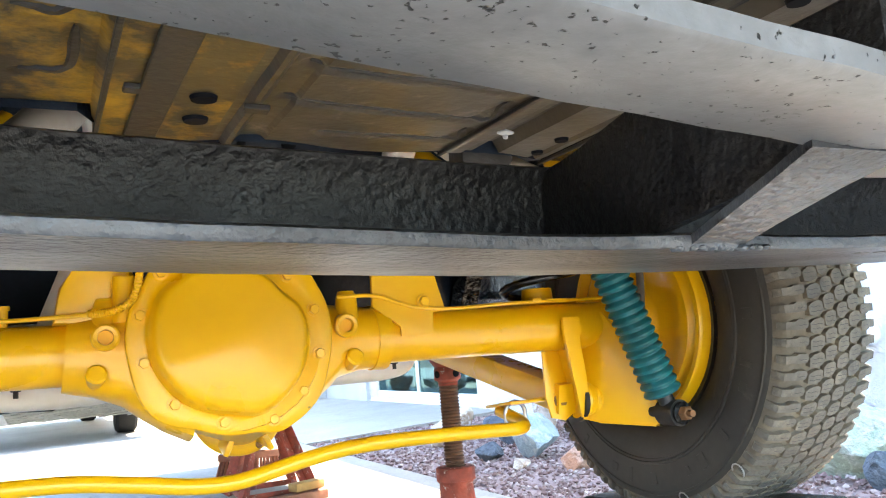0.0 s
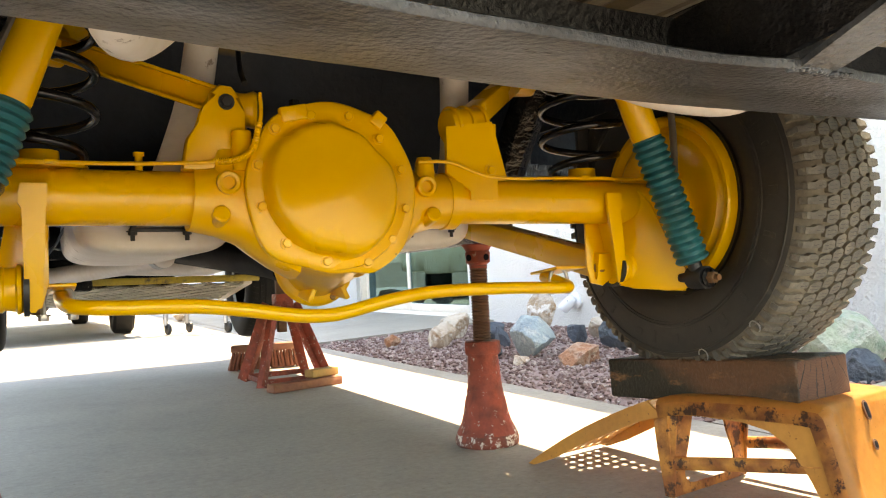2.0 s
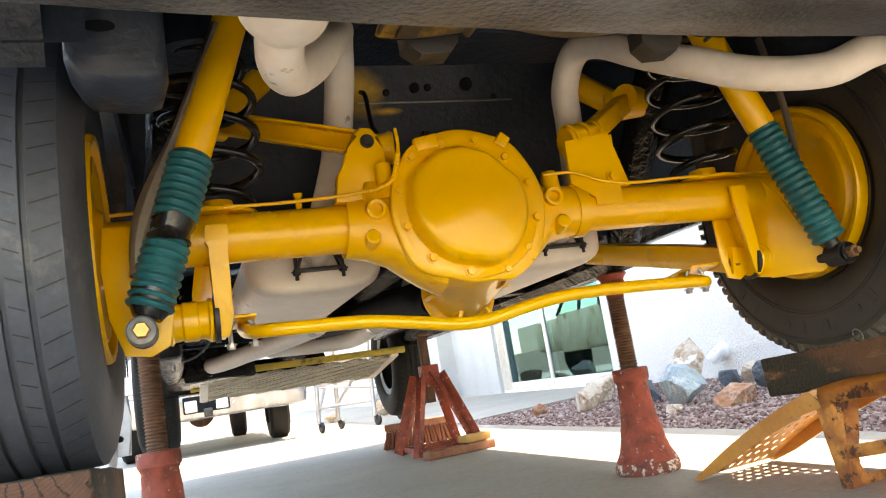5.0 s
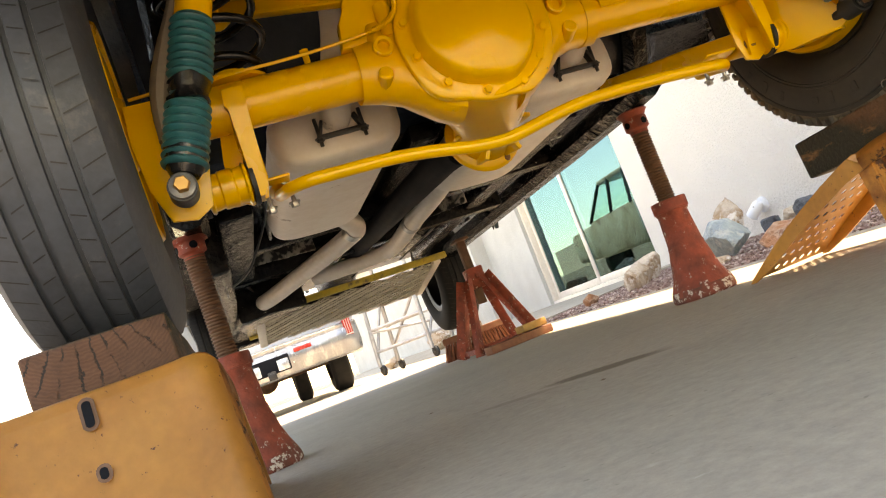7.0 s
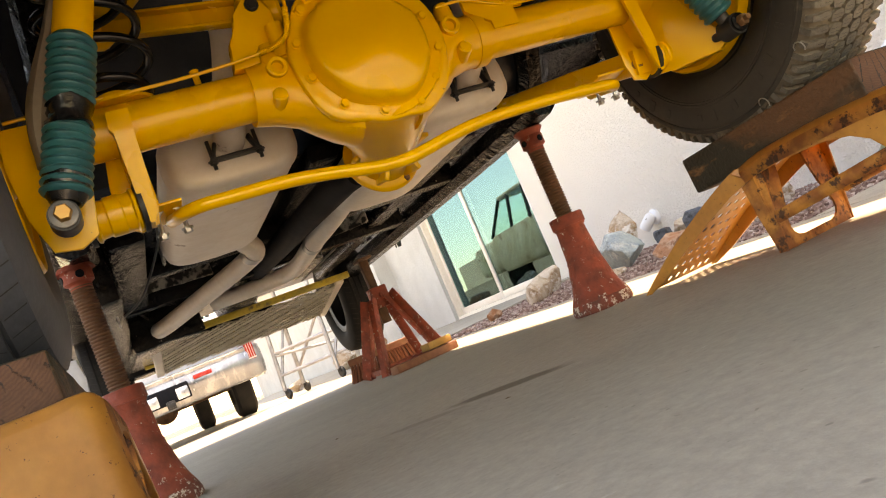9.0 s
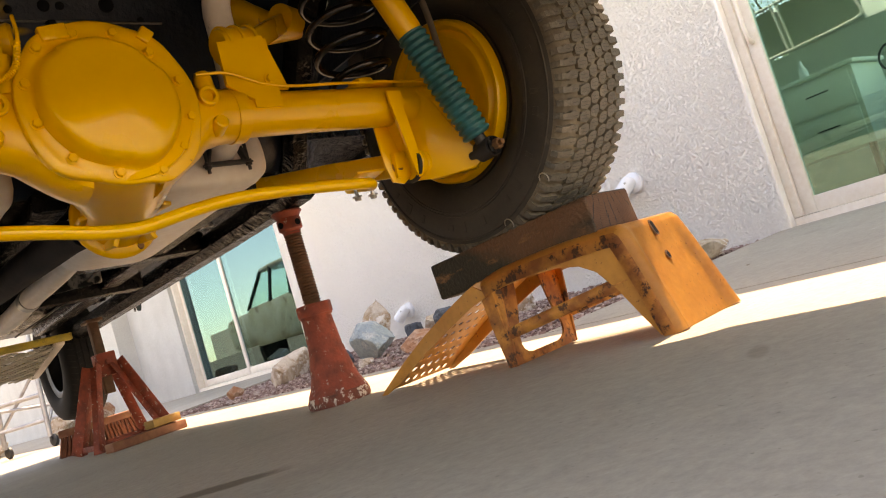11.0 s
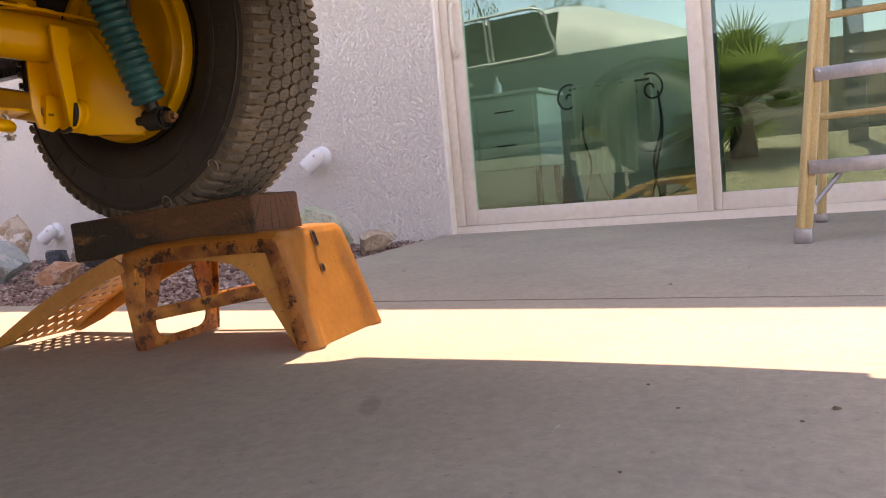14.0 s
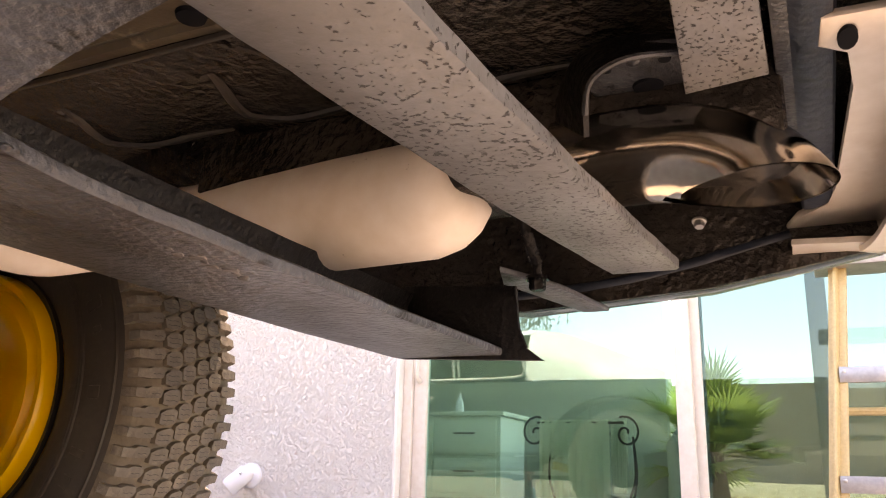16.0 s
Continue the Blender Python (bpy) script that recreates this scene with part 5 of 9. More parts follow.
def tread(bm, c, r0, r1, shapes, count):
    """Blocks round a tyre: each an outline of (across, share of the pitch), with dusty walls and narrow sipes cut across its face."""
    pitch = 2 * math.pi / count
    def at(w, a, r):
        crown = 0.012 * (abs(w) / 0.105) ** 2.4
        return bm.verts.new((c[0] + w, c[1] + (r - crown) * math.cos(a), c[2] + (r - crown) * math.sin(a)))
    for outline, off, sipes in shapes:
        mid = sum(t for _, t in outline) / len(outline)
        wm = sum(w for w, _ in outline) / len(outline)
        for k in range(count):
            a0 = (k + off) * pitch
            lo = [at(wm + (w - wm) * 1.03, a0 + (mid + (t - mid) * 1.04) * pitch, r0) for w, t in outline]
            hi = [at(w, a0 + t * pitch, r1) for w, t in outline]
            bm.faces.new(hi)
            n = len(outline)
            for j in range(n):
                bm.faces.new((lo[j], lo[(j + 1) % n], hi[(j + 1) % n], hi[j])).material_index = 1
            for w0, w1, t in sipes:
                zig = [(w0, t), ((w0 * 2 + w1) / 3, t + 0.03), ((w0 + w1 * 2) / 3, t - 0.03), (w1, t)]
                for (u, p), (v, q) in zip(zig, zig[1:]):
                    bm.faces.new([at(w_, a0 + t_ * pitch, r1 + 0.0006) for w_, t_ in ((u, p), (v, q), (v, q + 0.035), (u, p + 0.035))]).material_index = 2
    return bm


def flatten(bm, z):
    for v in bm.verts:
        if v.co.z < z:
            v.co.z = z + 0.12 * (v.co.z - z)
    return bm


def wheel_right():
    cx, R = 0.820, 0.372
    hub = B()
    lathe(hub, [(0.165, -0.09), (0.196, -0.095), (0.203, -0.10), (0.203, -0.092), (0.19, -0.08), (0.182, 0.06), (0.19, 0.08), (0.203, 0.092), (0.203, 0.1), (0.195, 0.098), (0.14, 0.05), (0, 0.05)], aim((cx, AY, AZ), (1, 0, 0)), 48)
    wh = part("wheel", hub, M["black"], car, "black steel wheel with all-terrain tyre")
    ty = B()
    prof = [(0.200, -0.098), (0.215, -0.112), (0.245, -0.126), (0.285, -0.131), (0.315, -0.127), (0.336, -0.119), (0.345, -0.111), (0.353, -0.103), (0.3605, -0.06), (0.3635, 0), (0.3605, 0.06), (0.353, 0.103), (0.345, 0.111), (0.336, 0.119), (0.315, 0.127), (0.285, 0.131), (0.245, 0.126), (0.215, 0.112), (0.2, 0.098)]
    prof = [(r, w * 0.90) for r, w in prof]
    lathe(ty, prof, aim((cx, AY, AZ), (1, 0, 0)), 96)
    for r, w in ((0.262, 0.1162), (0.268, 0.1168), (0.325, 0.1116)):
        rg = B()
        lathe(rg, [(r - 0.003, -w + 0.001), (r - 0.002, -w - 0.0022), (r + 0.002, -w - 0.0022), (r + 0.003, -w + 0.001)], aim((cx, AY, AZ), (1, 0, 0)), 96)
        part("sidewall_ring", flatten(rg, 0.305), M["tyre_wall"], wh)
    for f in ty.faces:  # dust lies in the grooves between the blocks
        c = f.calc_center_median()
        f.material_index = int(math.hypot(c.y - AY, c.z - AZ) > 0.334)
    part("tyre", flatten(ty, 0.305), [M["tyre_wall"], M["tyre_dust"]], wh, "dusty black off-road tyre")
    for k in range(26):  # worn raised marks round the sidewall
        a = 0.242 * k + 0.06 * math.sin(k * 4.1)
        mk = B()
        mm = Matrix.Translation((cx, AY, AZ)) @ Matrix.Rotation(a, 4, "X")
        box(mk, mm @ Vector((-0.1181, 0.296, 0)), (0.0016, 0.016 + 0.006 * (k % 3), 0.010 + 0.008 * (k % 2)), mm.to_3x3(), 0.0010, 1)
        part("sidewall_mark", mk, M["tyre_wall"], wh)
    tb = B()
    count = 84
    shoulder = [(0.103, 0.02), (0.103, 0.48), (0.086, 0.50), (0.080, 0.62), (0.064, 0.62), (0.0605, 0.40), (0.0635, 0.10), (0.082, 0.02)]
    second = [(0.0580, 0.10), (0.0585, 0.62), (0.050, 0.82), (0.036, 0.93), (0.0295, 0.83), (0.0285, 0.42), (0.033, 0.19), (0.046, 0.03)]
    third = [(0.0265, 0.06), (0.0272, 0.60), (0.021, 0.81), (0.008, 0.91), (0.0017, 0.79), (0.0014, 0.38), (0.006, 0.15), (0.017, -0.01)]
    flip = lambda q: [(-w, 0.9 - t) for w, t in q]
    neg = lambda q: [(-w1, -w0, 0.9 - t) for w0, w1, t in q]
    s2, s3 = [(0.034, 0.055, 0.32), (0.034, 0.055, 0.58)], [(0.006, 0.024, 0.30), (0.006, 0.024, 0.56)]
    ss = [(0.066, 0.080, 0.30)]
    tread(tb, (cx, AY, AZ), 0.361, R - 0.0015, ((shoulder, 0.0, ss), (second, 0.38, s2), (third, 0.85, s3), (flip(third), 0.30, neg(s3)), (flip(second), 0.72, neg(s2)), (flip(shoulder), 0.45, neg(ss))), count)
    pitch = 2 * math.pi / count
    for k in range(count):  # shoulder lugs folding a short way down the sidewall, every second one longer
        for s, off in ((1, 0.25), (-1, 0.45 + 0.65)):
            mm = Matrix.Translation((cx, AY, AZ)) @ Matrix.Rotation((k + off) * pitch, 4, "X")
            half, foot = 0.0061, 0.334 if k % 2 else 0.342
            p = [tb.verts.new(mm @ Vector((s * w, r, t * half))) for w, r in ((0.1029, 0.3592), (0.1066, 0.3520), (0.1092, foot + 0.004), (0.1058, foot), (0.0960, 0.3440)) for t in (-1, 1)]
            for q, mi in (((0, 2, 3, 1), 0), ((2, 4, 5, 3), 0), ((4, 6, 7, 5), 1), ((0, 8, 6, 4, 2), 1), ((1, 3, 5, 7, 9), 1)):
                tb.faces.new([p[j] for j in q]).material_index = mi
    part("tread", flatten(tb, 0.296), [M["tyre"], M["tyre_dust"], M["black"]], wh, "dusty brown zigzag tread blocks", smooth=False)
    for a, r in ((-2.30, 0.350), (-1.86, 0.338)):
        vv = B()
        c = Vector((cx - 0.109, AY + r * math.cos(a), AZ + r * math.sin(a)))
        sweep(vv, [c + Vector((-0.004 - 0.004 * math.sin(t), 0.012 * math.cos(t), 0.012 * math.sin(t))) for t in [k * 0.5 for k in range(9)]], 0.0014, 6)
        part("wire_tag", vv, M["steel"], wh, "bent wire scrap stuck to the tyre")


wheel_right()


def street_wheel(cx, cy, cz, s, R=0.345, flat=None, rubber="tyre_street"):
    hub = B()
    m = aim((cx, cy, cz), (s, 0, 0))
    lathe(hub, [(0.165, -0.08), (0.193, -0.09), (0.2, -0.088), (0.185, -0.07), (0.18, 0.06), (0.19, 0.085), (0.2, 0.09), (0.15, 0.04), (0.05, 0.05), (0, 0.05)], m, 48)
    wh = part("wheel", hub, M["black"], car, "black steel wheel with street tyre")
    ty = B()
    prof = [(0.197, -0.09), (0.215, -0.104), (0.25, -0.112), (0.285, -0.110), (0.318, -0.100), (0.333, -0.089)]
    for g in (-0.048, -0.016, 0.016, 0.048):
        prof += [(0.342, g - 0.0042), (0.336, g - 0.0030), (0.336, g + 0.0030), (0.342, g + 0.0042)]
    prof += [(0.333, 0.089), (0.318, 0.1), (0.285, 0.11), (0.25, 0.112), (0.215, 0.104), (0.197, 0.09)]
    lathe(ty, [(r if r < 0.22 else 0.22 + (r - 0.22) * (R - 0.22) / 0.125, w) for r, w in prof], m, 96)
    if flat:
        flatten(ty, flat)
    part("tyre", ty, M[rubber], wh, "grey-black street tyre")
    sp = B()
    for j in range(64):
        a = 2 * math.pi * j / 64
        for w0, w1, sk in ((-0.088, -0.056, 0.03), (-0.041, -0.023, -0.02), (0.023, 0.041, 0.02), (0.056, 0.088, -0.03)):
            q = []
            for w, aa in ((w0, a), (w1, a + sk), (w1, a + sk + 0.006), (w0, a + 0.006)):
                rr = R - 0.0005 - (0.008 if abs(w) > 0.08 else 0)
                q.append(sp.verts.new((cx + w * s, cy + rr * math.cos(aa), cz + rr * math.sin(aa))))
            sp.faces.new(q)
    if flat:
        flatten(sp, flat + 0.001)
    tagged(part("tread_sipe", sp, M["black"], wh, "narrow black tread sipes", smooth=False), kind="stuff")


street_wheel(-0.812, AY, AZ, -1, 0.362, 0.302)
street_wheel(0.665, 3.62, 0.525, 1, 0.335, None, "tyre_far")
street_wheel(-0.76, 3.62, 0.525, -1, 0.335, None, "tyre_far")


def mufflers():
    for s, x0, x1 in ((-1, -0.462, -0.178), (1, 0.058, 0.345)):
        bm = B()
        w, h, y0, y1 = (x1 - x0) / 2, 0.072, 0.345, 1.14
        cx, cz = (x0 + x1) / 2, 0.640
        sec = []
        for k in range(36):
            a = 2 * math.pi * k / 36
            c, d = math.cos(a), math.sin(a)
            sec.append((math.copysign(abs(c) ** 0.5, c), math.copysign(abs(d) ** 0.62, d)))
        rings = []
        for y, f in ((y0, 0.80), (y0 + 0.006, 0.90), (y0 + 0.02, 0.965), (y0 + 0.05, 0.985), (y0 + 0.053, 1.0), (y0 + 0.06, 1.0), (y0 + 0.063, 0.985), (y1 - 0.05, 0.985), (y1 - 0.02, 0.965), (y1, 0.86)):
            rings.append([bm.verts.new((cx + w * f * u, y, cz + h * (1 if f > 0.97 else f) * v)) for u, v in sec])
        for a, b in zip(rings, rings[1:]):
            for k in range(36):
                bm.faces.new((a[k], a[(k + 1) % 36], b[(k + 1) % 36], b[k]))
        bm.faces.new(rings[0][::-1]), bm.faces.new(rings[-1])
        mf = part("muffler", wobble(bm, 0.002, 9), M["cream"], car, "large cream-painted oval muffler", angle=60)
        hg = B()
        hx = cx
        kx = cx if s < 0 else cx + 0.026
        box(hg, (kx, 0.326, cz - 0.028), (0.105, 0.022, 0.007), None, 0.002)
        for k in (-1, 1):
            box(hg, (kx + 0.040 * k, 0.326, cz - 0.012), (0.007, 0.022, 0.036), Matrix.Rotation(-0.35 * k, 3, "Y"), 0.002)
            rod(hg, (kx + 0.047 * k, 0.322, cz - 0.048), (kx + 0.047 * k, 0.322, cz + 0.012), 0.004, 8)
            bolt(hg, (kx + 0.047 * k, 0.322, cz - 0.030), (0, 0, -1), 0.008, 0.008)
        part("clamp", hg, M["black"], mf, "black saddle clamp")
        # over-axle pipe
        tp = B()
        if s < 0:
            line = [(hx, 0.42, cz + 0.010), (hx, 0.350, cz + 0.010), (hx + 0.004, 0.318, cz + 0.024), (hx + 0.020, 0.308, 0.715), (hx + 0.065, 0.335, 0.85), (hx + 0.085, 0.32, 0.98), (hx + 0.075, 0.23, 1.05), (-0.275, 0.10, 1.02), (-0.315, 0.00, 0.950), (-0.365, -0.10, 0.868), (-0.415, -0.19, 0.812), (-0.440, -0.27, 0.800), (-0.445, -0.36, 0.818), (-0.445, -0.44, 0.822)]
        else:
            line = [(hx + 0.026, 0.42, cz + 0.006), (hx + 0.026, 0.350, cz + 0.006), (hx + 0.034, 0.318, cz + 0.022), (hx + 0.080, 0.318, 0.735), (hx + 0.105, 0.345, 0.90), (hx + 0.105, 0.335, 0.985), (hx + 0.11, 0.27, 1.045), (hx + 0.115, 0.17, 1.02), (0.33, 0.05, 0.945), (0.36, -0.06, 0.875), (0.43, -0.14, 0.818), (0.525, -0.20, 0.797), (0.585, -0.245, 0.812), (0.61, -0.29, 0.812), (0.60, -0.35, 0.806), (0.585, -0.40, 0.806)]
        sweep(tp, smooth_line(line, 6), 0.0315, 22)
        part("tail_pipe", wobble(tp, 0.0015, 12), M["cream"], car, "cream-painted bent tail pipe", angle=60)
    # resonators behind the axle
    for line, rr in (([(-0.445, -0.345, 0.820), (-0.445, -0.352, 0.820), (-0.445, -0.372, 0.821), (-0.445, -0.40, 0.822), (-0.445, -0.86, 0.842), (-0.445, -0.90, 0.844), (-0.445, -0.93, 0.845)], [0.033, 0.046, 0.056, 0.059, 0.059, 0.05, 0.03]),
                     ([(0.600, -0.335, 0.808), (0.595, -0.35, 0.808), (0.588, -0.38, 0.808), (0.582, -0.42, 0.808), (0.562, -0.730, 0.808), (0.56, -0.752, 0.809), (0.559, -0.766, 0.811), (0.558, -0.774, 0.814), (0.557, -0.776, 0.816)], [0.034, 0.046, 0.057, 0.0605, 0.0600, 0.055, 0.046, 0.035, 0.018])):
        rs = B()
        sweep(rs, line, rr, 32)
        part("resonator", wobble(rs, 0.0012, 10), M["cream"], car, "cream-painted round resonator", angle=60)
    stub = B()
    rod(stub, (0.557, -0.770, 0.830), (0.557, -0.875, 0.824), 0.027, 20)
    part("pipe_stub", stub, M["drive"], car, "dark pipe between resonator and tip")
    tip = B()
    path = smooth_line([(0.557, -0.868, 0.819), (0.557, -0.89, 0.820), (0.558, -0.93, 0.823), (0.558, -0.985, 0.818), (0.559, -1.03, 0.795), (0.559, -1.058, 0.755), (0.559, -1.068, 0.71)], 6)
    for r in (0.0450, 0.0425):
        sweep(tip, path, r, 32, cap=False)
    bmesh.ops.bisect_plane(tip, geom=[*tip.verts, *tip.edges, *tip.faces], plane_co=(0.56, -1.04, 0.7795), plane_no=(0.04, 0.03, 1.0), clear_inner=True)
    part("exhaust_tip", tip, M["chrome"], car, "stained chrome turn-down exhaust tip", angle=60)
    # front pipes
    for line in ([(-0.25, 1.13, 0.632), (-0.215, 1.24, 0.615), (-0.165, 1.38, 0.60), (-0.19, 1.52, 0.592), (-0.33, 1.9, 0.575), (-0.47, 2.25, 0.56), (-0.52, 2.45, 0.575)],
                 [(0.125, 1.13, 0.632), (0.105, 1.3, 0.612), (0.085, 1.6, 0.597), (0.075, 1.88, 0.582), (0.05, 2.05, 0.580), (-0.03, 2.17, 0.584), (-0.14, 2.24, 0.59), (-0.24, 2.32, 0.60)]):
        fp = B()
        sweep(fp, smooth_line(line, 6), 0.034, 20)
        part("exhaust_pipe", wobble(fp, 0.0012, 12), M["cream"], car, "cream-painted exhaust pipe", angle=60)
        cl = B()
        a, b = Vector(line[2]), Vector(line[3])
        d = (b - a).normalized()
        sweep(cl, [a + d * 0.01, a + d * 0.05], 0.0362, 20)
        part("band_clamp", cl, M["steel"], car, "steel band clamp")


mufflers()


# ---- car body and frame ----
def frame_members():
    # rear cross member, its bare foot shows from below
    def rise(x):
        return 0.014 * (abs(x) / 0.75) ** 2 + 0.019 * max(0.0, (0.05 - x) / 0.73) ** 1.3
    def beam(section, name, material, label, n=90):
        """A profile (y, z) drawn out along the beam, rising a little towards the ends."""
        bm = B()
        rows = []
        for k in range(n + 1):
            x = -0.75 + 1.505 * k / n
            rows.append([bm.verts.new((x, y, z + rise(x))) for y, z in section(x)])
        m = len(rows[0])
        for p, q in zip(rows, rows[1:]):
            for j in range(m):
                bm.faces.new((p[j], p[(j + 1) % m], q[(j + 1) % m], q[j]))
        bm.faces.new(rows[0]), bm.faces.new(rows[-1][::-1])
        return part(name, rough_up(bm, 0.0006, 22), material, car, label)
    def lip(x):
        return -0.737 - 0.003 * noise.noise(Vector((x * 9, 0, 0))) - (0.012 * math.exp(-((x - 0.06) / 0.07) ** 2))
    beam(lambda x: ((-0.602, 0.680), (-0.610, 0.680), (-0.611, 0.734), (-0.616, 0.744), (-0.619, 0.750), (-0.612, 0.753), (-0.602, 0.752)), "cross_member", M["beam"], "rough black steel cross member")
    beam(lambda x: ((-0.600, 0.671), (-0.602, 0.670), (-0.68, 0.670), (lip(x) + 0.002, 0.6695), (lip(x), 0.672), (lip(x), 0.677), (lip(x) + 0.003, 0.679), (-0.602, 0.6795)), "cross_member_foot", M["beam_bare"], "worn grey foot flange of the cross member")
    wd = B()
    for k in range(26):
        x = 0.06 + 0.011 * k
        if k not in (9, 10, 17):
            box(wd, (x, -0.70 + 0.004 * math.sin(k * 2.1), 0.6725), (0.009, 0.006 + 0.003 * (k % 3), 0.003), Matrix.Rotation(0.5, 3, "Z"), 0.0012, 1)
    tagged(part("weld_bead", rough_up(wd, 0.001, 80), M["weld"], car, "bright lumpy weld bead"), kind="stuff")
    # rear hanger bar, lowest at the link, and the link to it
    def sag(x):
        d = abs(x - 0.05)
        return 0.699 + 0.074 * d + 0.035 * d * d
    lk = B()
    plate(lk, [(-0.90, sag(0.03) + 0.004), (-0.735, 0.680), (-0.612, 0.680), (-0.612, 0.748), (-0.655, 0.752), (-0.72, 0.765), (-0.90, 0.770)], Matrix.Translation((0.030, 0, 0)) @ YZ, 0.007, 0.001)
    part("link_plate", rough_up(lk, 0.001, 30), M["beam"], car, "black steel link plate")
    lf = B()
    edge = [(-0.872, 0.006, 0.076), (-0.83, 0.022, 0.078), (-0.78, 0.034, 0.082), (-0.742, 0.043, 0.087)]
    rows = []
    for y, x0, x1 in edge:
        z = 0.6685 + (0.699 - 0.6685) * min(1, max(0, (-0.735 - y) / 0.13))
        rows.append([lf.verts.new(v) for v in ((x0, y, z), (x1, y, z), (x1, y, z + 0.006), (x0, y, z + 0.006))])
    for p, q in zip(rows, rows[1:]):
        for j in range(4):
            lf.faces.new((p[j], p[(j + 1) % 4], q[(j + 1) % 4], q[j]))
    lf.faces.new(rows[0]), lf.faces.new(rows[-1][::-1])
    part("link_foot", rough_up(lf, 0.001, 40), M["beam_bare"], car, "grey foot flange of the link")
    wl_ = B()
    for k in range(14):
        box(wl_, (0.034 + 0.0055 * k, -0.744 + 0.002 * math.sin(k * 1.9), 0.6700), (0.006, 0.008 + 0.003 * (k % 2), 0.004), Matrix.Rotation(0.3, 3, "Z"), 0.0015, 1)
    tagged(part("weld_bead", rough_up(wl_, 0.0012, 90), M["beam_bare"], car, "grey lumpy weld bead"), kind="stuff")
    hb = B()
    n = 80
    rows = []
    for k in range(n + 1):
        x = -0.74 + 1.49 * k / n
        z, y = sag(x), -0.898 - 0.008 * max(0, x - 0.2) + 0.0015 * noise.noise(Vector((x * 12, 1, 4)))
        rows.append([hb.verts.new(v) for v in ((x, y + 0.034, z), (x, y - 0.034, z), (x, y - 0.037, z + 0.002), (x, y - 0.037, z + 0.012), (x, y - 0.033, z + 0.012), (x, y + 0.036, z + 0.009), (x, y + 0.037, z + 0.002))])
    for p, q in zip(rows, rows[1:]):
        for j in range(7):
            hb.faces.new((p[j], p[(j + 1) % 7], q[(j + 1) % 7], q[j]))
    hb.faces.new(rows[0]), hb.faces.new(rows[-1][::-1])
    part("hanger_bar", rough_up(hb, 0.0008, 30), M["beam_pit"], car, "pitted grey steel hanger bar")
    # end plates
    ep = B()
    plate(ep, [(-0.605, 0.775), (-0.752, 0.765), (-0.755, 0.715), (-0.765, 0.690), (-0.786, 0.676), (-0.74, 0.678), (-0.605, 0.684)], Matrix.Translation((0.757, 0, 0)) @ YZ, 0.007, 0.001)
    sh = B()
    plate(sh, [(0.70, -0.752), (0.74, -0.768), (0.80, -0.795), (0.93, -0.82), (0.93, -0.785), (0.76, -0.735)], Matrix.Translation((0, 0, 0.772)), 0.006, 0.001)
    part("shelf_bracket", rough_up(sh, 0.0015, 18), M["beam_bare"], car, "dark grey shelf bracket over the beam end")
    part("end_bracket", ep, M["beam"], car, "black end bracket")
    nb = B()
    rod(nb, (0.685, -0.778, 0.84), (0.733, -0.785, 0.785), 0.0075, 10)
    rod(nb, (0.735, -0.785, 0.79), (0.735, -0.785, 0.755), 0.005, 10)
    bolt(nb, (0.735, -0.785, 0.768), (0, 0, -1), 0.010, 0.016)
    part("hanger_bolt", nb, M["drive"], car, "dark greasy hanger bolt")
    for s in (-1, 1):
        rail = B()
        slab(rail, 0.575 * s - 0.05, 0.575 * s + 0.05, -1.06, -0.46, 0.80, 0.90, 0.008)
        part("frame_rail", rough_up(rail, 0.002, 20), M["oily"], car, "black undercoated rear frame rail")
        up = B()
        sweep(up, smooth_line([(0.575 * s, -0.50, 0.86), (0.585 * s, -0.30, 0.95), (0.60 * s, -0.10, 1.07), (0.60 * s, 0.08, 1.10), (0.57 * s, 0.3, 1.06), (0.60 * s, 0.55, 0.86), (0.655 * s, 0.78, 0.68), (0.665 * s, 1.0, 0.645), (0.665 * s, 3.3, 0.64)], 5), 0.048, 8)
        part("frame_rail", rough_up(up, 0.002, 20), M["drive"], car, "black arched frame rail")
        if s < 0:
            hr = B()
            sec = [(-0.272, 0.784, 0.056), (-0.262, 0.774, 0.060), (-0.20, 0.768, 0.060), (-0.14, 0.780, 0.056), (-0.06, 0.84, 0.050)]
            rows = []
            for y, z, w in sec:
                rows.append([hr.verts.new((-0.641 + u * w, y, zz)) for u, zz in ((-1.05, 0.95), (-1, z + 0.03), (-0.75, z + 0.004), (-0.3, z), (0.5, z - 0.004), (0.86, z + 0.004), (1, z + 0.03), (1, 0.95))])
            for p, q in zip(rows, rows[1:]):
                for j in range(8):
                    hr.faces.new((p[j], p[(j + 1) % 8], q[(j + 1) % 8], q[j]))
            hr.faces.new(rows[0]), hr.faces.new(rows[-1][::-1])
            horn = part("frame_horn", rough_up(hr, 0.0015, 18), M["undercoat"], car, "black dented frame horn", angle=75)
            hh = B()
            plate(hh, [(-0.658 + 0.019 * math.cos(0.3142 * k), 0.844 + 0.0075 * math.sin(0.3142 * k)) for k in range(20)], Matrix.Translation((0, -0.273, 0)) @ XZ, 0.004)
            part("horn_hole", hh, M["dark"], horn, "dark oval hole in the horn")
            mu = B()
            lathe(mu, [(0, 0), (0.019, 0.002), (0.024, 0.008), (0.022, 0.014), (0.012, 0.022), (0.011, 0.06)], aim((-0.582, -0.61, 0.800), (0.15, -0.1, -1)) @ Matrix.Scale(1.15, 4), 24)
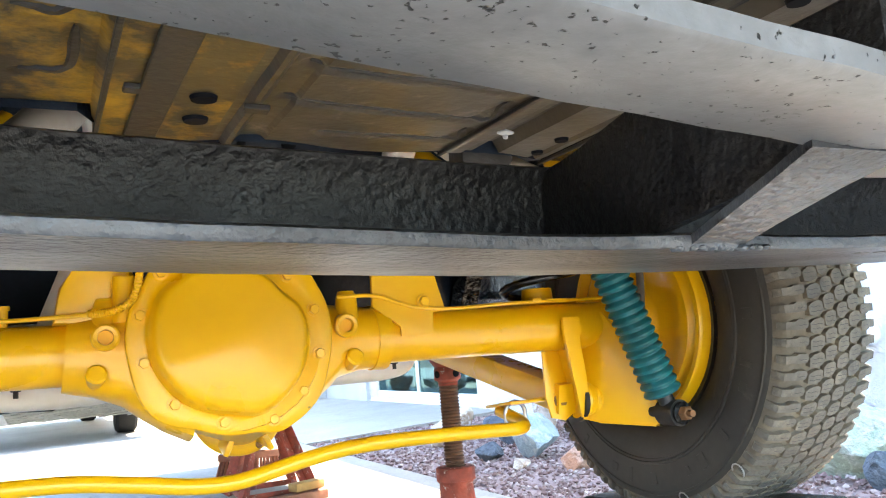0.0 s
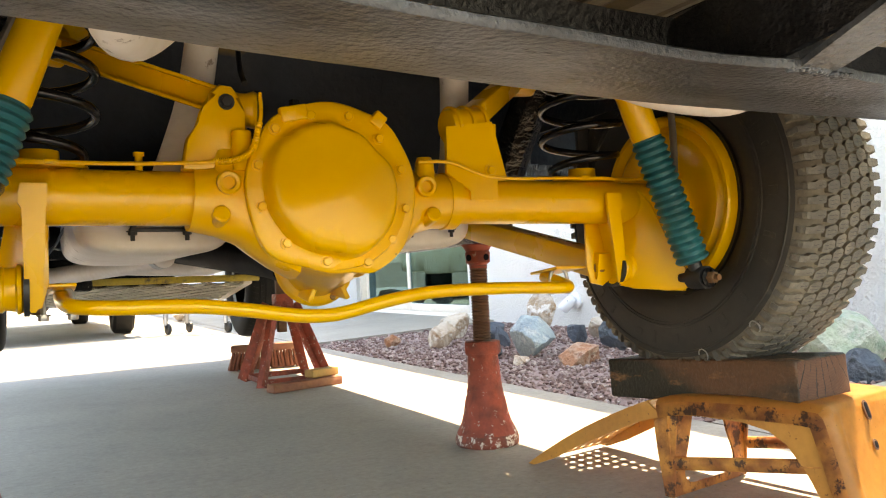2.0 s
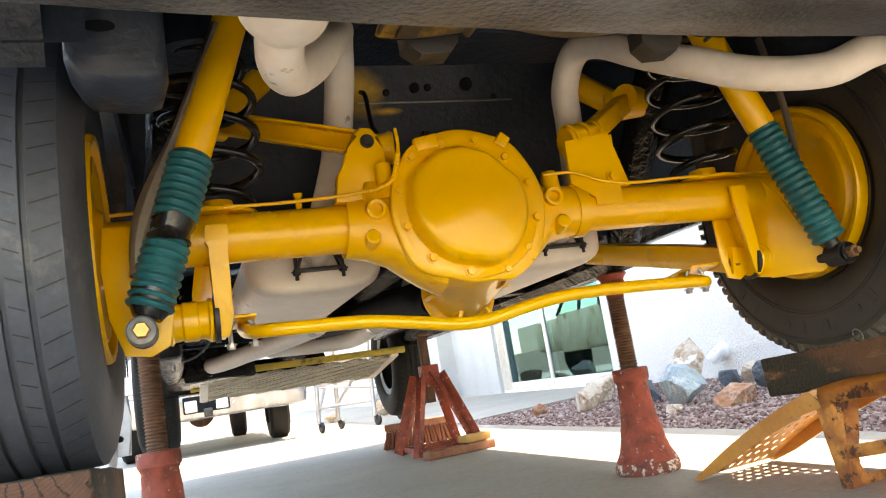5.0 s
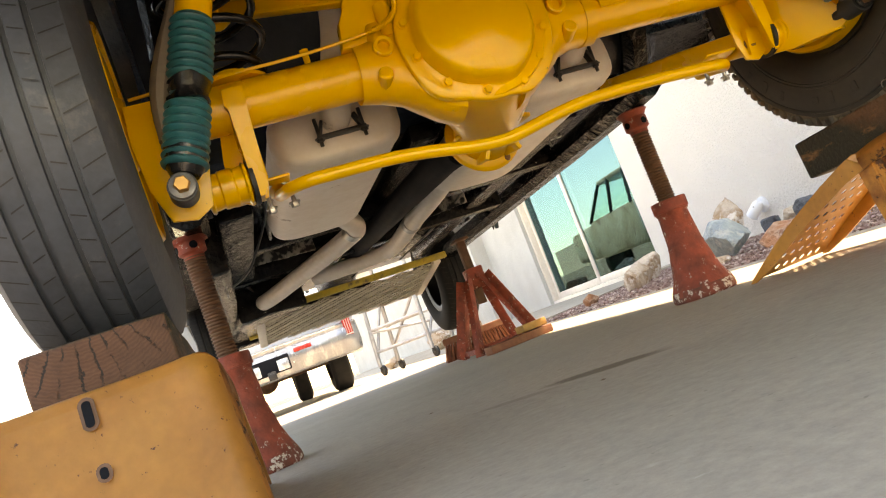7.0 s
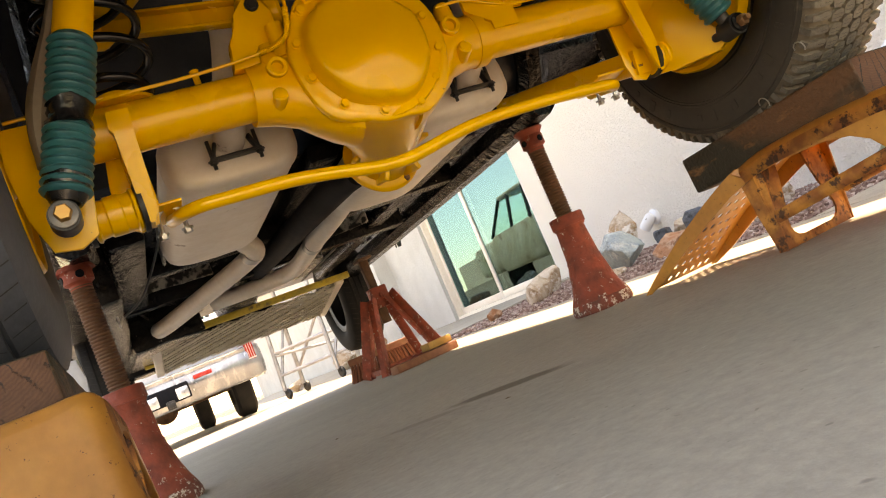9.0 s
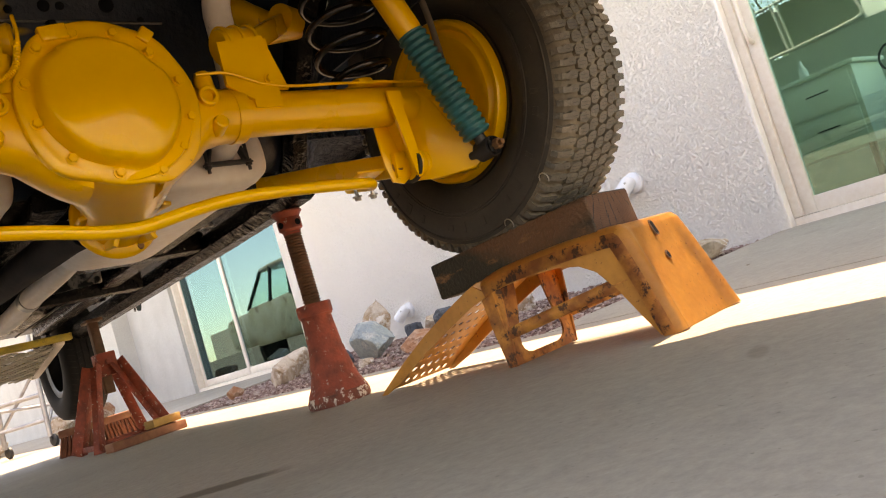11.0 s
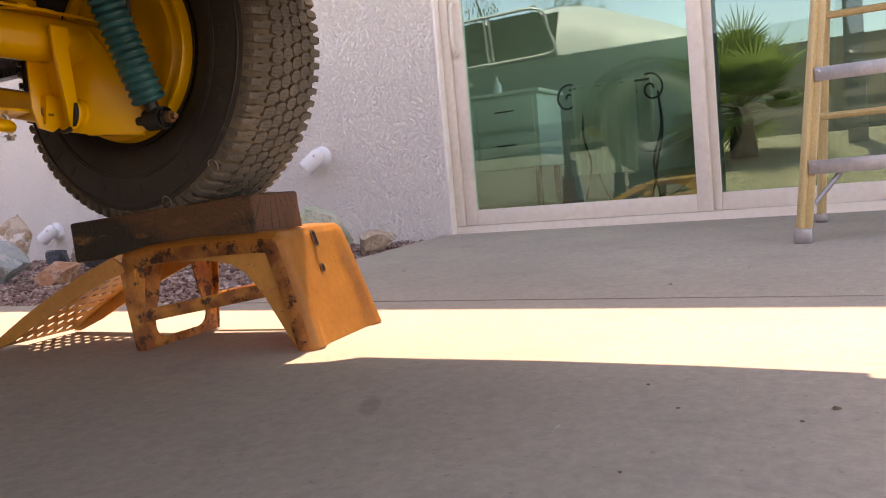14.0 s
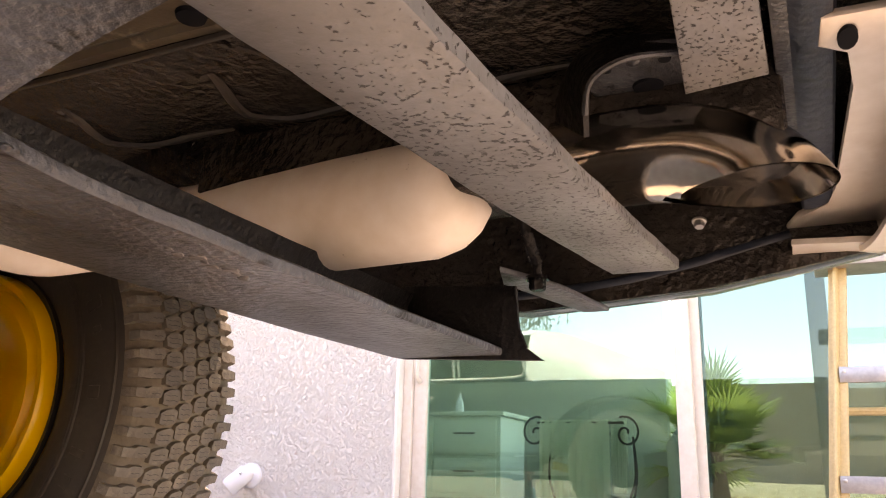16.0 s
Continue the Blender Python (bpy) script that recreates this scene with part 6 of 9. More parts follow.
            part("bump_stop", mu, M["mud_dark"], car, "round grey-brown rubber bump stop", angle=60)
        cm = B()
        box(cm, (0.50 * s, 0.40, 0.965), (0.10, 0.05, 0.07), Matrix.Rotation(-0.5 * s, 3, "Z"), 0.012)
        sweep(cm, smooth_line([(0.50 * s, 0.42, 0.97), (0.44 * s, 0.45, 1.02), (0.38 * s, 0.48, 1.08)], 5), 0.032, 10)
        part("arm_mount", rough_up(cm, 0.002, 20), M["yellow"], car, "yellow oversprayed upper arm mount")
        bs = B()
        lathe(bs, [(0, 0), (0.095, 0), (0.10, 0.02), (0.085, 0.06), (0.06, 0.07), (0, 0.07)], aim((0.515 * s, 0.175, 0.995), (0, 0, 1)), 28)
        part("spring_tower", bs, M["undercoat"], car, "black upper spring cup")


frame_members()


def floor_pan():
    """Ribbed trunk floor, kick-up and cabin floor."""
    bm = B()
    Z = 0.893
    nx, ny = 240, 170
    GROOVES = (((-0.080, -0.526), (0.140, -0.505), (0.150, -0.545)), ((-0.089, -0.412), (0.146, -0.398), (0.156, -0.465)), ((-0.090, -0.314), (0.145, -0.292), (0.158, -0.360)), ((-0.068, -0.592), (0.121, -0.572), (0.135, -0.62)),
               ((-0.02, -0.205), (0.150, -0.205), (0.160, -0.255)), ((-0.07, -0.70), (0.13, -0.69), (0.145, -0.75)), ((-0.07, -0.82), (0.13, -0.81), (0.145, -0.87)), ((-0.070, -0.64), (-0.100, -0.55), (-0.090, -0.48)),
               ((-0.34, -0.459), (-0.298, -0.463), (-0.280, -0.575)), ((-0.34, -0.314), (-0.298, -0.328), (-0.293, -0.43)), ((-0.34, -0.62), (-0.298, -0.63), (-0.285, -0.75)), ((-0.36, -0.78), (-0.30, -0.79), (-0.285, -0.92)),
               ((0.41, -0.36), (0.52, -0.35), (0.53, -0.50)), ((0.41, -0.56), (0.52, -0.55), (0.53, -0.70)), ((0.41, -0.76), (0.52, -0.75), (0.53, -0.90)))
    def groove(x, y):
        """1 in the middle of a pressed groove, 0 away from it."""
        best, q = 1.0, Vector((x, y))
        for line in GROOVES:
            for a, b in zip(line, line[1:]):
                a, b = Vector(a), Vector(b)
                t = max(0.0, min(1.0, (q - a).dot(b - a) / (b - a).length_squared))
                best = min(best, (q - a.lerp(b, t)).length)
        return max(0.0, min(1.0, (0.0105 - best) / 0.006))
    def height(x, y):
        z = Z + 0.004 * groove(x, y)
        for x0, x1, h in ((-0.60, -0.268, 0.010), (-0.130, -0.112, -0.010), (-0.112, -0.075, 0.006), (0.172, 0.205, -0.004), (0.215, 0.258, 0.016), (0.322, 0.334, 0.008), (0.40, 0.6, 0.012)):
            if x0 < x < x1:
                z += h * min(1, min(x - x0, x1 - x) / 0.006)
        return z
    def front(x):
        return -0.145 + (0.016 * math.sin(x * 21) if x > -0.27 else -0.085)
    grid = []
    for i in range(nx + 1):
        x = -0.60 + 1.20 * i / nx
        grid.append([bm.verts.new((x, y, height(x, y))) for y in [-1.06 + (front(x) + 1.06) * j / ny for j in range(ny + 1)]])
    for a, b in zip(grid, grid[1:]):
        for j in range(ny):
            bm.faces.new((a[j], a[j + 1], b[j + 1], b[j]))
    rough_up(bm, 0.0012, 12)
    bm.faces.ensure_lookup_table()
    for f in bm.faces:
        x = f.calc_center_median().x
        # index 3 darkens the floor of the long recess
        f.material_index = 3 if 0.222 < x < 0.251 else 1 if -0.14 < x < 0.345 else 2 if x > 0.345 or x < -0.50 else 0
    pan = part("trunk_floor", bm, [M["pan"], M["pan_plain"], M["oily"], M["pan_dark"]], car, "ribbed brown trunk floor with yellow overspray", angle=25)
    # dark ribbons that draw the shade inside the pressed grooves
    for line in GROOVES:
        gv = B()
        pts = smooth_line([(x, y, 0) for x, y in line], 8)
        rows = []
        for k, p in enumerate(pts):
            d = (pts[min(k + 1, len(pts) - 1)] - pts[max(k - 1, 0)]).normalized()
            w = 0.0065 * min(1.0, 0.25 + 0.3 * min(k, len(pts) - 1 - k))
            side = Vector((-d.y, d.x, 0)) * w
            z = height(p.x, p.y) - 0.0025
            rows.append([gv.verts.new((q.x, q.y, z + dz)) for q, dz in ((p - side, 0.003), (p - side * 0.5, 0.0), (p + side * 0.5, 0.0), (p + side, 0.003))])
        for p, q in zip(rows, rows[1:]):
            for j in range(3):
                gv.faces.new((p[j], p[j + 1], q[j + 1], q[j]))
        part("groove_shade", gv, M["pan_dark"], pan, "dark strip that shades a pressed groove")
    # dark channels and seams, thin strips proud of the pan
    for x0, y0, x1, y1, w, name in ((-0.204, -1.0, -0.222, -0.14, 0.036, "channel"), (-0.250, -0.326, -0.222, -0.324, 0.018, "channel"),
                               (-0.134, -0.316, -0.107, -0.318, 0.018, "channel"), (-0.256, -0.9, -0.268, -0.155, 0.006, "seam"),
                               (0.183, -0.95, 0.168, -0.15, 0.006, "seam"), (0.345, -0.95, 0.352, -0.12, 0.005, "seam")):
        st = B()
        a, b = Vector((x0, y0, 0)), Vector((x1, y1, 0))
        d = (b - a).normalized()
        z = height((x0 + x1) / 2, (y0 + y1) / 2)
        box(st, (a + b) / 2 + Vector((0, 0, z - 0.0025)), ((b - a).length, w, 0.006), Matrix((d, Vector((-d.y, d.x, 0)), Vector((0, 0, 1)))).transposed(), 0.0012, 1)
        part(name, rough_up(st, 0.0012, 30), M["pan_dark"], pan, "dark grey " + name)
    for x, y, r in ((-0.172, -0.307, 0.013), (-0.169, -0.232, 0.013), (0.310, -0.242, 0.009), (0.314, -0.174, 0.008), (0.316, -0.631, 0.012), (-0.172, -0.66, 0.012), (0.26, -0.675, 0.010)):
        h = B()
        lathe(h, [(0, 0.004), (r, 0.004), (r * 1.1, 0.0)], aim((x, y, height(x, y)), (0, 0, -1)), 16)
        part("drain_hole", h, M["dark"], pan)
    wc = B()
    box(wc, (0.207, -0.268, 0.888), (0.020, 0.016, 0.004), Matrix.Rotation(0.5, 3, "Z"), 0.002)
    box(wc, (0.210, -0.262, 0.885), (0.007, 0.006, 0.007), Matrix.Rotation(0.5, 3, "Z"), 0.002)
    part("clip", wc, M["white_paint"], pan, "small white plastic clip")
    for x, y, w in ((-0.17, -0.10, 0.09), (0.262, -0.10, 0.085)):
        q = B()
        plate(q, [(-w / 2, 0.06), (-w / 2, 0.02), (-w * 0.25, 0.0), (w * 0.3, 0.004), (w / 2, 0.025), (w / 2, 0.06)], Matrix.Translation((x, y, 0.868)) @ XZ, 0.05, 0.004)
        part("floor_outrigger", rough_up(q, 0.002, 22), M["pan_dark"], car, "dark brown pressed floor outrigger")
    # arch over the axle, kick panel and cabin floor
    kp = B()
    prof = [(0.56, 1.15), (0.62, 1.02), (0.66, 0.86), (0.72, 0.74), (0.78, 0.715), (0.80, 0.708)]
    xs = [-0.672 + 1.344 * k / 28 for k in range(29)]
    def arch(x):
        y = front(max(-0.60, min(0.60, x))) + 0.004
        return [(y, 0.893), (y + 0.012, 1.0), (y + 0.045, 1.10), (y * 0.3 + 0.02, 1.16), (0.10, 1.18), (0.40, 1.18)] + prof
    rows = [[kp.verts.new((x, y, z + 0.006 * noise.noise(Vector((x * 6, y * 6, 3))))) for y, z in arch(x)] for x in xs]
    for a, b in zip(rows, rows[1:]):
        for j in range(len(rows[0]) - 1):
            kp.faces.new((a[j], a[j + 1], b[j + 1], b[j]))
    part("underbody", kp, M["oversprayed"], car, "black undercoated panel above the axle with yellow overspray")
    for x, y, z, r in ((0.02, 0.580, 1.095, 0.012), (0.055, 0.580, 1.095, 0.009), (0.16, 0.577, 1.10, 0.016), (-0.055, 0.583, 1.085, 0.008), (0.24, 0.592, 1.070, 0.007)):
        h = B()
        lathe(h, [(0, 0.001), (r, 0.001), (r * 1.15, -0.004)], aim((x, y, z), (0, -0.9, -0.42)), 14)
        part("panel_hole", h, M["dark"], car)
    cf = B()
    nx, ny = 96, 170
    def low(x, y):
        z = 0.704
        tunnel = max(0.0, 1 - abs(x + 0.05) / 0.15)
        z += 0.075 * min(1.0, tunnel * 2.2)
        for cx in (-0.46, -0.33, 0.16, 0.28, 0.40):
            if math.sin(y * 5.2 + cx * 9) > -0.75:
                z -= 0.013 * max(0.0, 1 - abs(x - cx) / 0.022)
        for cy in (1.02, 1.26, 1.80, 2.30, 2.62):
            z -= 0.016 * max(0.0, 1 - abs(y - cy - 0.03 * math.sin(x * 7)) / 0.028)
        return z + 0.008 * noise.noise(Vector((x * 9, y * 7, 3))) + 0.004 * noise.noise(Vector((x * 31, y * 27, 8)))
    grid = [[cf.verts.new((-0.62 + 1.24 * i / nx, 0.79 + 2.56 * j / ny, low(-0.62 + 1.24 * i / nx, 0.79 + 2.56 * j / ny))) for j in range(ny + 1)] for i in range(nx + 1)]
    for a, b in zip(grid, grid[1:]):
        for j in range(ny):
            cf.faces.new((a[j], a[j + 1], b[j + 1], b[j]))
    part("cabin_floor", cf, M["sealer"], car, "ribbed floor under wet black sealer")
    sp = B()
    for x0, x1, y, z, h in ((-0.13, 0.29, 0.580, 1.062, 0.004),):
        box(sp, ((x0 + x1) / 2, y + 0.012, z), (x1 - x0, 0.006, h), None, 0.001)
    part("seam", sp, M["steel"], car, "bright pinch seam")
    hz = B()
    sweep(hz, smooth_line([(-0.123, 0.575, 1.085), (-0.122, 0.54, 1.06), (-0.128, 0.49, 0.965), (-0.15, 0.36, 0.90)], 5), 0.006, 8)
    part("brake_hose", hz, M["black"], car, "black rubber brake hose")
    # tunnels, braces and lumps under the cabin
    for x0, x1, y0, y1, z0, z1 in ((-0.64, 0.64, 1.45, 1.53, 0.63, 0.70), (-0.60, -0.50, 0.9, 3.2, 0.63, 0.70), (-0.06, 0.02, 0.75, 2.3, 0.66, 0.71), (0.42, 0.50, 0.9, 3.2, 0.64, 0.70), (-0.60, 0.60, 2.02, 2.10, 0.62, 0.70)):
        b_ = B()
        slab(b_, x0, x1, y0, y1, z0, z1, 0.012)
        part("floor_brace", rough_up(b_, 0.004, 10), M["drive"], car, "oily black floor brace")
    for x0, y0, x1, y1 in ((0.219, 1.962, 0.396, 1.866), (0.179, 2.424, 0.310, 2.429), (0.459, 2.591, 0.558, 2.401), (-0.350, 1.555, -0.216, 1.562), (-0.599, 1.807, -0.253, 1.888), (-0.524, 2.185, -0.316, 2.384), (-0.45, 1.02, -0.44, 1.42), (0.22, 1.22, 0.55, 1.16)):
        fb = B()
        a, b = Vector((x0, y0, 0.674)), Vector((x1, y1, 0.674))
        d = (b - a).normalized()
        box(fb, (a + b) / 2, ((b - a).length, 0.010, 0.050), Matrix((d, Vector((-d.y, d.x, 0)), Vector((0, 0, 1)))).transposed(), 0.003, 1)
        bmesh.ops.subdivide_edges(fb, edges=[e for e in fb.edges if e.calc_length() > 0.06], cuts=5, use_grid_fill=True)
        part("floor_flange", rough_up(fb, 0.004, 18), M["worn_edge"], car, "worn grey-edged floor flange")
    # left rail drop, steering links and lines towards the front
    for c, sz, rot, mat, nm, lab in (((-0.645, 2.1, 0.60), (0.09, 2.2, 0.15), 0.0, "drive", "side_rail", "dirty black side rail"), ((-0.50, 2.75, 0.58), (0.30, 0.9, 0.16), 0.1, "drive", "front_crossmember", "oily black front cross member"),
                                     ((-0.30, 3.3, 0.55), (0.9, 0.16, 0.14), 0.0, "drive", "front_crossmember", "oily black front cross member")):
        q = B()
        box(q, c, sz, Matrix.Rotation(rot, 3, "Z"), 0.02)
        bmesh.ops.subdivide_edges(q, edges=[e for e in q.edges if e.calc_length() > 0.1], cuts=5, use_grid_fill=True)
        part(nm, rough_up(q, 0.012, 7), M[mat], car, lab)
    dp_ = B()
    plate(dp_, [(1.12, 0.66), (1.52, 0.655), (1.55, 0.56), (1.42, 0.505), (1.16, 0.53)], Matrix.Translation((-0.625, 0, 0)) @ YZ, 0.006, 0.001)
    part("splash_panel", rough_up(dp_, 0.003, 14), M["mud"], car, "grey mud-streaked splash panel")
    for line, r in (([(-0.40, 0.62, 0.70), (-0.455, 0.85, 0.655), (-0.475, 1.0, 0.62), (-0.54, 1.2, 0.545), (-0.60, 1.4, 0.535), (-0.62, 1.7, 0.58)], 0.0035), ([(-0.52, 0.8, 0.69), (-0.50, 1.3, 0.66), (-0.56, 1.9, 0.64), (-0.5, 2.4, 0.62)], 0.005), ([(0.32, 0.9, 0.69), (0.34, 1.6, 0.672), (0.36, 2.3, 0.66), (0.30, 3.0, 0.64)], 0.005)):
        q = B()
        sweep(q, smooth_line(line, 6), r, 8)
        part("line", q, M["black"], car, "thin black underbody line")
    for s in (-1, 1):
        kb = B()
        plate(kb, [(-0.735, 0.66), (-0.690, 0.64), (-0.676, 0.80), (-0.664, 1.06), (-0.735, 1.08)] if s < 0 else [(0.735, 0.66), (0.69, 0.64), (0.676, 0.80), (0.664, 1.06), (0.735, 1.08)], Matrix.Translation((0, 0.40, 0)) @ XZ, 0.012, 0.003)
        part("frame_gusset", rough_up(kb, 0.004, 16), M["mud_dark"], car, "mud-caked grey frame gusset")
    ds = B()
    sweep(ds, [(-0.05, 0.46, 0.535), (-0.05, 0.52, 0.54), (-0.05, 0.60, 0.56), (-0.05, 2.2, 0.65)], [0.03, 0.028, 0.04, 0.04], 18)
    part("drive_shaft", ds, M["dark"], car, "oily black drive shaft")
    tr = B()
    sweep(tr, [(-0.05, 2.2, 0.66), (-0.05, 2.3, 0.665), (-0.05, 2.7, 0.67), (-0.05, 3.2, 0.67)], [0.05, 0.08, 0.09, 0.11], 16)
    part("transmission", rough_up(tr, 0.012, 9), M["drive"], car, "dark cast transmission case")
    # yellow tray with mesh
    for y, z in ((2.46, 0.535), (3.05, 0.50)):
        yb = B()
        box(yb, (-0.09, y, z), (0.98, 0.035, 0.03), None, 0.004)
        part("tray_bar", yb, M["yellow_dull"], car, "worn yellow tray bar")
    ms = B()
    X0, X1, Y0, Y1, step = -0.50, 0.33, 2.49, 3.03, 0.026
    for way in (1, -1):
        for k in range(-50, 86):
            c0 = X0 + k * step  # each strand runs aslant, cut off at the tray's edges
            a, b = Vector((c0, Y0)), Vector((c0 + way * 1.1 * (Y1 - Y0), Y1))
            lo, hi = 0.0, 1.0
            for lim, sg in ((X0, 1), (X1, -1)):
                da, db = sg * (a.x - lim), sg * (b.x - lim)
                if da < 0 and db < 0:
                    lo, hi = 1.0, 0.0
                elif da < 0:
                    lo = max(lo, da / (da - db))
                elif db < 0:
                    hi = min(hi, da / (da - db))
            if hi - lo < 0.04:
                continue
            p, q = a.lerp(b, lo), a.lerp(b, hi)
            d = (q - p).normalized()
            sag = 0.005 * math.sin(k * 1.3)
            box(ms, ((p.x + q.x) / 2, (p.y + q.y) / 2, 0.500 + sag + 0.002 * way), ((q - p).length, 0.0085, 0.005), Matrix.Rotation(math.atan2(d.y, d.x), 3, "Z") @ Matrix.Rotation(0.6 * way, 3, "X"))
    def hang(bm):
        """The tray slopes down towards its front edge."""
        for v in bm.verts:
            v.co.z += 0.012 - 0.072 * (v.co.y - 2.49) / 0.54
        return bm
    tagged(part("mesh", hang(ms), M["mesh"], car, "grey expanded metal mesh", smooth=False), kind="stuff")
    for x in (-0.52, 0.35):
        mr = B()
        box(mr, (x, 2.76, 0.502), (0.040, 0.60, 0.022), None, 0.006)
        part("mesh_rim", hang(mr), M["cream"], car, "pale folded mesh edge")


floor_pan()


def body_shell():
    for s in (-1, 1):
        X = 0.955 * s
        bm = B()
        arch = [(AY + 0.47 * math.cos(a), 0.80 + 0.30 * math.sin(a)) for a in [math.pi * k / 16 for k in range(17)]]
        arch2 = [(3.62 + 0.44 * math.cos(a), 0.66 + 0.42 * math.sin(a)) for a in [math.pi * k / 16 for k in range(17)]]
        out = [(-1.15, 0.825), (-0.95, 0.79), (-0.70, 0.774), (-0.45, 0.80), (-0.335, 0.812)] + arch[::-1] + [(0.64, 0.72), (3.16, 0.72)] + arch2[::-1] + [(4.08, 0.74), (4.30, 0.80), (4.32, 1.0), (4.2, 1.10), (2.6, 1.19), (0.2, 1.20), (-0.9, 1.17), (-1.10, 1.10), (-1.13, 0.95)]
        plate(bm, out, Matrix.Translation((X, 0, 0)) @ YZ, 0.03, 0.006)
        part("side_panel", bm, M["car"], car, "glossy teal-grey body side")
        inn = B()
        plate(inn, out, Matrix.Translation((X - 0.022 * s, 0, 0)) @ YZ, 0.008)
        part("inner_panel", inn, M["oily"], car, "black undercoated inside of the body side")
        wh = B()
        pr = [(AY + 0.46 * math.cos(a), 0.80 + 0.29 * math.sin(a)) for a in [math.pi * k / 12 for k in range(13)]]
        rows = [[wh.verts.new((x * s, y, z)) for y, z in pr] for x in (0.67, 0.93)]
        for j in range(12):
            wh.faces.new((rows[0][j], rows[0][j + 1], rows[1][j + 1], rows[1][j]))
        plate(wh, pr[1:-1], Matrix.Translation((0.668 * s, 0, 0)) @ YZ, 0.008)
        rw = [[wh.verts.new((x * s, y, z)) for y, z in ((-0.60, 0.93), (-0.42, 0.90), (-0.335, 0.86), (-0.318, 0.80), (-0.315, 0.772))] for x in (0.64 if s > 0 else 0.715, 0.94)]
        for j in range(4):
            wh.faces.new((rw[0][j], rw[0][j + 1], rw[1][j + 1], rw[1][j]))
        part("wheel_house", wh, M["undercoat"], car, "black undercoated wheel house")
        # window glass, trim and handle
        for y0, y1, slope in ((0.80, 1.30, 0.10), (1.34, 2.35, -0.25)):
            w = B()
            plate(w, [(y0, 1.235), (y1, 1.235), (y1 - max(0, -slope), 1.555), (y0 + max(0, slope), 1.555), (y0 + 0.02, 1.34)], Matrix.Translation((X - 0.03 * s, 0, 0)) @ YZ, 0.008)
            part("side_window", w, M["car_glass"], car, "dark reflecting side window")
        tm = B()
        sweep(tm, smooth_line([(X + 0.012 * s, 1.28, 1.222), (X + 0.012 * s, 1.04, 1.224), (X + 0.012 * s, 0.85, 1.232), (X + 0.012 * s, 0.79, 1.25), (X + 0.012 * s, 0.785, 1.30), (X + 0.008 * s, 0.82, 1.40), (X + 0.005 * s, 0.895, 1.565), (X + 0.005 * s, 1.28, 1.575), (X + 0.005 * s, 2.1, 1.565)], 5), 0.011, 8)
        sweep(tm, [(X + 0.012 * s, 1.28, 1.222), (X + 0.012 * s, 2.35, 1.222)], 0.011, 8)
        for yy in (1.30, 1.34):
            sweep(tm, [(X, yy - 0.02, 1.23), (X, yy, 1.56)], 0.010, 8)
        part("window_trim", tm, M["bumper"], car, "bright chrome window trim")
        hd = B()
        box(hd, (X + 0.025 * s, 1.53, 1.09), (0.025, 0.13, 0.035), None, 0.008)
        part("door_handle", hd, M["bumper"], car, "chrome door handle")
    # roof, decks and ends
    rf = B()
    sec = [(-0.93, 1.21), (-0.90, 1.36), (-0.80, 1.55), (-0.70, 1.60), (-0.35, 1.635), (0, 1.64), (0.35, 1.635), (0.70, 1.60), (0.80, 1.55), (0.90, 1.36), (0.93, 1.21)]
    rings = []
    for y, f in ((-0.28, 0.0), (0.10, 0.45), (0.40, 0.74), (0.62, 0.94), (0.79, 1.0)):
        rings.append([rf.verts.new((x, y, 1.20 + (z - 1.20) * f)) for x, z in sec])
    for a, b in zip(rings, rings[1:]):
        for j in range(len(sec) - 1):
            rf.faces.new((a[j], a[j + 1], b[j + 1], b[j]))
    top = sec[2:9]
    last = None
    for y, f in ((0.79, 1.0), (1.8, 1.0), (2.2, 0.97)):
        row = [rf.verts.new((x, y, 1.20 + (z - 1.20) * f)) for x, z in top]
        if last:
            for j in range(len(top) - 1):
                rf.faces.new((last[j], last[j + 1], row[j + 1], row[j]))
        last = row
    part("roof", rf, M["roof"], car, "white vinyl-covered roof and pillar", angle=60)
    ws = B()
    rows = [[ws.verts.new((x * g, y, 1.20 + (z - 1.20) * f)) for x, z in top] for y, f, g in ((2.21, 0.955, 1.0), (2.55, 0.55, 1.05), (2.90, 0.0, 1.10))]
    for p, q in zip(rows, rows[1:]):
        for j in range(len(top) - 1):
            ws.faces.new((p[j], p[j + 1], q[j + 1], q[j]))
    bmesh.ops.solidify(ws, geom=ws.faces[:], thickness=0.006)
    part("windshield", ws, M["car_glass"], car, "dark sloping windshield glass")
    for s in (-1, 1):
        po = B()
        sweep(po, [(0.80 * s, 2.20, 1.54), (0.86 * s, 2.55, 1.39), (0.90 * s, 2.90, 1.20)], 0.018, 8)
        part("windshield_pillar", po, M["bumper"], car, "bright windshield pillar trim")
    dk = B()
    slab(dk, -0.95, 0.95, -1.12, -0.1, 1.17, 1.20, 0.01)
    part("trunk_lid", dk, M["car"], car)
    hd = B()
    slab(hd, -0.95, 0.95, 2.75, 4.3, 1.10, 1.16, 0.01)
    part("hood", hd, M["car"], car)
    re = B()
    slab(re, -0.95, 0.95, -1.10, -1.065, 0.86, 1.18, 0.01)
    part("tail_panel", re, M["undercoat"], car, "black tail panel")
    fl = B()
    slab(fl, -0.94, 0.94, 3.2, 4.25, 0.78, 0.82, 0.01)
    part("front_apron", fl, M["undercoat"], car, "black front apron")
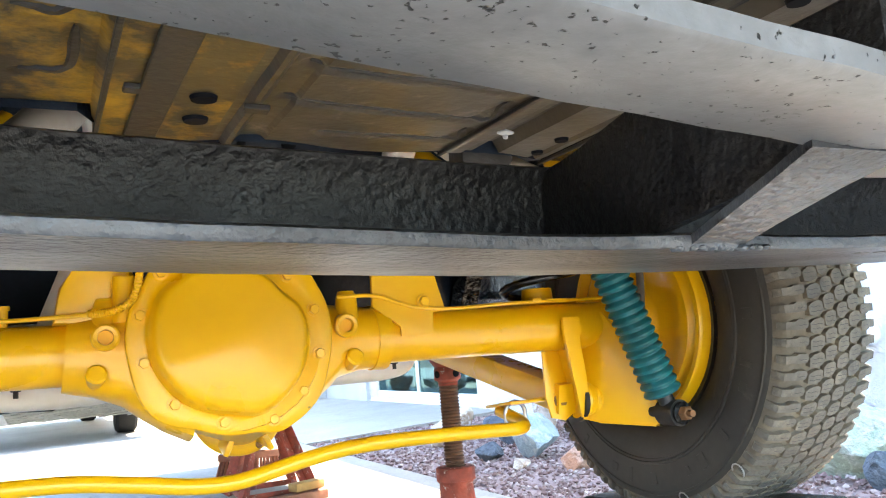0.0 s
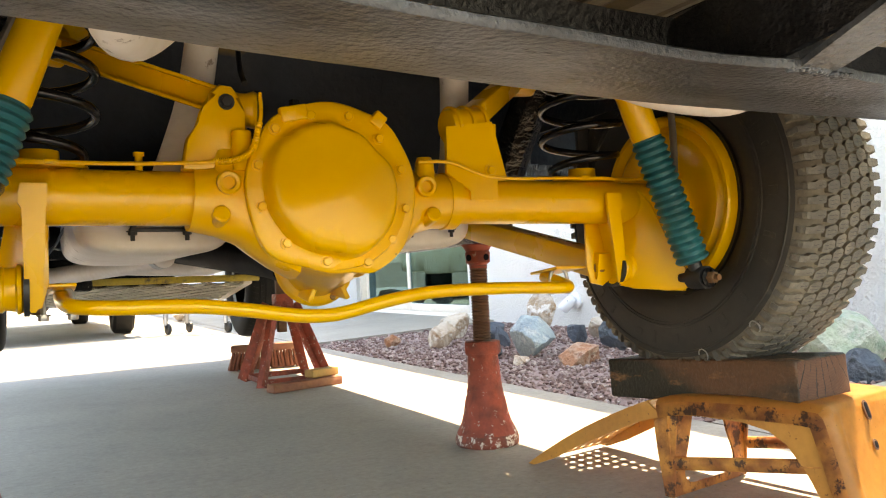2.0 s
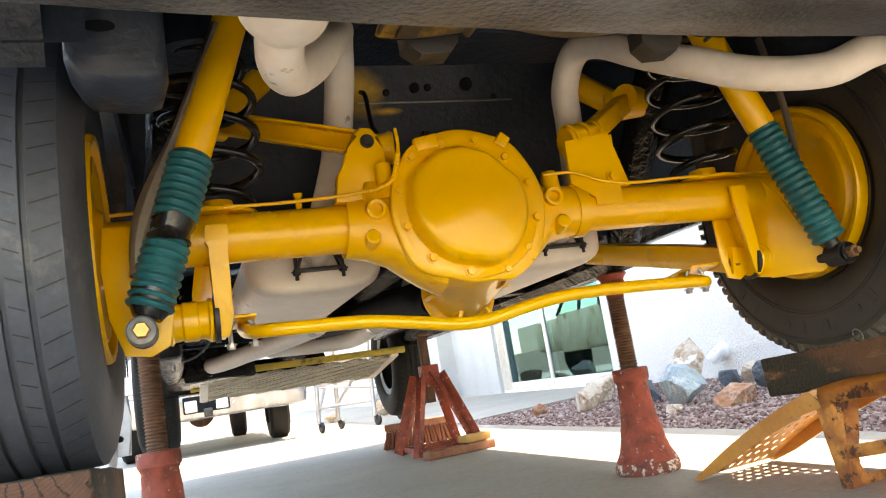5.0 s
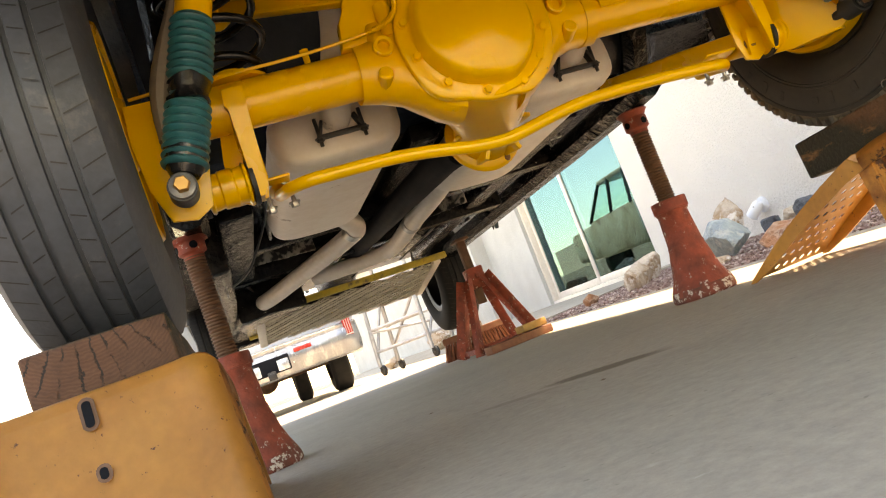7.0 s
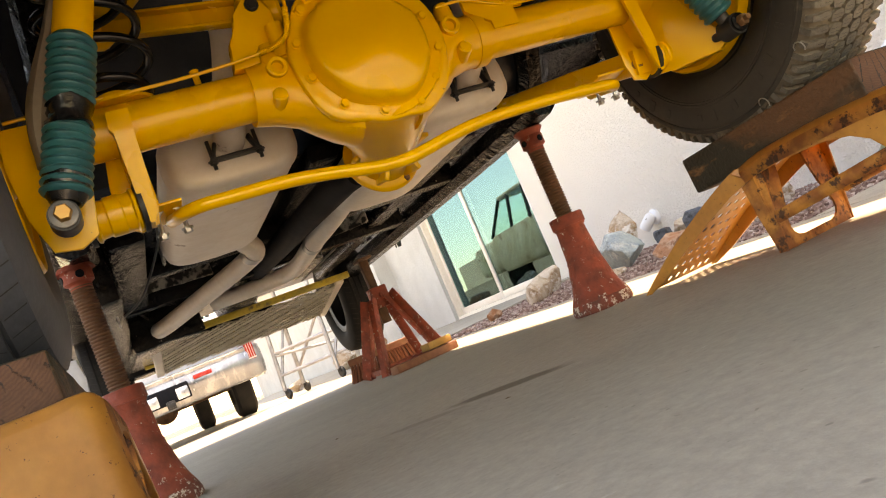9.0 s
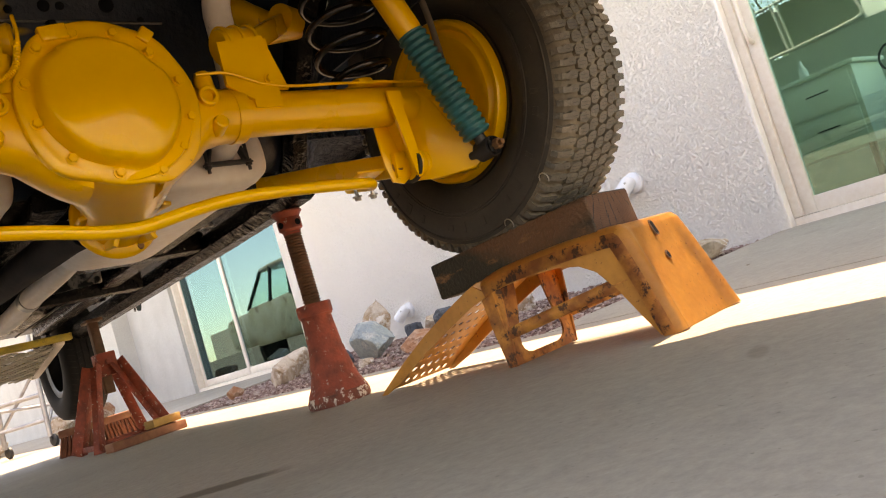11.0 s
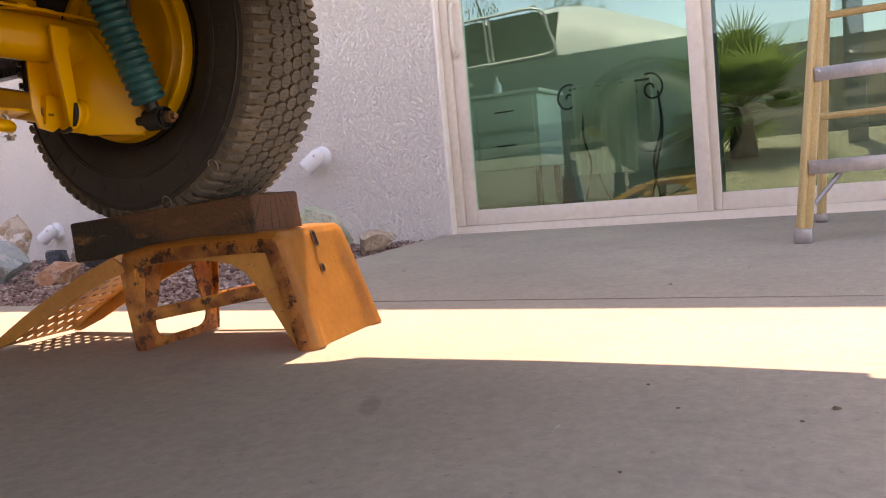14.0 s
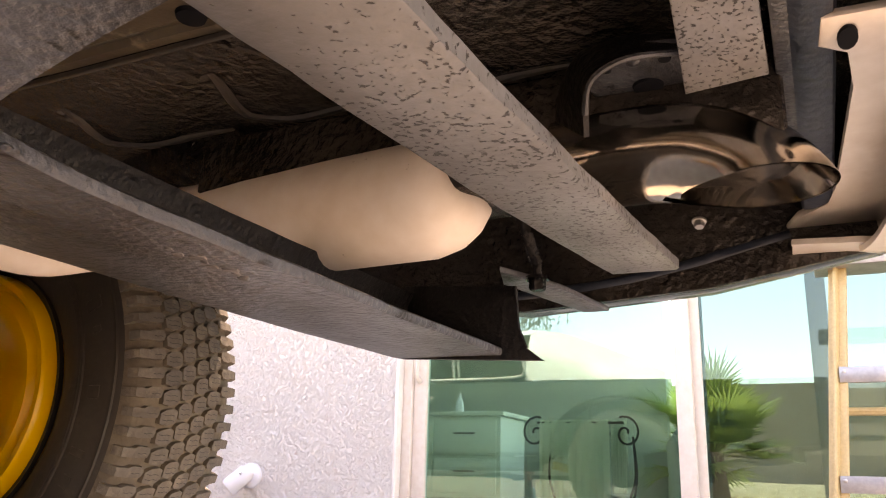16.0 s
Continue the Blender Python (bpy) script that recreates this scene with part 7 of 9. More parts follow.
    for x0, x1 in ((-0.94, -0.60), (0.60, 0.94)):
        for y0, y1, z in ((-1.06, -0.34, 0.93), (0.62, 3.2, 0.74)):
            q = B()
            slab(q, x0, x1, y0, y1, z, z + 0.02, 0.004)
            part("side_floor", rough_up(q, 0.004, 8), M["oily" if y0 < 0 else "sealer"], car, "black undercoated side floor")
        q = B()
        slab(q, -0.80 if x0 < 0 else 0.598, -0.598 if x0 < 0 else 0.80, -0.345, -0.05, 0.985, 1.005, 0.004)
        part("side_floor", rough_up(q, 0.003, 8), M["undercoat"], car, "black undercoated inner wing ledge")
    # rear bumper with its end wrap and arms
    bp = B()
    line = smooth_line([(-0.93, -1.05, 0.895), (-0.93, -1.11, 0.893), (-0.90, -1.18, 0.885), (-0.6, -1.215, 0.885), (0, -1.225, 0.885), (0.6, -1.215, 0.885), (0.90, -1.18, 0.885), (0.93, -1.11, 0.893), (0.93, -1.05, 0.895)], 8)
    rows = []
    for k, p in enumerate(line):
        q0, q1 = line[max(0, k - 1)], line[min(len(line) - 1, k + 1)]
        d = (q1 - q0).normalized()
        inw = Vector((-d.y, d.x, 0))
        rows.append([bp.verts.new(p + inw * u + Vector((0, 0, w))) for u, w in ((0.06, -0.075), (0.0, -0.07), (-0.022, -0.03), (-0.022, 0.03), (0.0, 0.07), (0.05, 0.075), (0.05, 0.068), (0.004, 0.06), (-0.012, 0.0), (0.004, -0.06), (0.06, -0.068))])
    for a, b in zip(rows, rows[1:]):
        for j in range(11):
            bp.faces.new((a[j], a[(j + 1) % 11], b[(j + 1) % 11], b[j]))
    part("rear_bumper", rough_up(bp, 0.003, 9), M["bumper"], car, "dull pale chrome rear bumper", angle=50)
    vl = B()
    slab(vl, -0.95, 0.95, -1.20, -1.06, 0.925, 0.94, 0.003)
    part("rear_valance", rough_up(vl, 0.002, 10), M["oily"], car, "black undercoated rear valance")
    for s in (-1, 1):
        flip = Matrix.Diagonal((s, 1, 1, 1))
        ar = B()
        hole = [(0.476 + 0.016 * math.cos(a), -1.106 + 0.007 * math.sin(a)) for a in [math.pi * k / 8 for k in range(16)]]
        plate(ar, [(0.448, -1.088), (0.488, -1.086), (0.500, -1.110), (0.56, -1.112), (0.80, -1.100), (0.85, -1.095), (0.88, -1.06), (0.93, -1.045), (0.93, -1.175), (0.80, -1.19), (0.448, -1.20)], flip @ Matrix.Translation((0, 0, 0.862)), 0.008, 0.003)
        arm = part("bumper_flange", rough_up(ar, 0.002, 14), M["bumper"], car, "pale dull inner flange of the bumper")
        oh = B()
        plate(oh, hole, flip @ Matrix.Translation((0, 0, 0.8565)), 0.003)
        part("slot", oh, M["dark"], arm, "oblong bolt slot")
        pl = B()
        plate(pl, [(0.30, -1.004), (0.30, -1.052), (0.468, -1.052), (0.478, -0.990)], flip @ Matrix.Translation((0, 0, 0.835)), 0.005, 0.0015)
        part("hanger_plate", rough_up(pl, 0.0008, 30), M["beam_pit"], car, "grey riveted hanger plate")
        sp = B()
        plate(sp, [(0.30, -1.056), (0.30, -1.080), (0.70, -1.075), (0.69, -1.055)], flip @ Matrix.Translation((0, 0, 0.866)), 0.006, 0.0015)
        part("tail_strap", sp, M["beam_bare"], car, "dark grey flat steel strap")
        # curved pipe hanger: a bent strip and a drilled plate
        hp = B()
        low = smooth_line([(0.457, -0.915, 0.800), (0.435, -0.921, 0.815), (0.425, -0.927, 0.830), (0.423, -0.941, 0.840), (0.432, -0.961, 0.850), (0.450, -1.000, 0.856)], 5)
        high = smooth_line([(0.483, -0.884, 0.830), (0.470, -0.891, 0.850), (0.457, -0.907, 0.870), (0.456, -0.927, 0.880), (0.470, -0.954, 0.890), (0.495, -0.992, 0.896)], 5)
        rows = []
        for p, q in zip(low, high):
            rows.append([hp.verts.new((v.x * s, v.y, v.z)) for v in (p, q, q + Vector((0.005, -0.003, 0.002)), p + Vector((0.005, -0.003, 0.002)))])
        for p, q in zip(rows, rows[1:]):
            for k in range(4):
                hp.faces.new((p[k], p[(k + 1) % 4], q[(k + 1) % 4], q[k]))
        hp.faces.new(rows[0]), hp.faces.new(rows[-1][::-1])
        part("hanger_hoop", hp, M["beam"], car, "curved black steel hanger strip", angle=40)
        rim = B()
        sweep(rim, [((w.x + 0.004) * s, w.y, w.z) for w in low[4:]], 0.0030, 8)
        part("hoop_rim", rim, M["beam_bare"], car, "worn grey lower rim of the hanger")
        dp = B()
        plate(dp, [(0.505, -0.905), (0.575, -0.915), (0.590, -0.998), (0.532, -1.002), (0.463, -0.990), (0.455, -0.950), (0.472, -0.930)], flip @ Matrix.Translation((0, 0, 0.872)), 0.006, 0.001)
        dpl = part("hanger_web", rough_up(dp, 0.0006, 30), M["beam_bare"], car, "grey drilled hanger web")
        for x, y, r in ((0.520, -0.955, 0.0125), (0.479, -0.928, 0.005), (0.478, -0.976, 0.005), (0.567, -0.980, 0.010)):
            h = B()
            lathe(h, [(0, 0.002), (r, 0.002), (r * 1.1, -0.002)], aim((x * s, y, 0.8685), (0, 0, -1)), 18)
            part("web_hole", h, M["dark"], dpl)
        wb = B()
        lathe(wb, [(0, 0.005), (0.004, 0.004), (0.006, 0.002), (0.012, 0.003), (0.0155, 0.001), (0.016, -0.002)], aim((0.474 * s, -0.952, 0.8685), (0, 0, -1)), 20)
        part("web_bolt", wb, M["beam_bare"], dpl, "domed grey bolt and washer")
        # pinch flange inside the quarter panel and a self-tapping screw
        pf = B()
        sweep(pf, smooth_line([(0.925 * s, -0.60, 0.79), (0.925 * s, -0.80, 0.803), (0.928 * s, -0.92, 0.822), (0.93 * s, -1.05, 0.853)], 5), [0.006] * 16, 8, 0.5)
        part("pinch_flange", rough_up(pf, 0.002, 25), M["undercoat"], car, "bent dark pinch flange")
        sc = B()
        bolt(sc, (0.86 * s, -0.95, 0.858), (-0.3 * s, 0, -1), 0.0065, 0.010)
        part("screw", sc, M["steel"], car, "dull zinc screw head")


body_shell()


# ---- stands, ramps and timbers ----
def screw_stand(at, lift, group):
    """A bell-footed screw stand: cast foot, collar, threaded post and a drilled head."""
    x, y = at
    st = thing("screw_jack_stand", (x, y, 0), "worn red cast-iron screw stand under the frame", "jack stand", group)
    up = aim((x, y, 0), (0, 0, 1))
    foot = B()
    lathe(foot, [(0.0, 0.0), (0.090, 0.0), (0.094, 0.006), (0.094, 0.018), (0.089, 0.034), (0.076, 0.062), (0.066, 0.092), (0.059, 0.128), (0.0535, 0.150), (0.0535, 0.158), (0.051, 0.165), (0.0475, 0.215), (0.045, 0.258), (0.049, 0.262), (0.049, 0.268)], up, 40)
    bmesh.ops.subdivide_edges(foot, edges=[e for e in foot.edges if e.calc_length() > 0.02 and max(v.co.z for v in e.verts) < 0.10], cuts=2, use_grid_fill=True)
    for f in foot.faces:
        c = f.calc_center_median()
        f.material_index = int(c.z < 0.034 + 0.022 * noise.noise(Vector((c.x * 30, c.y * 30, 5))))
    part("foot", rough_up(foot, 0.0018, 22), [M["red"], M["red_chipped"]], st, "flared red cast foot with chipped base", angle=50)
    col = B()
    lathe(col, [(0.049, 0.266), (0.0525, 0.267), (0.0525, 0.298), (0.050, 0.301), (0.030, 0.302), (0.028, 0.295)], up, 32)
    part("collar", rough_up(col, 0.001, 30), M["red"], st, angle=50)
    th = B()
    prof = []
    z = 0.29
    top = 0.525 + lift
    while z < top:
        prof += [(0.0235, z), (0.0270, z + 0.003), (0.0270, z + 0.0045), (0.0235, z + 0.0075)]
        z += 0.0085
    lathe(th, prof, up, 24)
    part("threaded_post", th, M["rust"], st, "rusty coarse threaded post", angle=20)
    hd = B()
    z0 = top - 0.008
    lathe(hd, [(0.0, z0), (0.026, z0), (0.027, z0 + 0.010), (0.036, z0 + 0.016), (0.037, z0 + 0.046), (0.034, z0 + 0.050), (0.039, z0 + 0.058), (0.047, 0.588 + lift * 0.5 - 0.004), (0.045, 0.588 + lift * 0.5), (0, 0.588 + lift * 0.5)], up, 32)
    head = part("head", rough_up(hd, 0.001, 30), M["red"], st, "red head with tommy-bar holes", angle=45)
    for k in range(4):
        a = k * math.pi / 2 + 0.25
        h = B()
        lathe(h, [(0, 0.0005), (0.0095, 0.0005), (0.0105, -0.002)], aim((x + 0.0372 * math.cos(a), y + 0.0372 * math.sin(a), z0 + 0.031), (math.cos(a), math.sin(a), 0)), 16)
        part("bar_hole", h, M["dark"], head)
    return st


screw_stand((0.660, 0.870), 0.0, "screw stands")
left_stand = screw_stand((-0.668, 0.845), 0.045, "screw stands")
lp = B()
sweep(lp, smooth_line([(-0.71, 0.80, 0.165), (-0.745, 0.775, 0.155), (-0.765, 0.765, 0.11), (-0.755, 0.77, 0.05), (-0.735, 0.785, 0.02)], 5), 0.013, 10)
part("handle_loop", lp, M["red"], left_stand)


def post_stand():
    """A white-painted upright plate on a splayed foot."""
    st = thing("post_stand", (-0.83, 1.32, 0), "chipped white steel post stand behind the street tyre", "jack stand")
    b = B()
    plate(b, [(-0.825, 0.29), (-0.76, 0.29), (-0.75, 0.40), (-0.755, 0.462), (-0.815, 0.465), (-0.83, 0.40)], Matrix.Translation((0, 1.32, 0)) @ XZ, 0.03, 0.006)
    head = part("head_plate", rough_up(b, 0.001, 20), M["white_paint"], st, "white plate with two holes")
    for x, z in ((-0.80, 0.42), (-0.785, 0.34)):
        h = B()
        lathe(h, [(0, 0.001), (0.009, 0.001), (0.010, -0.002)], aim((x, 1.3045, z), (0, -1, 0)), 14)
        part("hole", h, M["dark"], head)
    b = B()
    sweep(b, [(-0.80, 1.32, 0.38), (-0.83, 1.31, 0.22), (-0.86, 1.30, 0.02)], [0.030, 0.036, 0.045], 12, 0.6)
    part("leg", b, M["white_paint"], st)
    b = B()
    box(b, (-0.85, 1.30, 0.010), (0.22, 0.16, 0.020), None, 0.004)
    part("foot", b, M["white_paint"], st)


post_stand()


def frame_stand():
    """Four splayed angle legs with a base ring and a ratchet post, standing on timber scraps."""
    x, y = 0.585, 2.74
    st = thing("jack_stand", (x, y, 0), "faded red welded jack stand with splayed legs", "jack stand")
    legs = [(-0.15, -0.17), (0.15, -0.17), (0.15, 0.15), (-0.15, 0.15)]
    for dx, dy in legs:
        b = B()
        a0, a1 = Vector((x + dx, y + dy, 0.005)), Vector((x + dx * 0.24, y + dy * 0.24, 0.385))
        d = (a1 - a0)
        m = aim((a0 + a1) / 2, d, (dx, dy, 0))
        box(b, m @ Vector((0.010, 0, 0)), (0.052, 0.005, d.length), m.to_3x3(), 0.001)
        box(b, m @ Vector((-0.014, 0.024, 0)), (0.005, 0.048, d.length), m.to_3x3(), 0.001)
        part("leg", b, M["red"], st)
    for (ax, ay), (bx, by) in zip(legs, legs[1:] + legs[:1]):
        b = B()
        a0, a1 = Vector((x + ax * 0.97, y + ay * 0.97, 0.03)), Vector((x + bx * 0.97, y + by * 0.97, 0.03))
        m = aim((a0 + a1) / 2, a1 - a0)
        box(b, m.translation, (0.004, 0.026, (a1 - a0).length), m.to_3x3(), 0.001)
        part("base_rail", b, M["red"], st)
    sl = B()
    box(sl, (x + 0.01, y, 0.385), (0.088, 0.088, 0.110), None, 0.006)
    sleeve = part("sleeve", sl, M["red"], st)
    pn = B()
    bolt(pn, (x + 0.01, y - 0.043, 0.395), (0, -1, 0), 0.013, 0.018)
    part("pin", pn, M["red"], sleeve)
    ps = B()
    box(ps, (x, y, 0.42), (0.042, 0.042, 0.34), None, 0.003)
    part("ratchet_post", ps, M["rust"], st, "rusty square ratchet post")
    sd = B()
    box(sd, (x, y, 0.598), (0.075, 0.11, 0.014), None, 0.004)
    part("saddle", sd, M["rust"], st)
    for name, c, s, rz, mat, lab in (("timber_scrap", (0.60, 2.445, 0.020), (0.36, 0.075, 0.038), 12, "wood_red", "weathered red-brown timber scrap lying flat"), ("timber_scrap", (0.70, 2.50, 0.060), (0.15, 0.07, 0.036), 18, "wood_yellow", "short yellow pine offcut lying on another timber")):
        b = B()
        box(b, c, s, Matrix.Rotation(radians(rz), 3, "Z"), 0.004)
        single(name, rough_up(b, 0.001, 30), M[mat], lab, "timber", at=c)


frame_stand()


def broom():
    br = thing("push_broom", (0.68, 3.42, 0), "push broom head with worn red-brown bristles", "broom")
    b = B()
    box(b, (0.68, 3.42, 0.125), (0.40, 0.075, 0.04), Matrix.Rotation(radians(-14), 3, "Z"), 0.008)
    part("head_block", b, M["wood_red"], br)
    rnd = random.Random(7)
    bs = B()
    for i in range(22):
        for j in range(3):
            c = Matrix.Rotation(radians(-14), 3, "Z") @ Vector((-0.185 + 0.37 * i / 21, -0.028 + 0.028 * j, 0))
            a = Vector((0.68, 3.42, 0.106)) + c
            e = a + Vector((c.x * 0.12 + rnd.uniform(-0.012, 0.012), (j - 1) * 0.012, -0.10))
            rod(bs, a, e, 0.008, 5, 0.010)
    tagged(part("bristles", bs, M["concrete_red"], br, "splayed reddish bristles", smooth=False), kind="stuff")


broom()


def ramp(name, o, u, v, label):
    """A pressed steel wheel ramp: curved tread sheet with holes, side flanges, back panel, leg frame and braces."""
    o, u, v = Vector((*o, 0)), Vector((*u, 0)), Vector((*v, 0))
    W = 0.285
    ob = thing(name, tuple(o), label, "wheel ramp", "wheel ramps")
    P = lambda a, b, z: o + u * a + v * b + Vector((0, 0, z))
    line = [(0.0, 0.004), (0.030, 0.11), (0.060, 0.207), (0.073, 0.229), (0.095, 0.2375), (0.20, 0.2375), (0.34, 0.231), (0.42, 0.222), (0.50, 0.198), (0.60, 0.157), (0.70, 0.110), (0.80, 0.055), (0.885, 0.003)]
    pts = smooth_line([(a, z, 0) for a, z in line], 4)
    # tread and back sheet
    sh = B()
    roll = [(0.0, -0.042), (0.0008, -0.027), (0.0045, -0.0145), (0.0115, -0.0052), (0.020, -0.0006), (0.028, -0.0004)]
    across = roll + [(0.038, -0.0045), (0.047, -0.0105), (0.058, -0.0145), (0.072, -0.0160), (W / 2, -0.0165), (W - 0.072, -0.0160), (W - 0.058, -0.0145), (W - 0.047, -0.0105), (W - 0.038, -0.0045)] + [(W - q, h) for q, h in roll[::-1]]
    keep = [p for p in pts if p.x < 0.475]
    rows = []
    for k, p in enumerate(keep):
        d = (pts[k + 1] - pts[max(0, k - 1)]).normalized()
        f = 1.0 if p.x < 0.045 else max(0.12, 1.0 - (p.x - 0.045) / 0.04)  # the pressed hollow runs out at the top
        low = max(0.0, 1.0 - p.y / 0.20) if p.x < 0.10 else 0.0  # the back panel spreads towards its foot
        rows.append([sh.verts.new(P(p.x - d.y * h, b - 0.010 * low * (1 - b / W) + 0.028 * low * b / W, max(0.001, p.y + d.x * h))) for b, h in [(b, h * f if 0.03 < b < W - 0.03 else h) for b, h in across]])
    for a, b in zip(rows, rows[1:]):
        for k in range(len(across) - 1):
            f = sh.faces.new((a[k], a[k + 1], b[k + 1], b[k]))
            f.material_index = int(k in (0, 1, len(across) - 3, len(across) - 2) and f.calc_center_median().z < 0.232)
    bmesh.ops.solidify(sh, geom=sh.faces[:], thickness=0.003)
    top = part("tread_sheet", rough_up(sh, 0.0008, 14), [M["orange"], M["orange_rust"]], ob, "dented orange tread and back panel", angle=50)
    for b, z, w, h in ((W * 0.5, 0.211, 0.010, 0.030), (W * 0.5, 0.148, 0.009, 0.013)):
        face = Matrix((v, Vector((u.x * 0.3, u.y * 0.3, 0.954)), -u)).transposed().to_4x4()
        a = 0.030 + (z - 0.11) / 0.097 * 0.030
        hollow = 0.0165 * (1.0 if a < 0.045 else 1.0 - (a - 0.045) / 0.04)
        for grow, lift, mt, nm in ((1.8, 0.0029, M["rust"], "rust_ring"), (1.0, 0.0041, M["dark"], "slot")):
            face.translation = P(a + hollow - lift, b, z)
            n_ = 14
            oval = [(0.5 * w * grow * math.cos(6.2832 * k / n_), math.copysign(0.5 * (h - w), math.sin(6.2832 * k / n_)) + 0.5 * w * grow * math.sin(6.2832 * k / n_)) for k in range(n_)]
            q = B()
            plate(q, oval, face, 0.0015)
            part(nm, q, mt, top)
    # perforated incline
    pf = B()
    na, nb = 11, 9
    def spot(a, b):
        best = min(range(len(pts) - 1), key=lambda k: 0 if pts[k].x <= a <= pts[k + 1].x else 1)
        p, q = pts[best], pts[best + 1]
        t = (a - p.x) / max(1e-6, q.x - p.x)
        return P(a, b, p.y + (q.y - p.y) * t - 0.002)
    a0, a1 = 0.462, 0.872
    for i in range(na):
        for j in range(nb):
            ca, cb = a0 + (a1 - a0) * (i + 0.5) / na, 0.004 + (W - 0.008) * (j + 0.5) / nb
            ha, hb_ = (a1 - a0) / na / 2, (W - 0.008) / nb / 2
            ring = [(-1, -1), (0, -1), (1, -1), (1, 0), (1, 1), (0, 1), (-1, 1), (-1, 0)]
            out_ = [pf.verts.new(spot(ca + ha * p, cb + hb_ * q)) for p, q in ring]
            if 0 < j < nb - 1:
                r = 0.0088
                inn = [pf.verts.new(spot(ca + r * p / math.hypot(p, q), cb + r * q / math.hypot(p, q))) for p, q in ring]
                for k in range(8):
                    pf.faces.new((out_[k], out_[(k + 1) % 8], inn[(k + 1) % 8], inn[k]))
            else:
                pf.faces.new(out_)
    bmesh.ops.remove_doubles(pf, verts=pf.verts, dist=0.0004)
    bmesh.ops.solidify(pf, geom=pf.faces[:], thickness=0.002)
    part("perforated_tread", pf, M["orange"], ob, "orange perforated incline", smooth=False)
    # side flanges
    inner = [(0.862, 0.003), (0.79, 0.030), (0.70, 0.074), (0.60, 0.118), (0.50, 0.158), (0.42, 0.180), (0.34, 0.188), (0.24, 0.187), (0.185, 0.178), (0.150, 0.158), (0.115, 0.112), (0.080, 0.050), (0.052, 0.003)]
    for b in (0.005, W - 0.005):
        sd = B()
        skirt = []  # the flange starts below the rolled shoulder
        for k, p in enumerate(pts):
            d = (pts[min(k + 1, len(pts) - 1)] - pts[max(0, k - 1)]).normalized()
            drop = 0.030 if p.x < 0.475 else 0.0
            skirt.append((p.x + d.y * drop, max(0.003, p.y - d.x * drop)))
        prof = skirt + inner
        m = Matrix((u, Vector((0, 0, 1)), v)).transposed().to_4x4()
        m.translation = P(0, b, 0)
        plate(sd, prof, m, 0.005, 0.001)
        part("side_flange", rough_up(sd, 0.001, 14), M["orange"], ob, "orange pressed side flange")
    # leg frame
    for b in (0.012, W - 0.012):
        lg = B()
        m = Matrix((u, Vector((0, 0, 1)), v)).transposed().to_4x4()
        m.translation = P(0, b, 0)
        plate(lg, [(0.425, 0.002), (0.448, 0.002), (0.462, 0.10), (0.470, 0.190), (0.405, 0.199), (0.415, 0.10)], m, 0.005, 0.001)
        part("leg", rough_up(lg, 0.001, 20), M["orange_rust"], ob, "rust-eaten orange leg")
        br = B()
        a, c = P(0.415, b, 0.078), P(0.085, b, 0.125)
        sweep(br, [a, c], 0.014, 10, 0.7)
        part("brace", rough_up(br, 0.001, 30), M["orange_rust"], ob, "rusty brace bar")
    # a sheet across, cut away between the two posts and waisted above its foot
    st = B()
    half = [(0.016, 0.002), (0.012, 0.06), (0.004, 0.12), (0.002, 0.197), (0.092, 0.197), (0.086, 0.16), (0.074, 0.115), (0.060, 0.080), (0.052, 0.060), (0.052, 0.044), (0.058, 0.032), (0.070, 0.024), (0.088, 0.021)]
    prof = [(W - b, z) for b, z in half] + [(b, z) for b, z in half[::-1]]
    m = Matrix((v, Vector((0, 0, 1)), u)).transposed().to_4x4()
    m.translation = P(0.428, 0, 0)
    plate(st, prof, m, 0.005, 0.001)
    part("leg_sheet", rough_up(st, 0.001, 20), M["orange_rust"], ob, "rust-pitted cut-out leg sheet")
    return ob


def unit(x, y):
    n = math.hypot(x, y)
    return x / n, y / n


ur = unit(-0.148, 0.989)
ramp("wheel_ramp", (0.741, -0.2925), ur, (ur[1], -ur[0]), "chipped orange pressed-steel wheel ramp under a timber block")
ramp("wheel_ramp", (-0.661, -0.392), (0.0, 1.0), (-1.0, 0.0), "scuffed orange steel wheel ramp beside the street tyre")


def timber(c, s, rz, rx, label):
    b = B()
    box(b, (0, 0, 0), s, None, 0.006, 3)
    bmesh.ops.subdivide_edges(b, edges=[e for e in b.edges if e.calc_length() > 0.05], cuts=4, use_grid_fill=True)
    rough_up(b, 0.0022, 14, c[0])
    for f in b.faces:
        f.material_index = int(abs(f.normal.y) > 0.8)
    ob = single("timber_block", b, [M["wood"], M["end_grain"]], label, "timber", "timber blocks")
    ob.matrix_world = Matrix.Translation(c) @ Matrix.Rotation(radians(rz), 4, "Z") @ Matrix.Rotation(radians(rx), 4, "X")
    return ob


timber((0.797, 0.090, 0.254), (0.165, 0.50, 0.090), 5.0, -3.4, "thick brown timber block with dark oil stains")
timber((-0.8105, 0.150, 0.270), (0.192, 0.50, 0.080), 0.0, -3.0, "dark brown timber block with cracked end grain")


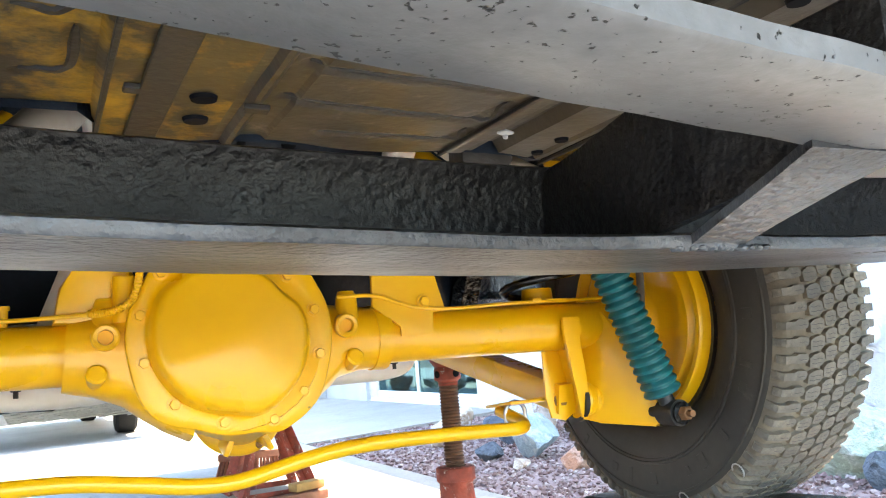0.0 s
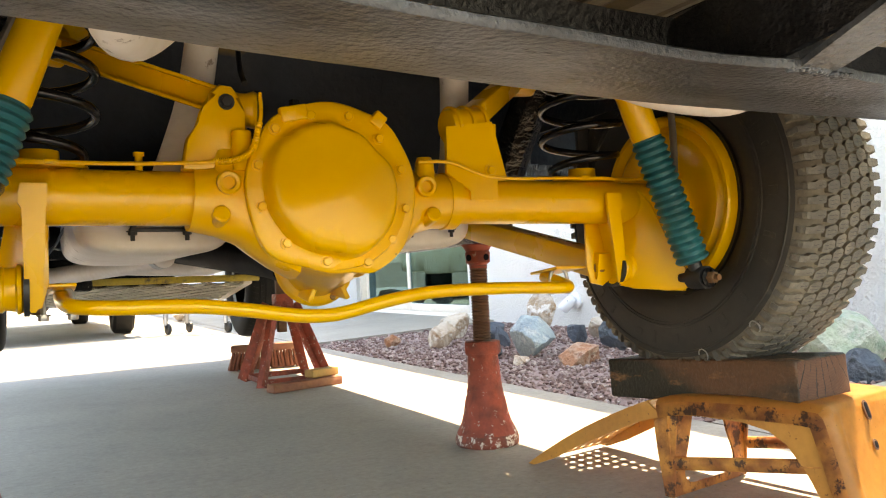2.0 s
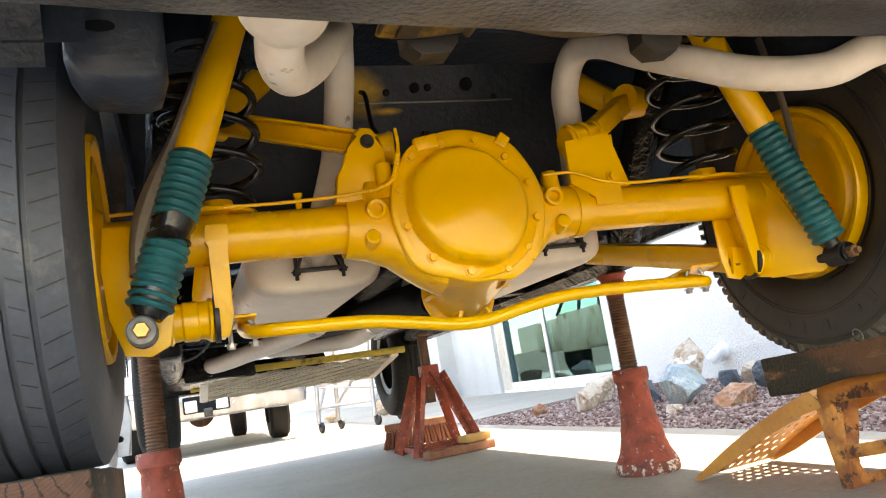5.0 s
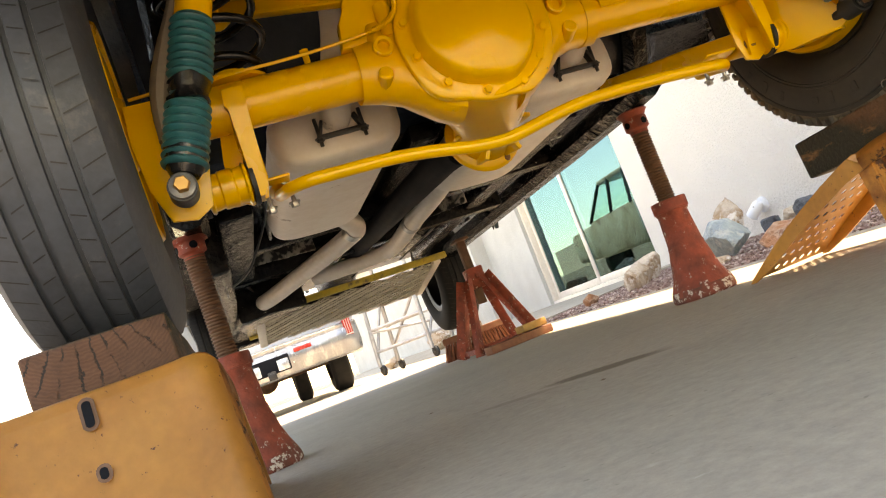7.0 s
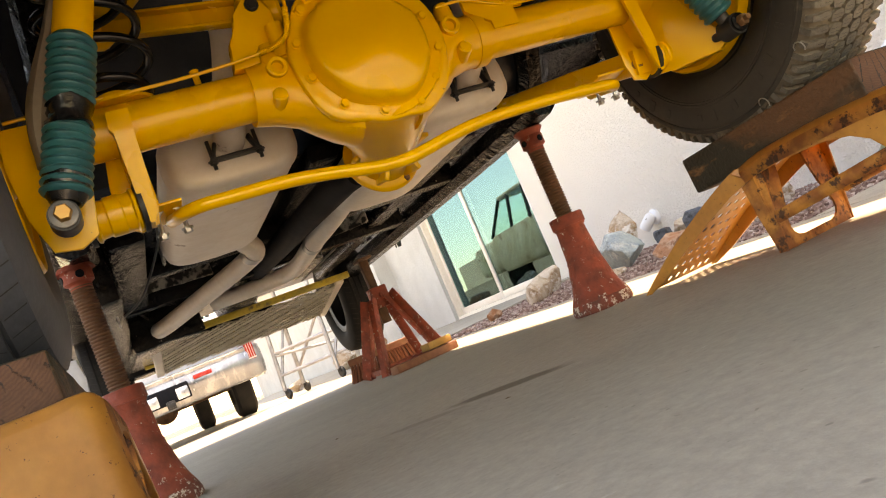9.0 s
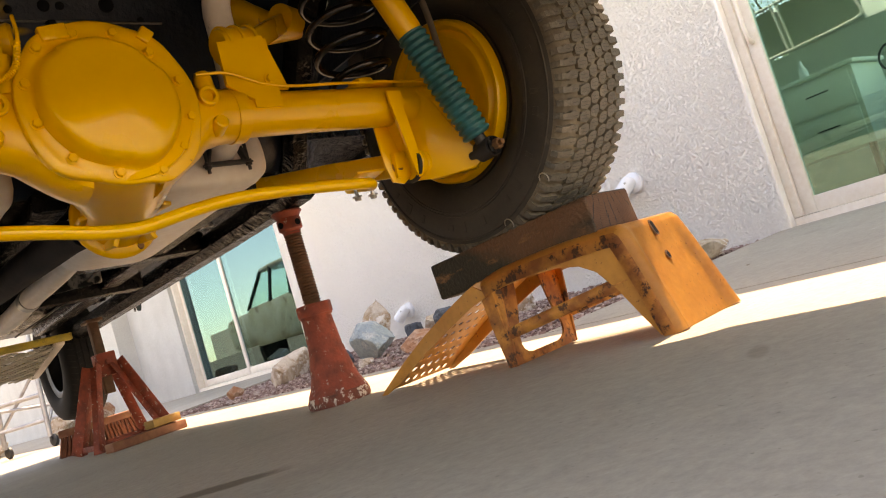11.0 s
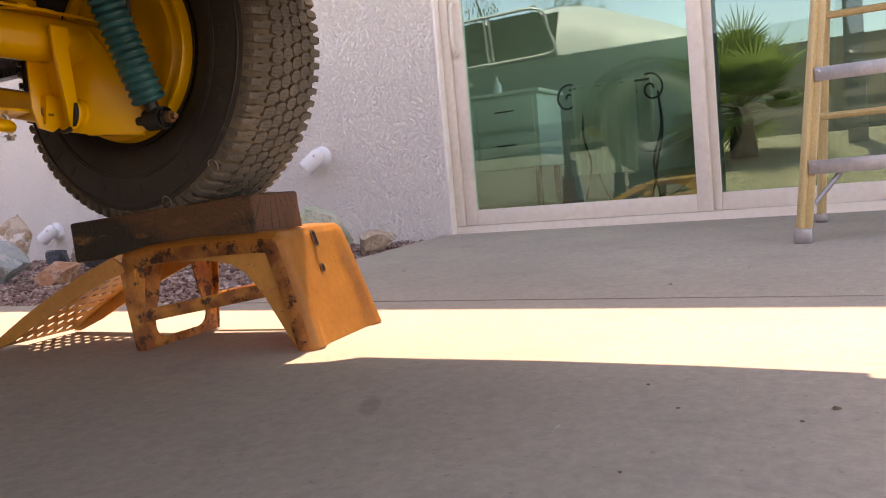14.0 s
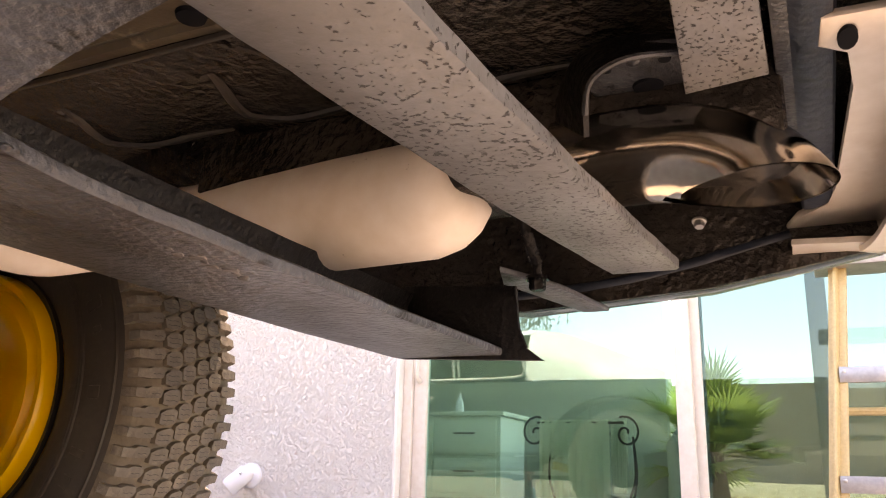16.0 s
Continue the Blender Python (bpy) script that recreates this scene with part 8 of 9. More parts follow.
# ---- rocks along the wall ----
def rock(at, size, mat, seed, label, squash=0.8, turn=0.0):
    b = B()
    bmesh.ops.create_icosphere(b, subdivisions=4, radius=1.0)
    rnd = random.Random(seed)
    cuts = [(Vector((rnd.uniform(-1, 1), rnd.uniform(-1, 1), rnd.uniform(-0.6, 1))).normalized(), rnd.uniform(0.40, 0.78)) for _ in range(21)]
    for v in b.verts:
        p = v.co.copy()
        for n, d in cuts:
            h = p.dot(n) - d
            if h > 0:
                p -= n * h
        p += 0.035 * Vector((noise.noise(p * 2.4 + Vector((seed, 0, 0))), noise.noise(p * 2.4 + Vector((0, seed, 0))), noise.noise(p * 2.4 + Vector((0, 0, seed)))))
        p -= 0.045 * abs(noise.noise(p * 3.6 + Vector((seed, 4, 1)))) * p.normalized()
        p += 0.016 * noise.noise(p * 11 + Vector((seed, 1, 2))) * p.normalized()
        v.co = Vector((p.x * size[0], p.y * size[1], p.z * size[2]))
    b.transform(Matrix.Rotation(turn, 4, "Z"))
    low = min(v.co.z for v in b.verts)
    b.transform(Matrix.Translation((at[0], at[1], at[2] - low * squash)))
    return single("boulder", b, M[mat], label, "boulder", "boulders along the wall", at=at, angle=18)


rock((1.92, 3.61, 0.00), (0.20, 0.16, 0.12), "rock_cream", 3, "cream and rust boulder on lava gravel", turn=0.4)
rock((2.14, 3.91, 0.02), (0.16, 0.14, 0.13), "rock_cream", 12, "broken cream boulder on the gravel")
rock((2.30, 3.62, 0.01), (0.11, 0.10, 0.10), "rock_dark", 51, "small dark slate boulder between cream stones")
rock((1.72, 3.98, 0.00), (0.10, 0.09, 0.06), "rock_red", 52, "small rust-red stone on the gravel")
rock((2.72, 2.95, 0.02), (0.13, 0.12, 0.11), "rock_cream", 53, "cream stone against the stucco wall")
rock((2.42, 2.78, 0.01), (0.10, 0.09, 0.10), "rock_dark", 54, "dark angular stone behind the blue-green boulder")
rock((2.70, 2.25, 0.02), (0.12, 0.10, 0.10), "rock_red", 55, "red-brown stone against the stucco wall")
rock((1.74, 2.36, 0.00), (0.07, 0.06, 0.045), "rock_cream", 56, "small cream stone on the gravel")
rock((2.12, 3.16, 0.00), (0.07, 0.10, 0.10), "rock_dark", 5, "small dark slate boulder on the gravel")
rock((2.54, 3.38, 0.02), (0.15, 0.17, 0.25), "rock_cream", 8, "tall cream and rust-veined boulder against the wall")
rock((1.96, 2.58, 0.00), (0.17, 0.16, 0.165), "rock_blue", 21, "angular pale blue-green boulder", turn=0.6)
rock((1.79, 2.78, 0.00), (0.10, 0.12, 0.07), "rock_dark", 17, "low dark slate boulder on the gravel")
rock((1.96, 2.14, 0.00), (0.20, 0.15, 0.10), "rock_red", 9, "red-brown banded boulder on the gravel", turn=0.5)
rock((2.39, 2.41, 0.02), (0.15, 0.14, 0.15), "rock_dark", 33, "dark slate boulder behind paler stones")
rock((2.14, 1.78, 0.00), (0.16, 0.13, 0.12), "rock_cream", 14, "pale cream boulder by the stucco wall")
rock((2.54, 1.98, 0.02), (0.12, 0.12, 0.09), "rock_cream", 18, "small cream boulder by the stucco wall")
rock((2.42, 0.98, 0.00), (0.27, 0.25, 0.19), "rock_green", 29, "pale green pointed boulder beside the patio")
rock((2.26, 0.80, 0.00), (0.15, 0.12, 0.10), "rock_dark", 31, "blue-black boulder beside the patio")
rock((2.64, 0.80, 0.02), (0.20, 0.12, 0.085), "rock_cream", 36, "low cream boulder beside the patio")


# ---- wall spotlights ----
def spot_lamp(at, tilt):
    x, y, z = at
    lm = thing("wall_spotlight", (x, y, z), "small white plastic spotlight on the stucco wall", "spotlight", "wall spotlights")
    b = B()
    lathe(b, [(0, 0), (0.058, 0), (0.056, 0.014), (0.044, 0.024), (0, 0.026)], aim((x, y, z), (-1, 0, 0)), 24)
    part("base", b, M["lamp"], lm)
    k = Vector((x - 0.05, y, z + 0.005))
    j = B()
    sweep(j, [(x - 0.015, y, z), k, k + Vector((-0.02, 0.005, -0.012))], [0.028, 0.036, 0.034], 16)
    part("knuckle", j, M["lamp"], lm)
    h = B()
    d = Vector((-0.42, 0.62, -0.66)).normalized()
    lathe(h, [(0, -0.034), (0.026, -0.030), (0.040, -0.010), (0.042, 0.085), (0.039, 0.092), (0.035, 0.088), (0.033, 0.058), (0, 0.056)], aim(k, d), 24)
    part("shade", h, M["lamp"], lm)
    bt = B()
    bolt(bt, k + Vector((-0.037, -0.006, 0)), (-1, 0, 0), 0.007, 0.006)
    part("knuckle_screw", bt, M["steel"], lm)


spot_lamp((WALL_X, 1.345, 0.515), 0)
spot_lamp((WALL_X, 3.58, 0.235), 0)


# ---- step ladder ----
def ladder():
    ld = thing("step_ladder", (2.45, -1.3, patio_z(2.3)), "yellow fibreglass step ladder with aluminium treads", "ladder")
    y0, y1 = -1.045, -1.47
    z0 = patio_z(2.19)
    topz, top_x = 1.155, 2.455
    def front(z):
        return 2.19 + (top_x - 2.19) * (z - z0) / (topz - z0)
    for s, y in ((0, y0), (1, y1)):
        yy = lambda z, y=y, s=s: y + (-0.10 if s == 0 else 0.06) * (z - z0) / (topz - z0)
        b = B()
        a, c = Vector((front(z0 + 0.02), yy(z0), z0 + 0.02)), Vector((front(topz), yy(topz), topz))
        m = aim((a + c) / 2, c - a)
        L = (c - a).length
        box(b, m.translation, (0.010, 0.052, L), Matrix((m.to_3x3().col[0], m.to_3x3().col[1], m.to_3x3().col[2])).transposed(), 0.002)
        box(b, m.translation + Vector((0, 0, 0)), (0.050, 0.010, L), m.to_3x3(), 0.002)
        part("front_rail", b, M["fibreglass"], ld, "yellow fibreglass rail")
        f = B()
        box(f, (front(z0 + 0.02), yy(z0), z0 + 0.022), (0.06, 0.055, 0.045), None, 0.006)
        part("foot", f, M["aluminium"], ld, "grey ladder foot")
        r = B()
        rod(r, (2.74, y - 0.02 + 0.03 * s, patio_z(2.74) + 0.005), (top_x + 0.05, yy(topz), topz - 0.02), 0.016, 8)
        part("rear_rail", r, M["fibreglass"], ld, "yellow rear leg")
        rf = B()
        box(rf, (2.74, y - 0.02 + 0.03 * s, patio_z(2.74) + 0.017), (0.045, 0.04, 0.03), None, 0.005)
        part("rear_foot", rf, M["aluminium"], ld)
        for z in (0.275, 0.56, 0.85):
            bl = B()
            box(bl, (front(z) - 0.02, yy(z) - (0.012 if s == 0 else -0.012), z - 0.01), (0.012, 0.012, 0.012), None, 0.003)
            part("rivet", bl, M["steel"], ld)
        br = B()
        q = -0.11 if s == 0 else 0.11
        rod(br, (front(0.16), yy(0.16) + 0.2 * q, 0.145), (front(0.26) + 0.01, yy(0.26) + q, 0.262), 0.008, 8)
        part("diagonal_brace", br, M["aluminium"], ld)
    for z in (0.275, 0.56, 0.85):
        b = B()
        w0, w1 = y0 - 0.10 * (z - z0) / (topz - z0), y1 + 0.06 * (z - z0) / (topz - z0)
        box(b, (front(z) + 0.02, (w0 + w1) / 2, z), (0.085, abs(w1 - w0), 0.006), None, 0.001)
        box(b, (front(z) - 0.023, (w0 + w1) / 2, z - 0.020), (0.004, abs(w1 - w0), 0.040), None, 0.001)
        box(b, (front(z) + 0.062, (w0 + w1) / 2, z - 0.016), (0.004, abs(w1 - w0), 0.032), None, 0.001)
        part("tread", b, M["aluminium"], ld, "paint-spotted aluminium tread")
    for z in (0.42, 0.74):
        b = B()
        rod(b, (front(z) + 0.06 + (0.85 - z) * 0.4, y0 - 0.04, z), (front(z) + 0.06 + (0.85 - z) * 0.4, y1 + 0.03, z), 0.012, 8)
        part("rear_bar", b, M["fibreglass"], ld)
    b = B()
    box(b, (top_x + 0.02, (y0 + y1) / 2 - 0.02, topz + 0.02), (0.15, 0.39, 0.05), None, 0.006)
    part("top_cap", b, M["aluminium"], ld, "grey aluminium top cap")


ladder()


def floor_scrap():
    """Leaf scraps and grit lying on the concrete."""
    rnd = random.Random(9)
    for x, y, r in ((0.513, -1.197, 0.007), (0.456, -1.166, 0.004), (0.585, -0.964, 0.004), (0.482, -1.026, 0.004), (0.258, -1.018, 0.004), (1.872, 0.198, 0.007), (1.511, -0.791, 0.007), (-0.28, 0.62, 0.006), (-0.12, -0.02, 0.005)):
        b = B()
        n = 9
        z = patio_z(x) + 0.0005
        rim = [b.verts.new((x + r * math.cos(k * 6.283 / n) * rnd.uniform(0.6, 1.3), y + r * math.sin(k * 6.283 / n) * rnd.uniform(0.5, 1.2), z + rnd.uniform(0, r * 0.3))) for k in range(n)]
        mid = b.verts.new((x, y, z + r * 0.45))
        for k in range(n):
            b.faces.new((rim[k], rim[(k + 1) % n], mid))
        b.faces.new(rim[::-1])
        single("leaf_scrap", b, M["bark"], "dry brown leaf scrap on the concrete", "leaf scrap", "scraps on the floor", at=(x, y, z))


floor_scrap()


# ---- behind the glass ----
def dresser():
    x, y0, y1, z0, z1 = 5.2, 0.95, 2.4, 0.40, 0.95
    ds = thing("dresser", (x + 0.25, (y0 + y1) / 2, 0.07), "pale green-white dresser with dark bar pulls", "dresser")
    b = B()
    slab(b, x, x + 0.5, y0, y1, z0, z1, 0.008)
    part("body", b, M["dresser"], ds)
    b = B()
    slab(b, x - 0.03, x + 0.52, y0 - 0.03, y1 + 0.03, z1, z1 + 0.03, 0.006)
    part("top", b, M["dresser"], ds)
    for za, zb in ((0.68, 0.92), (0.43, 0.66)):
        for ya, yb in ((0.98, 1.44), (1.46, 1.92), (1.94, 2.38)):
            b = B()
            slab(b, x - 0.018, x - 0.001, ya, yb, za, zb, 0.004)
            dr = part("drawer", b, M["dresser"], ds)
            h = B()
            box(h, (x - 0.034, (ya + yb) / 2, (za + zb) / 2 + 0.03), (0.012, 0.16, 0.010), None, 0.002)
            part("pull", h, M["iron"], dr, "black bar pull")
    for yy in (y0 + 0.05, y1 - 0.05):
        for xx in (x + 0.05, x + 0.45):
            b = B()
            box(b, (xx, yy, 0.235), (0.04, 0.04, 0.33), None, 0.004)
            part("leg", b, M["iron"], ds, "dark slim leg")
    bt = B()
    lathe(bt, [(0, 0), (0.03, 0), (0.032, 0.08), (0.012, 0.11), (0.011, 0.15), (0, 0.15)], aim((x + 0.2, 1.35, z1 + 0.031), (0, 0, 1)), 18)
    single("soap_bottle", bt, M["lamp"], "small pale pump bottle on a dresser", "bottle", at=(x + 0.2, 1.35, z1 + 0.031))


dresser()


def towel_rack():
    x, ya, yb = 4.6, 0.49, -0.03
    rk = thing("towel_rack", (x, 0.22, 0.07), "black wrought-iron towel rack with scrolled ends", "towel rack")
    for y, s in ((ya, 1), (yb, -1)):
        b = B()
        spiral = []
        for k in range(34):
            a = 0.25 * k
            r = 0.012 + 0.0026 * k
            spiral.append((x, y + 0.01 * s + s * r * math.cos(a) * 0.9, 0.80 + r * math.sin(a)))
        sweep(b, spiral, 0.007, 6)
        part("scroll", b, M["iron"], rk)
        w = 0.05 if s < 0 else -0.09  # one end stands in behind the towel
        b = B()
        for q in (-1, 1):
            sweep(b, smooth_line([(x, y + w * s, 0.78), (x + 0.02 * q, y + (w + 0.01) * s, 0.55), (x + 0.05 * q, y + (w - 0.04) * s, 0.35), (x + 0.12 * q, y + (w - 0.05 - 0.06 * q) * s, 0.07)], 5), 0.007, 6)
        part("leg", b, M["iron"], rk)
    for dx, z in ((0, 0.86), (0.05, 0.80)):
        b = B()
        rod(b, (x + dx, ya, z), (x + dx, yb, z), 0.007, 8)
        part("rail", b, M["iron"], rk)
    for y0, y1, dx, zt, zb in ((0.47, 0.06, 0.0, 0.872, 0.30), (0.05, -0.04, 0.03, 0.868, 0.47)):
        b = B()
        n = 26
        rows = []
        for k in range(n + 1):
            y = y0 + (y1 - y0) * k / n
            w = 0.006 * math.sin(k * 1.9) + 0.004 * math.sin(k * 0.7)
            rows.append([b.verts.new((x + dx + off + w * f, y, z)) for off, z, f in ((-0.022, zb, 1.6), (-0.022, (zt + zb) / 2, 1.2), (-0.016, zt - 0.03, 0.6), (0, zt + 0.006, 0.2), (0.016, zt - 0.03, 0.6), (0.022, zb + 0.15, 1.4))])
        for p, q in zip(rows, rows[1:]):
            for j in range(5):
                b.faces.new((p[j], p[j + 1], q[j + 1], q[j]))
        bmesh.ops.solidify(b, geom=b.faces[:], thickness=0.006)
        single("towel", b, M["towel"], "beige towel hanging in folds over a rack", "towel", "towels", at=(x, (y0 + y1) / 2, zb))


towel_rack()


def palm(at):
    pm = thing("fan_palm", at, "young fan palm with spiky green leaves and shaggy brown trunk", "palm")
    o = Vector(at)
    b = B()
    sweep(b, [o, o + Vector((0, 0, 0.10)), o + Vector((0.01, 0, 0.25)), o + Vector((0.01, 0, 0.46))], [0.13, 0.12, 0.105, 0.08], 18)
    part("trunk", rough_up(b, 0.02, 14), M["bark"], pm, "shaggy brown trunk")
    rnd = random.Random(11)
    cr = B()
    for k in range(64):
        az = k * 2.399
        el = radians(rnd.uniform(-28, 88))
        L = rnd.uniform(0.26, 0.56)
        d = Vector((math.cos(az) * math.cos(el), math.sin(az) * math.cos(el), math.sin(el)))
        root = o + Vector((0, 0, 0.44))
        tip = root + d * L
        side = d.cross(Vector((0, 0, 1)))
        side = side.normalized() if side.length > 0.05 else Vector((1, 0, 0))
        nrm = side.cross(d).normalized()
        rod(cr, root, tip, 0.008, 5, 0.004)
        for j in range(27):
            a = radians(-100 + 200 * j / 26)
            w = d * math.cos(a) + side * math.sin(a) + nrm * 0.25 * abs(math.sin(a))
            w.normalize()
            l2 = 0.47 * (0.66 + 0.28 * math.cos(a)) * rnd.uniform(0.85, 1.1)
            cross = w.cross(nrm).normalized() * 0.0105
            droop = Vector((0, 0, -0.06 * rnd.random()))
            v = [cr.verts.new(q) for q in (tip - cross * 0.5, tip + cross * 0.5, tip + w * l2 * 0.55 + cross, tip + w * l2 * 0.55 - cross, tip + w * l2 + droop)]
            cr.faces.new((v[0], v[1], v[2], v[3])), cr.faces.new((v[3], v[2], v[4]))
    tagged(part("crown", cr, M["leaf"], pm, "dense crown of folded fan leaves", smooth=False), kind="stuff")


palm((7.50, -0.17, 0.34))


def yard_tree(at, h, seed):
    tr = thing("mesquite_tree", at, "sparse grey-green desert tree beyond the garden wall", "tree")
    o = Vector(at)
    rnd = random.Random(seed)
    b, lv = B(), B()
    rod(b, o, o + Vector((0, 0, h * 0.4)), 0.12, 10, 0.08)
    for k in range(11):
        az = rnd.uniform(0, 6.28)
        p = o + Vector((0, 0, h * rnd.uniform(0.25, 0.42)))
        e = p + Vector((math.cos(az) * h * 0.42, math.sin(az) * h * 0.42, h * rnd.uniform(0.15, 0.55)))
        sweep(b, smooth_line([p, (p + e) / 2 + Vector((0, 0, 0.15)), e], 4), [0.06 - 0.006 * j for j in range(9)], 6)
        for _ in range(620):
            c = p.lerp(e, rnd.uniform(0.35, 1.1)) + Vector((rnd.gauss(0, 0.28), rnd.gauss(0, 0.28), rnd.gauss(0, 0.22)))
            q = Euler((rnd.random() * 6, rnd.random() * 6, 0)).to_matrix()
            s = rnd.uniform(0.03, 0.07)
            lv.faces.new([lv.verts.new(c + q @ Vector(w)) for w in ((-s, 0, 0), (0, -s * 0.3, 0), (s, 0, 0), (0, s * 0.3, 0))])
    part("trunk", b, M["bark"], tr)
    tagged(part("crown", lv, M["tree"], tr, "thin grey-green leaves", smooth=False), kind="stuff")


yard_tree((-8.6, 5.3, 0.62), 3.7, 2)


# ---- beyond the car ----
def pickup():
    x0, x1, y = -1.45, 0.61, 7.25
    tk = thing("pickup_truck", ((x0 + x1) / 2, y + 2.0, 0), "white pickup truck seen from behind with dented bumper", "pickup")
    cx = (x0 + x1) / 2
    b = B()
    line = [(-1.03, 0.42), (-1.03, 0.20), (-1.01, 0.09), (-0.95, 0.02), (-0.6, -0.02), (0.0, -0.03), (0.6, -0.02), (0.95, 0.02), (1.01, 0.09), (1.03, 0.20), (1.03, 0.42)]
    rows = []
    for u, w in line:  # a rolled section: top ledge, upright face with a ridge, tucked lower lip
        rows.append([b.verts.new((cx + u * q, y + w + d, z)) for q, d, z in ((0.96, 0.13, 0.690), (0.99, 0.02, 0.688), (1, 0.0, 0.672), (1, 0.012, 0.640), (1, -0.012, 0.620), (1, -0.014, 0.480), (1, 0.004, 0.455), (0.99, 0.010, 0.385), (0.97, 0.055, 0.350), (0.95, 0.10, 0.350))])
    for p, q in zip(rows, rows[1:]):
        for j in range(9):
            b.faces.new((p[j], p[j + 1], q[j + 1], q[j]))
    bmesh.ops.solidify(b, geom=b.faces[:], thickness=0.006)
    bmesh.ops.subdivide_edges(b, edges=[e for e in b.edges if e.calc_length() > 0.2], cuts=3, use_grid_fill=True)
    bp = part("rear_bumper", rough_up(b, 0.006, 5), M["bumper_chrome"], tk, "dented chrome bumper with reflection streaks in its colour", angle=60)
    b = B()
    box(b, (cx, y - 0.046, 0.498), (0.45, 0.014, 0.165), None, 0.012)
    rc = part("plate_recess", b, M["dark"], bp, "dark number plate recess")
    b = B()
    box(b, (cx + 0.150, y - 0.056, 0.485), (0.120, 0.008, 0.115), None, 0.012)
    part("plate_bracket", b, M["bumper_chrome"], rc, "pale bent bracket in the recess")
    b = B()
    box(b, (cx - 0.150, y - 0.056, 0.485), (0.120, 0.008, 0.115), None, 0.012)
    part("plate_bracket", b, M["bumper_chrome"], rc, "pale bent bracket in the recess")
    b = B()
    box(b, (cx + 0.01, y - 0.07, 0.405), (0.085, 0.05, 0.085), None, 0.006)
    box(b, (cx + 0.01, y - 0.098, 0.405), (0.050, 0.006, 0.050), None, 0.003)
    part("tow_receiver", b, M["black"], bp, "black square tow receiver")
    b = B()
    box(b, (cx, y + 0.10, 0.90), (x1 - x0 - 0.10, 0.06, 0.42), None, 0.02)
    part("tailgate", b, M["white_paint"], tk)
    for s in (-1, 1):
        b = B()
        box(b, (cx + s * 0.905, y + 0.045, 0.725), (0.085, 0.09, 0.38), None, 0.012)
        lamp = part("tail_lamp", b, M["lens"], tk, "tall dark red tail lamp")
        b = B()
        for q in (-0.024, 0.0, 0.024):
            box(b, (cx + s * 0.905 + q, y - 0.002, 0.725), (0.006, 0.006, 0.34), None, 0.002)
        box(b, (cx + s * 0.905, y - 0.002, 0.900), (0.085, 0.008, 0.012), None, 0.002), box(b, (cx + s * 0.905, y - 0.002, 0.550), (0.085, 0.008, 0.012), None, 0.002)
        part("lamp_trim", b, M["bumper"], lamp, "bright strips over the red lens")
        b = B()
        box(b, (cx + s * 0.385, y - 0.044, 0.582), (0.19, 0.012, 0.042), None, 0.004)
        part("reflector", b, M["lens"], bp, "red bumper reflector")
        b = B()
        slab(b, cx + s * 0.97 - 0.03, cx + s * 0.97 + 0.03, y + 0.12, y + 2.6, 0.62, 1.10, 0.02)
        part("bed_side", b, M["white_paint"], tk)
        for yy in (y + 1.15, y + 4.6):
            w = B()
            lathe(w, [(0.20, -0.11), (0.33, -0.11), (0.36, -0.08), (0.365, 0.08), (0.33, 0.11), (0.20, 0.11), (0.18, 0.06), (0, 0.05)], aim((cx + s * 0.79 - (0.26 if yy > y + 2 else 0.0), yy, 0.365), (s, 0, 0)), 36)
            lathe(w, [(0, -0.07), (0.19, -0.09), (0.2, -0.11)], aim((cx + s * 0.79 - (0.26 if yy > y + 2 else 0.0), yy, 0.365), (s, 0, 0)), 36)
            part("wheel", w, M["tyre_far"], tk, "black tyre on dark rim")
    b = B()
    slab(b, x0 + 0.1, x1 - 0.1, y + 0.14, y + 2.6, 0.60, 0.66, 0.01)
    part("bed_floor", b, M["dark"], tk)
    b = B()
    rod(b, (cx - 0.75, y + 1.15, 0.40), (cx + 0.75, y + 1.15, 0.40), 0.05, 12)
    bmesh.ops.create_icosphere(b, subdivisions=3, radius=0.15, matrix=Matrix.Translation((cx - 0.05, y + 1.15, 0.41)))
    part("axle", b, M["rust"], tk, "rusty rear axle")
    b = B()
    slab(b, x0 + 0.02, x1 - 0.02, y + 2.6, y + 4.25, 0.45, 1.12, 0.06)
    part("cab", b, M["rusty_paint"], tk, "sun-bleached rusty cab body")
    b = B()
    slab(b, x0 + 0.16, x1 - 0.16, y + 2.72, y + 3.75, 1.62, 1.70, 0.03)
    part("cab_roof", b, M["rusty_paint"], tk)
    for s in (-1, 1):
        ex, tx = cx + s * (x1 - x0 - 0.08) / 2, cx + s * (x1 - x0 - 0.36) / 2
        b = B()
        for ya, yb in ((y + 2.66, y + 2.78), (y + 3.38, y + 3.36), (y + 4.22, y + 3.72)):
            sweep(b, [(ex, ya, 1.10), (tx, yb, 1.65)], 0.03, 8)
        part("pillar", b, M["black"], tk, "dark cab window pillars")
        for ya, yb, yc, yd in ((y + 2.70, y + 3.36, y + 3.33, y + 2.82), (y + 3.41, y + 4.18, y + 3.70, y + 3.39)):
            b = B()
            v = [b.verts.new(p) for p in ((ex, ya, 1.12), (ex, yb, 1.12), (tx, yc, 1.62), (tx, yd, 1.62))]
            b.faces.new(v)
            bmesh.ops.solidify(b, geom=b.faces[:], thickness=0.006)
            part("side_window", b, M["glass"], tk, "green-tinted cab side window", smooth=False)
    b = B()
    slab(b, x0 + 0.04, x1 - 0.04, y + 4.25, y + 5.5, 0.5, 1.08, 0.10)
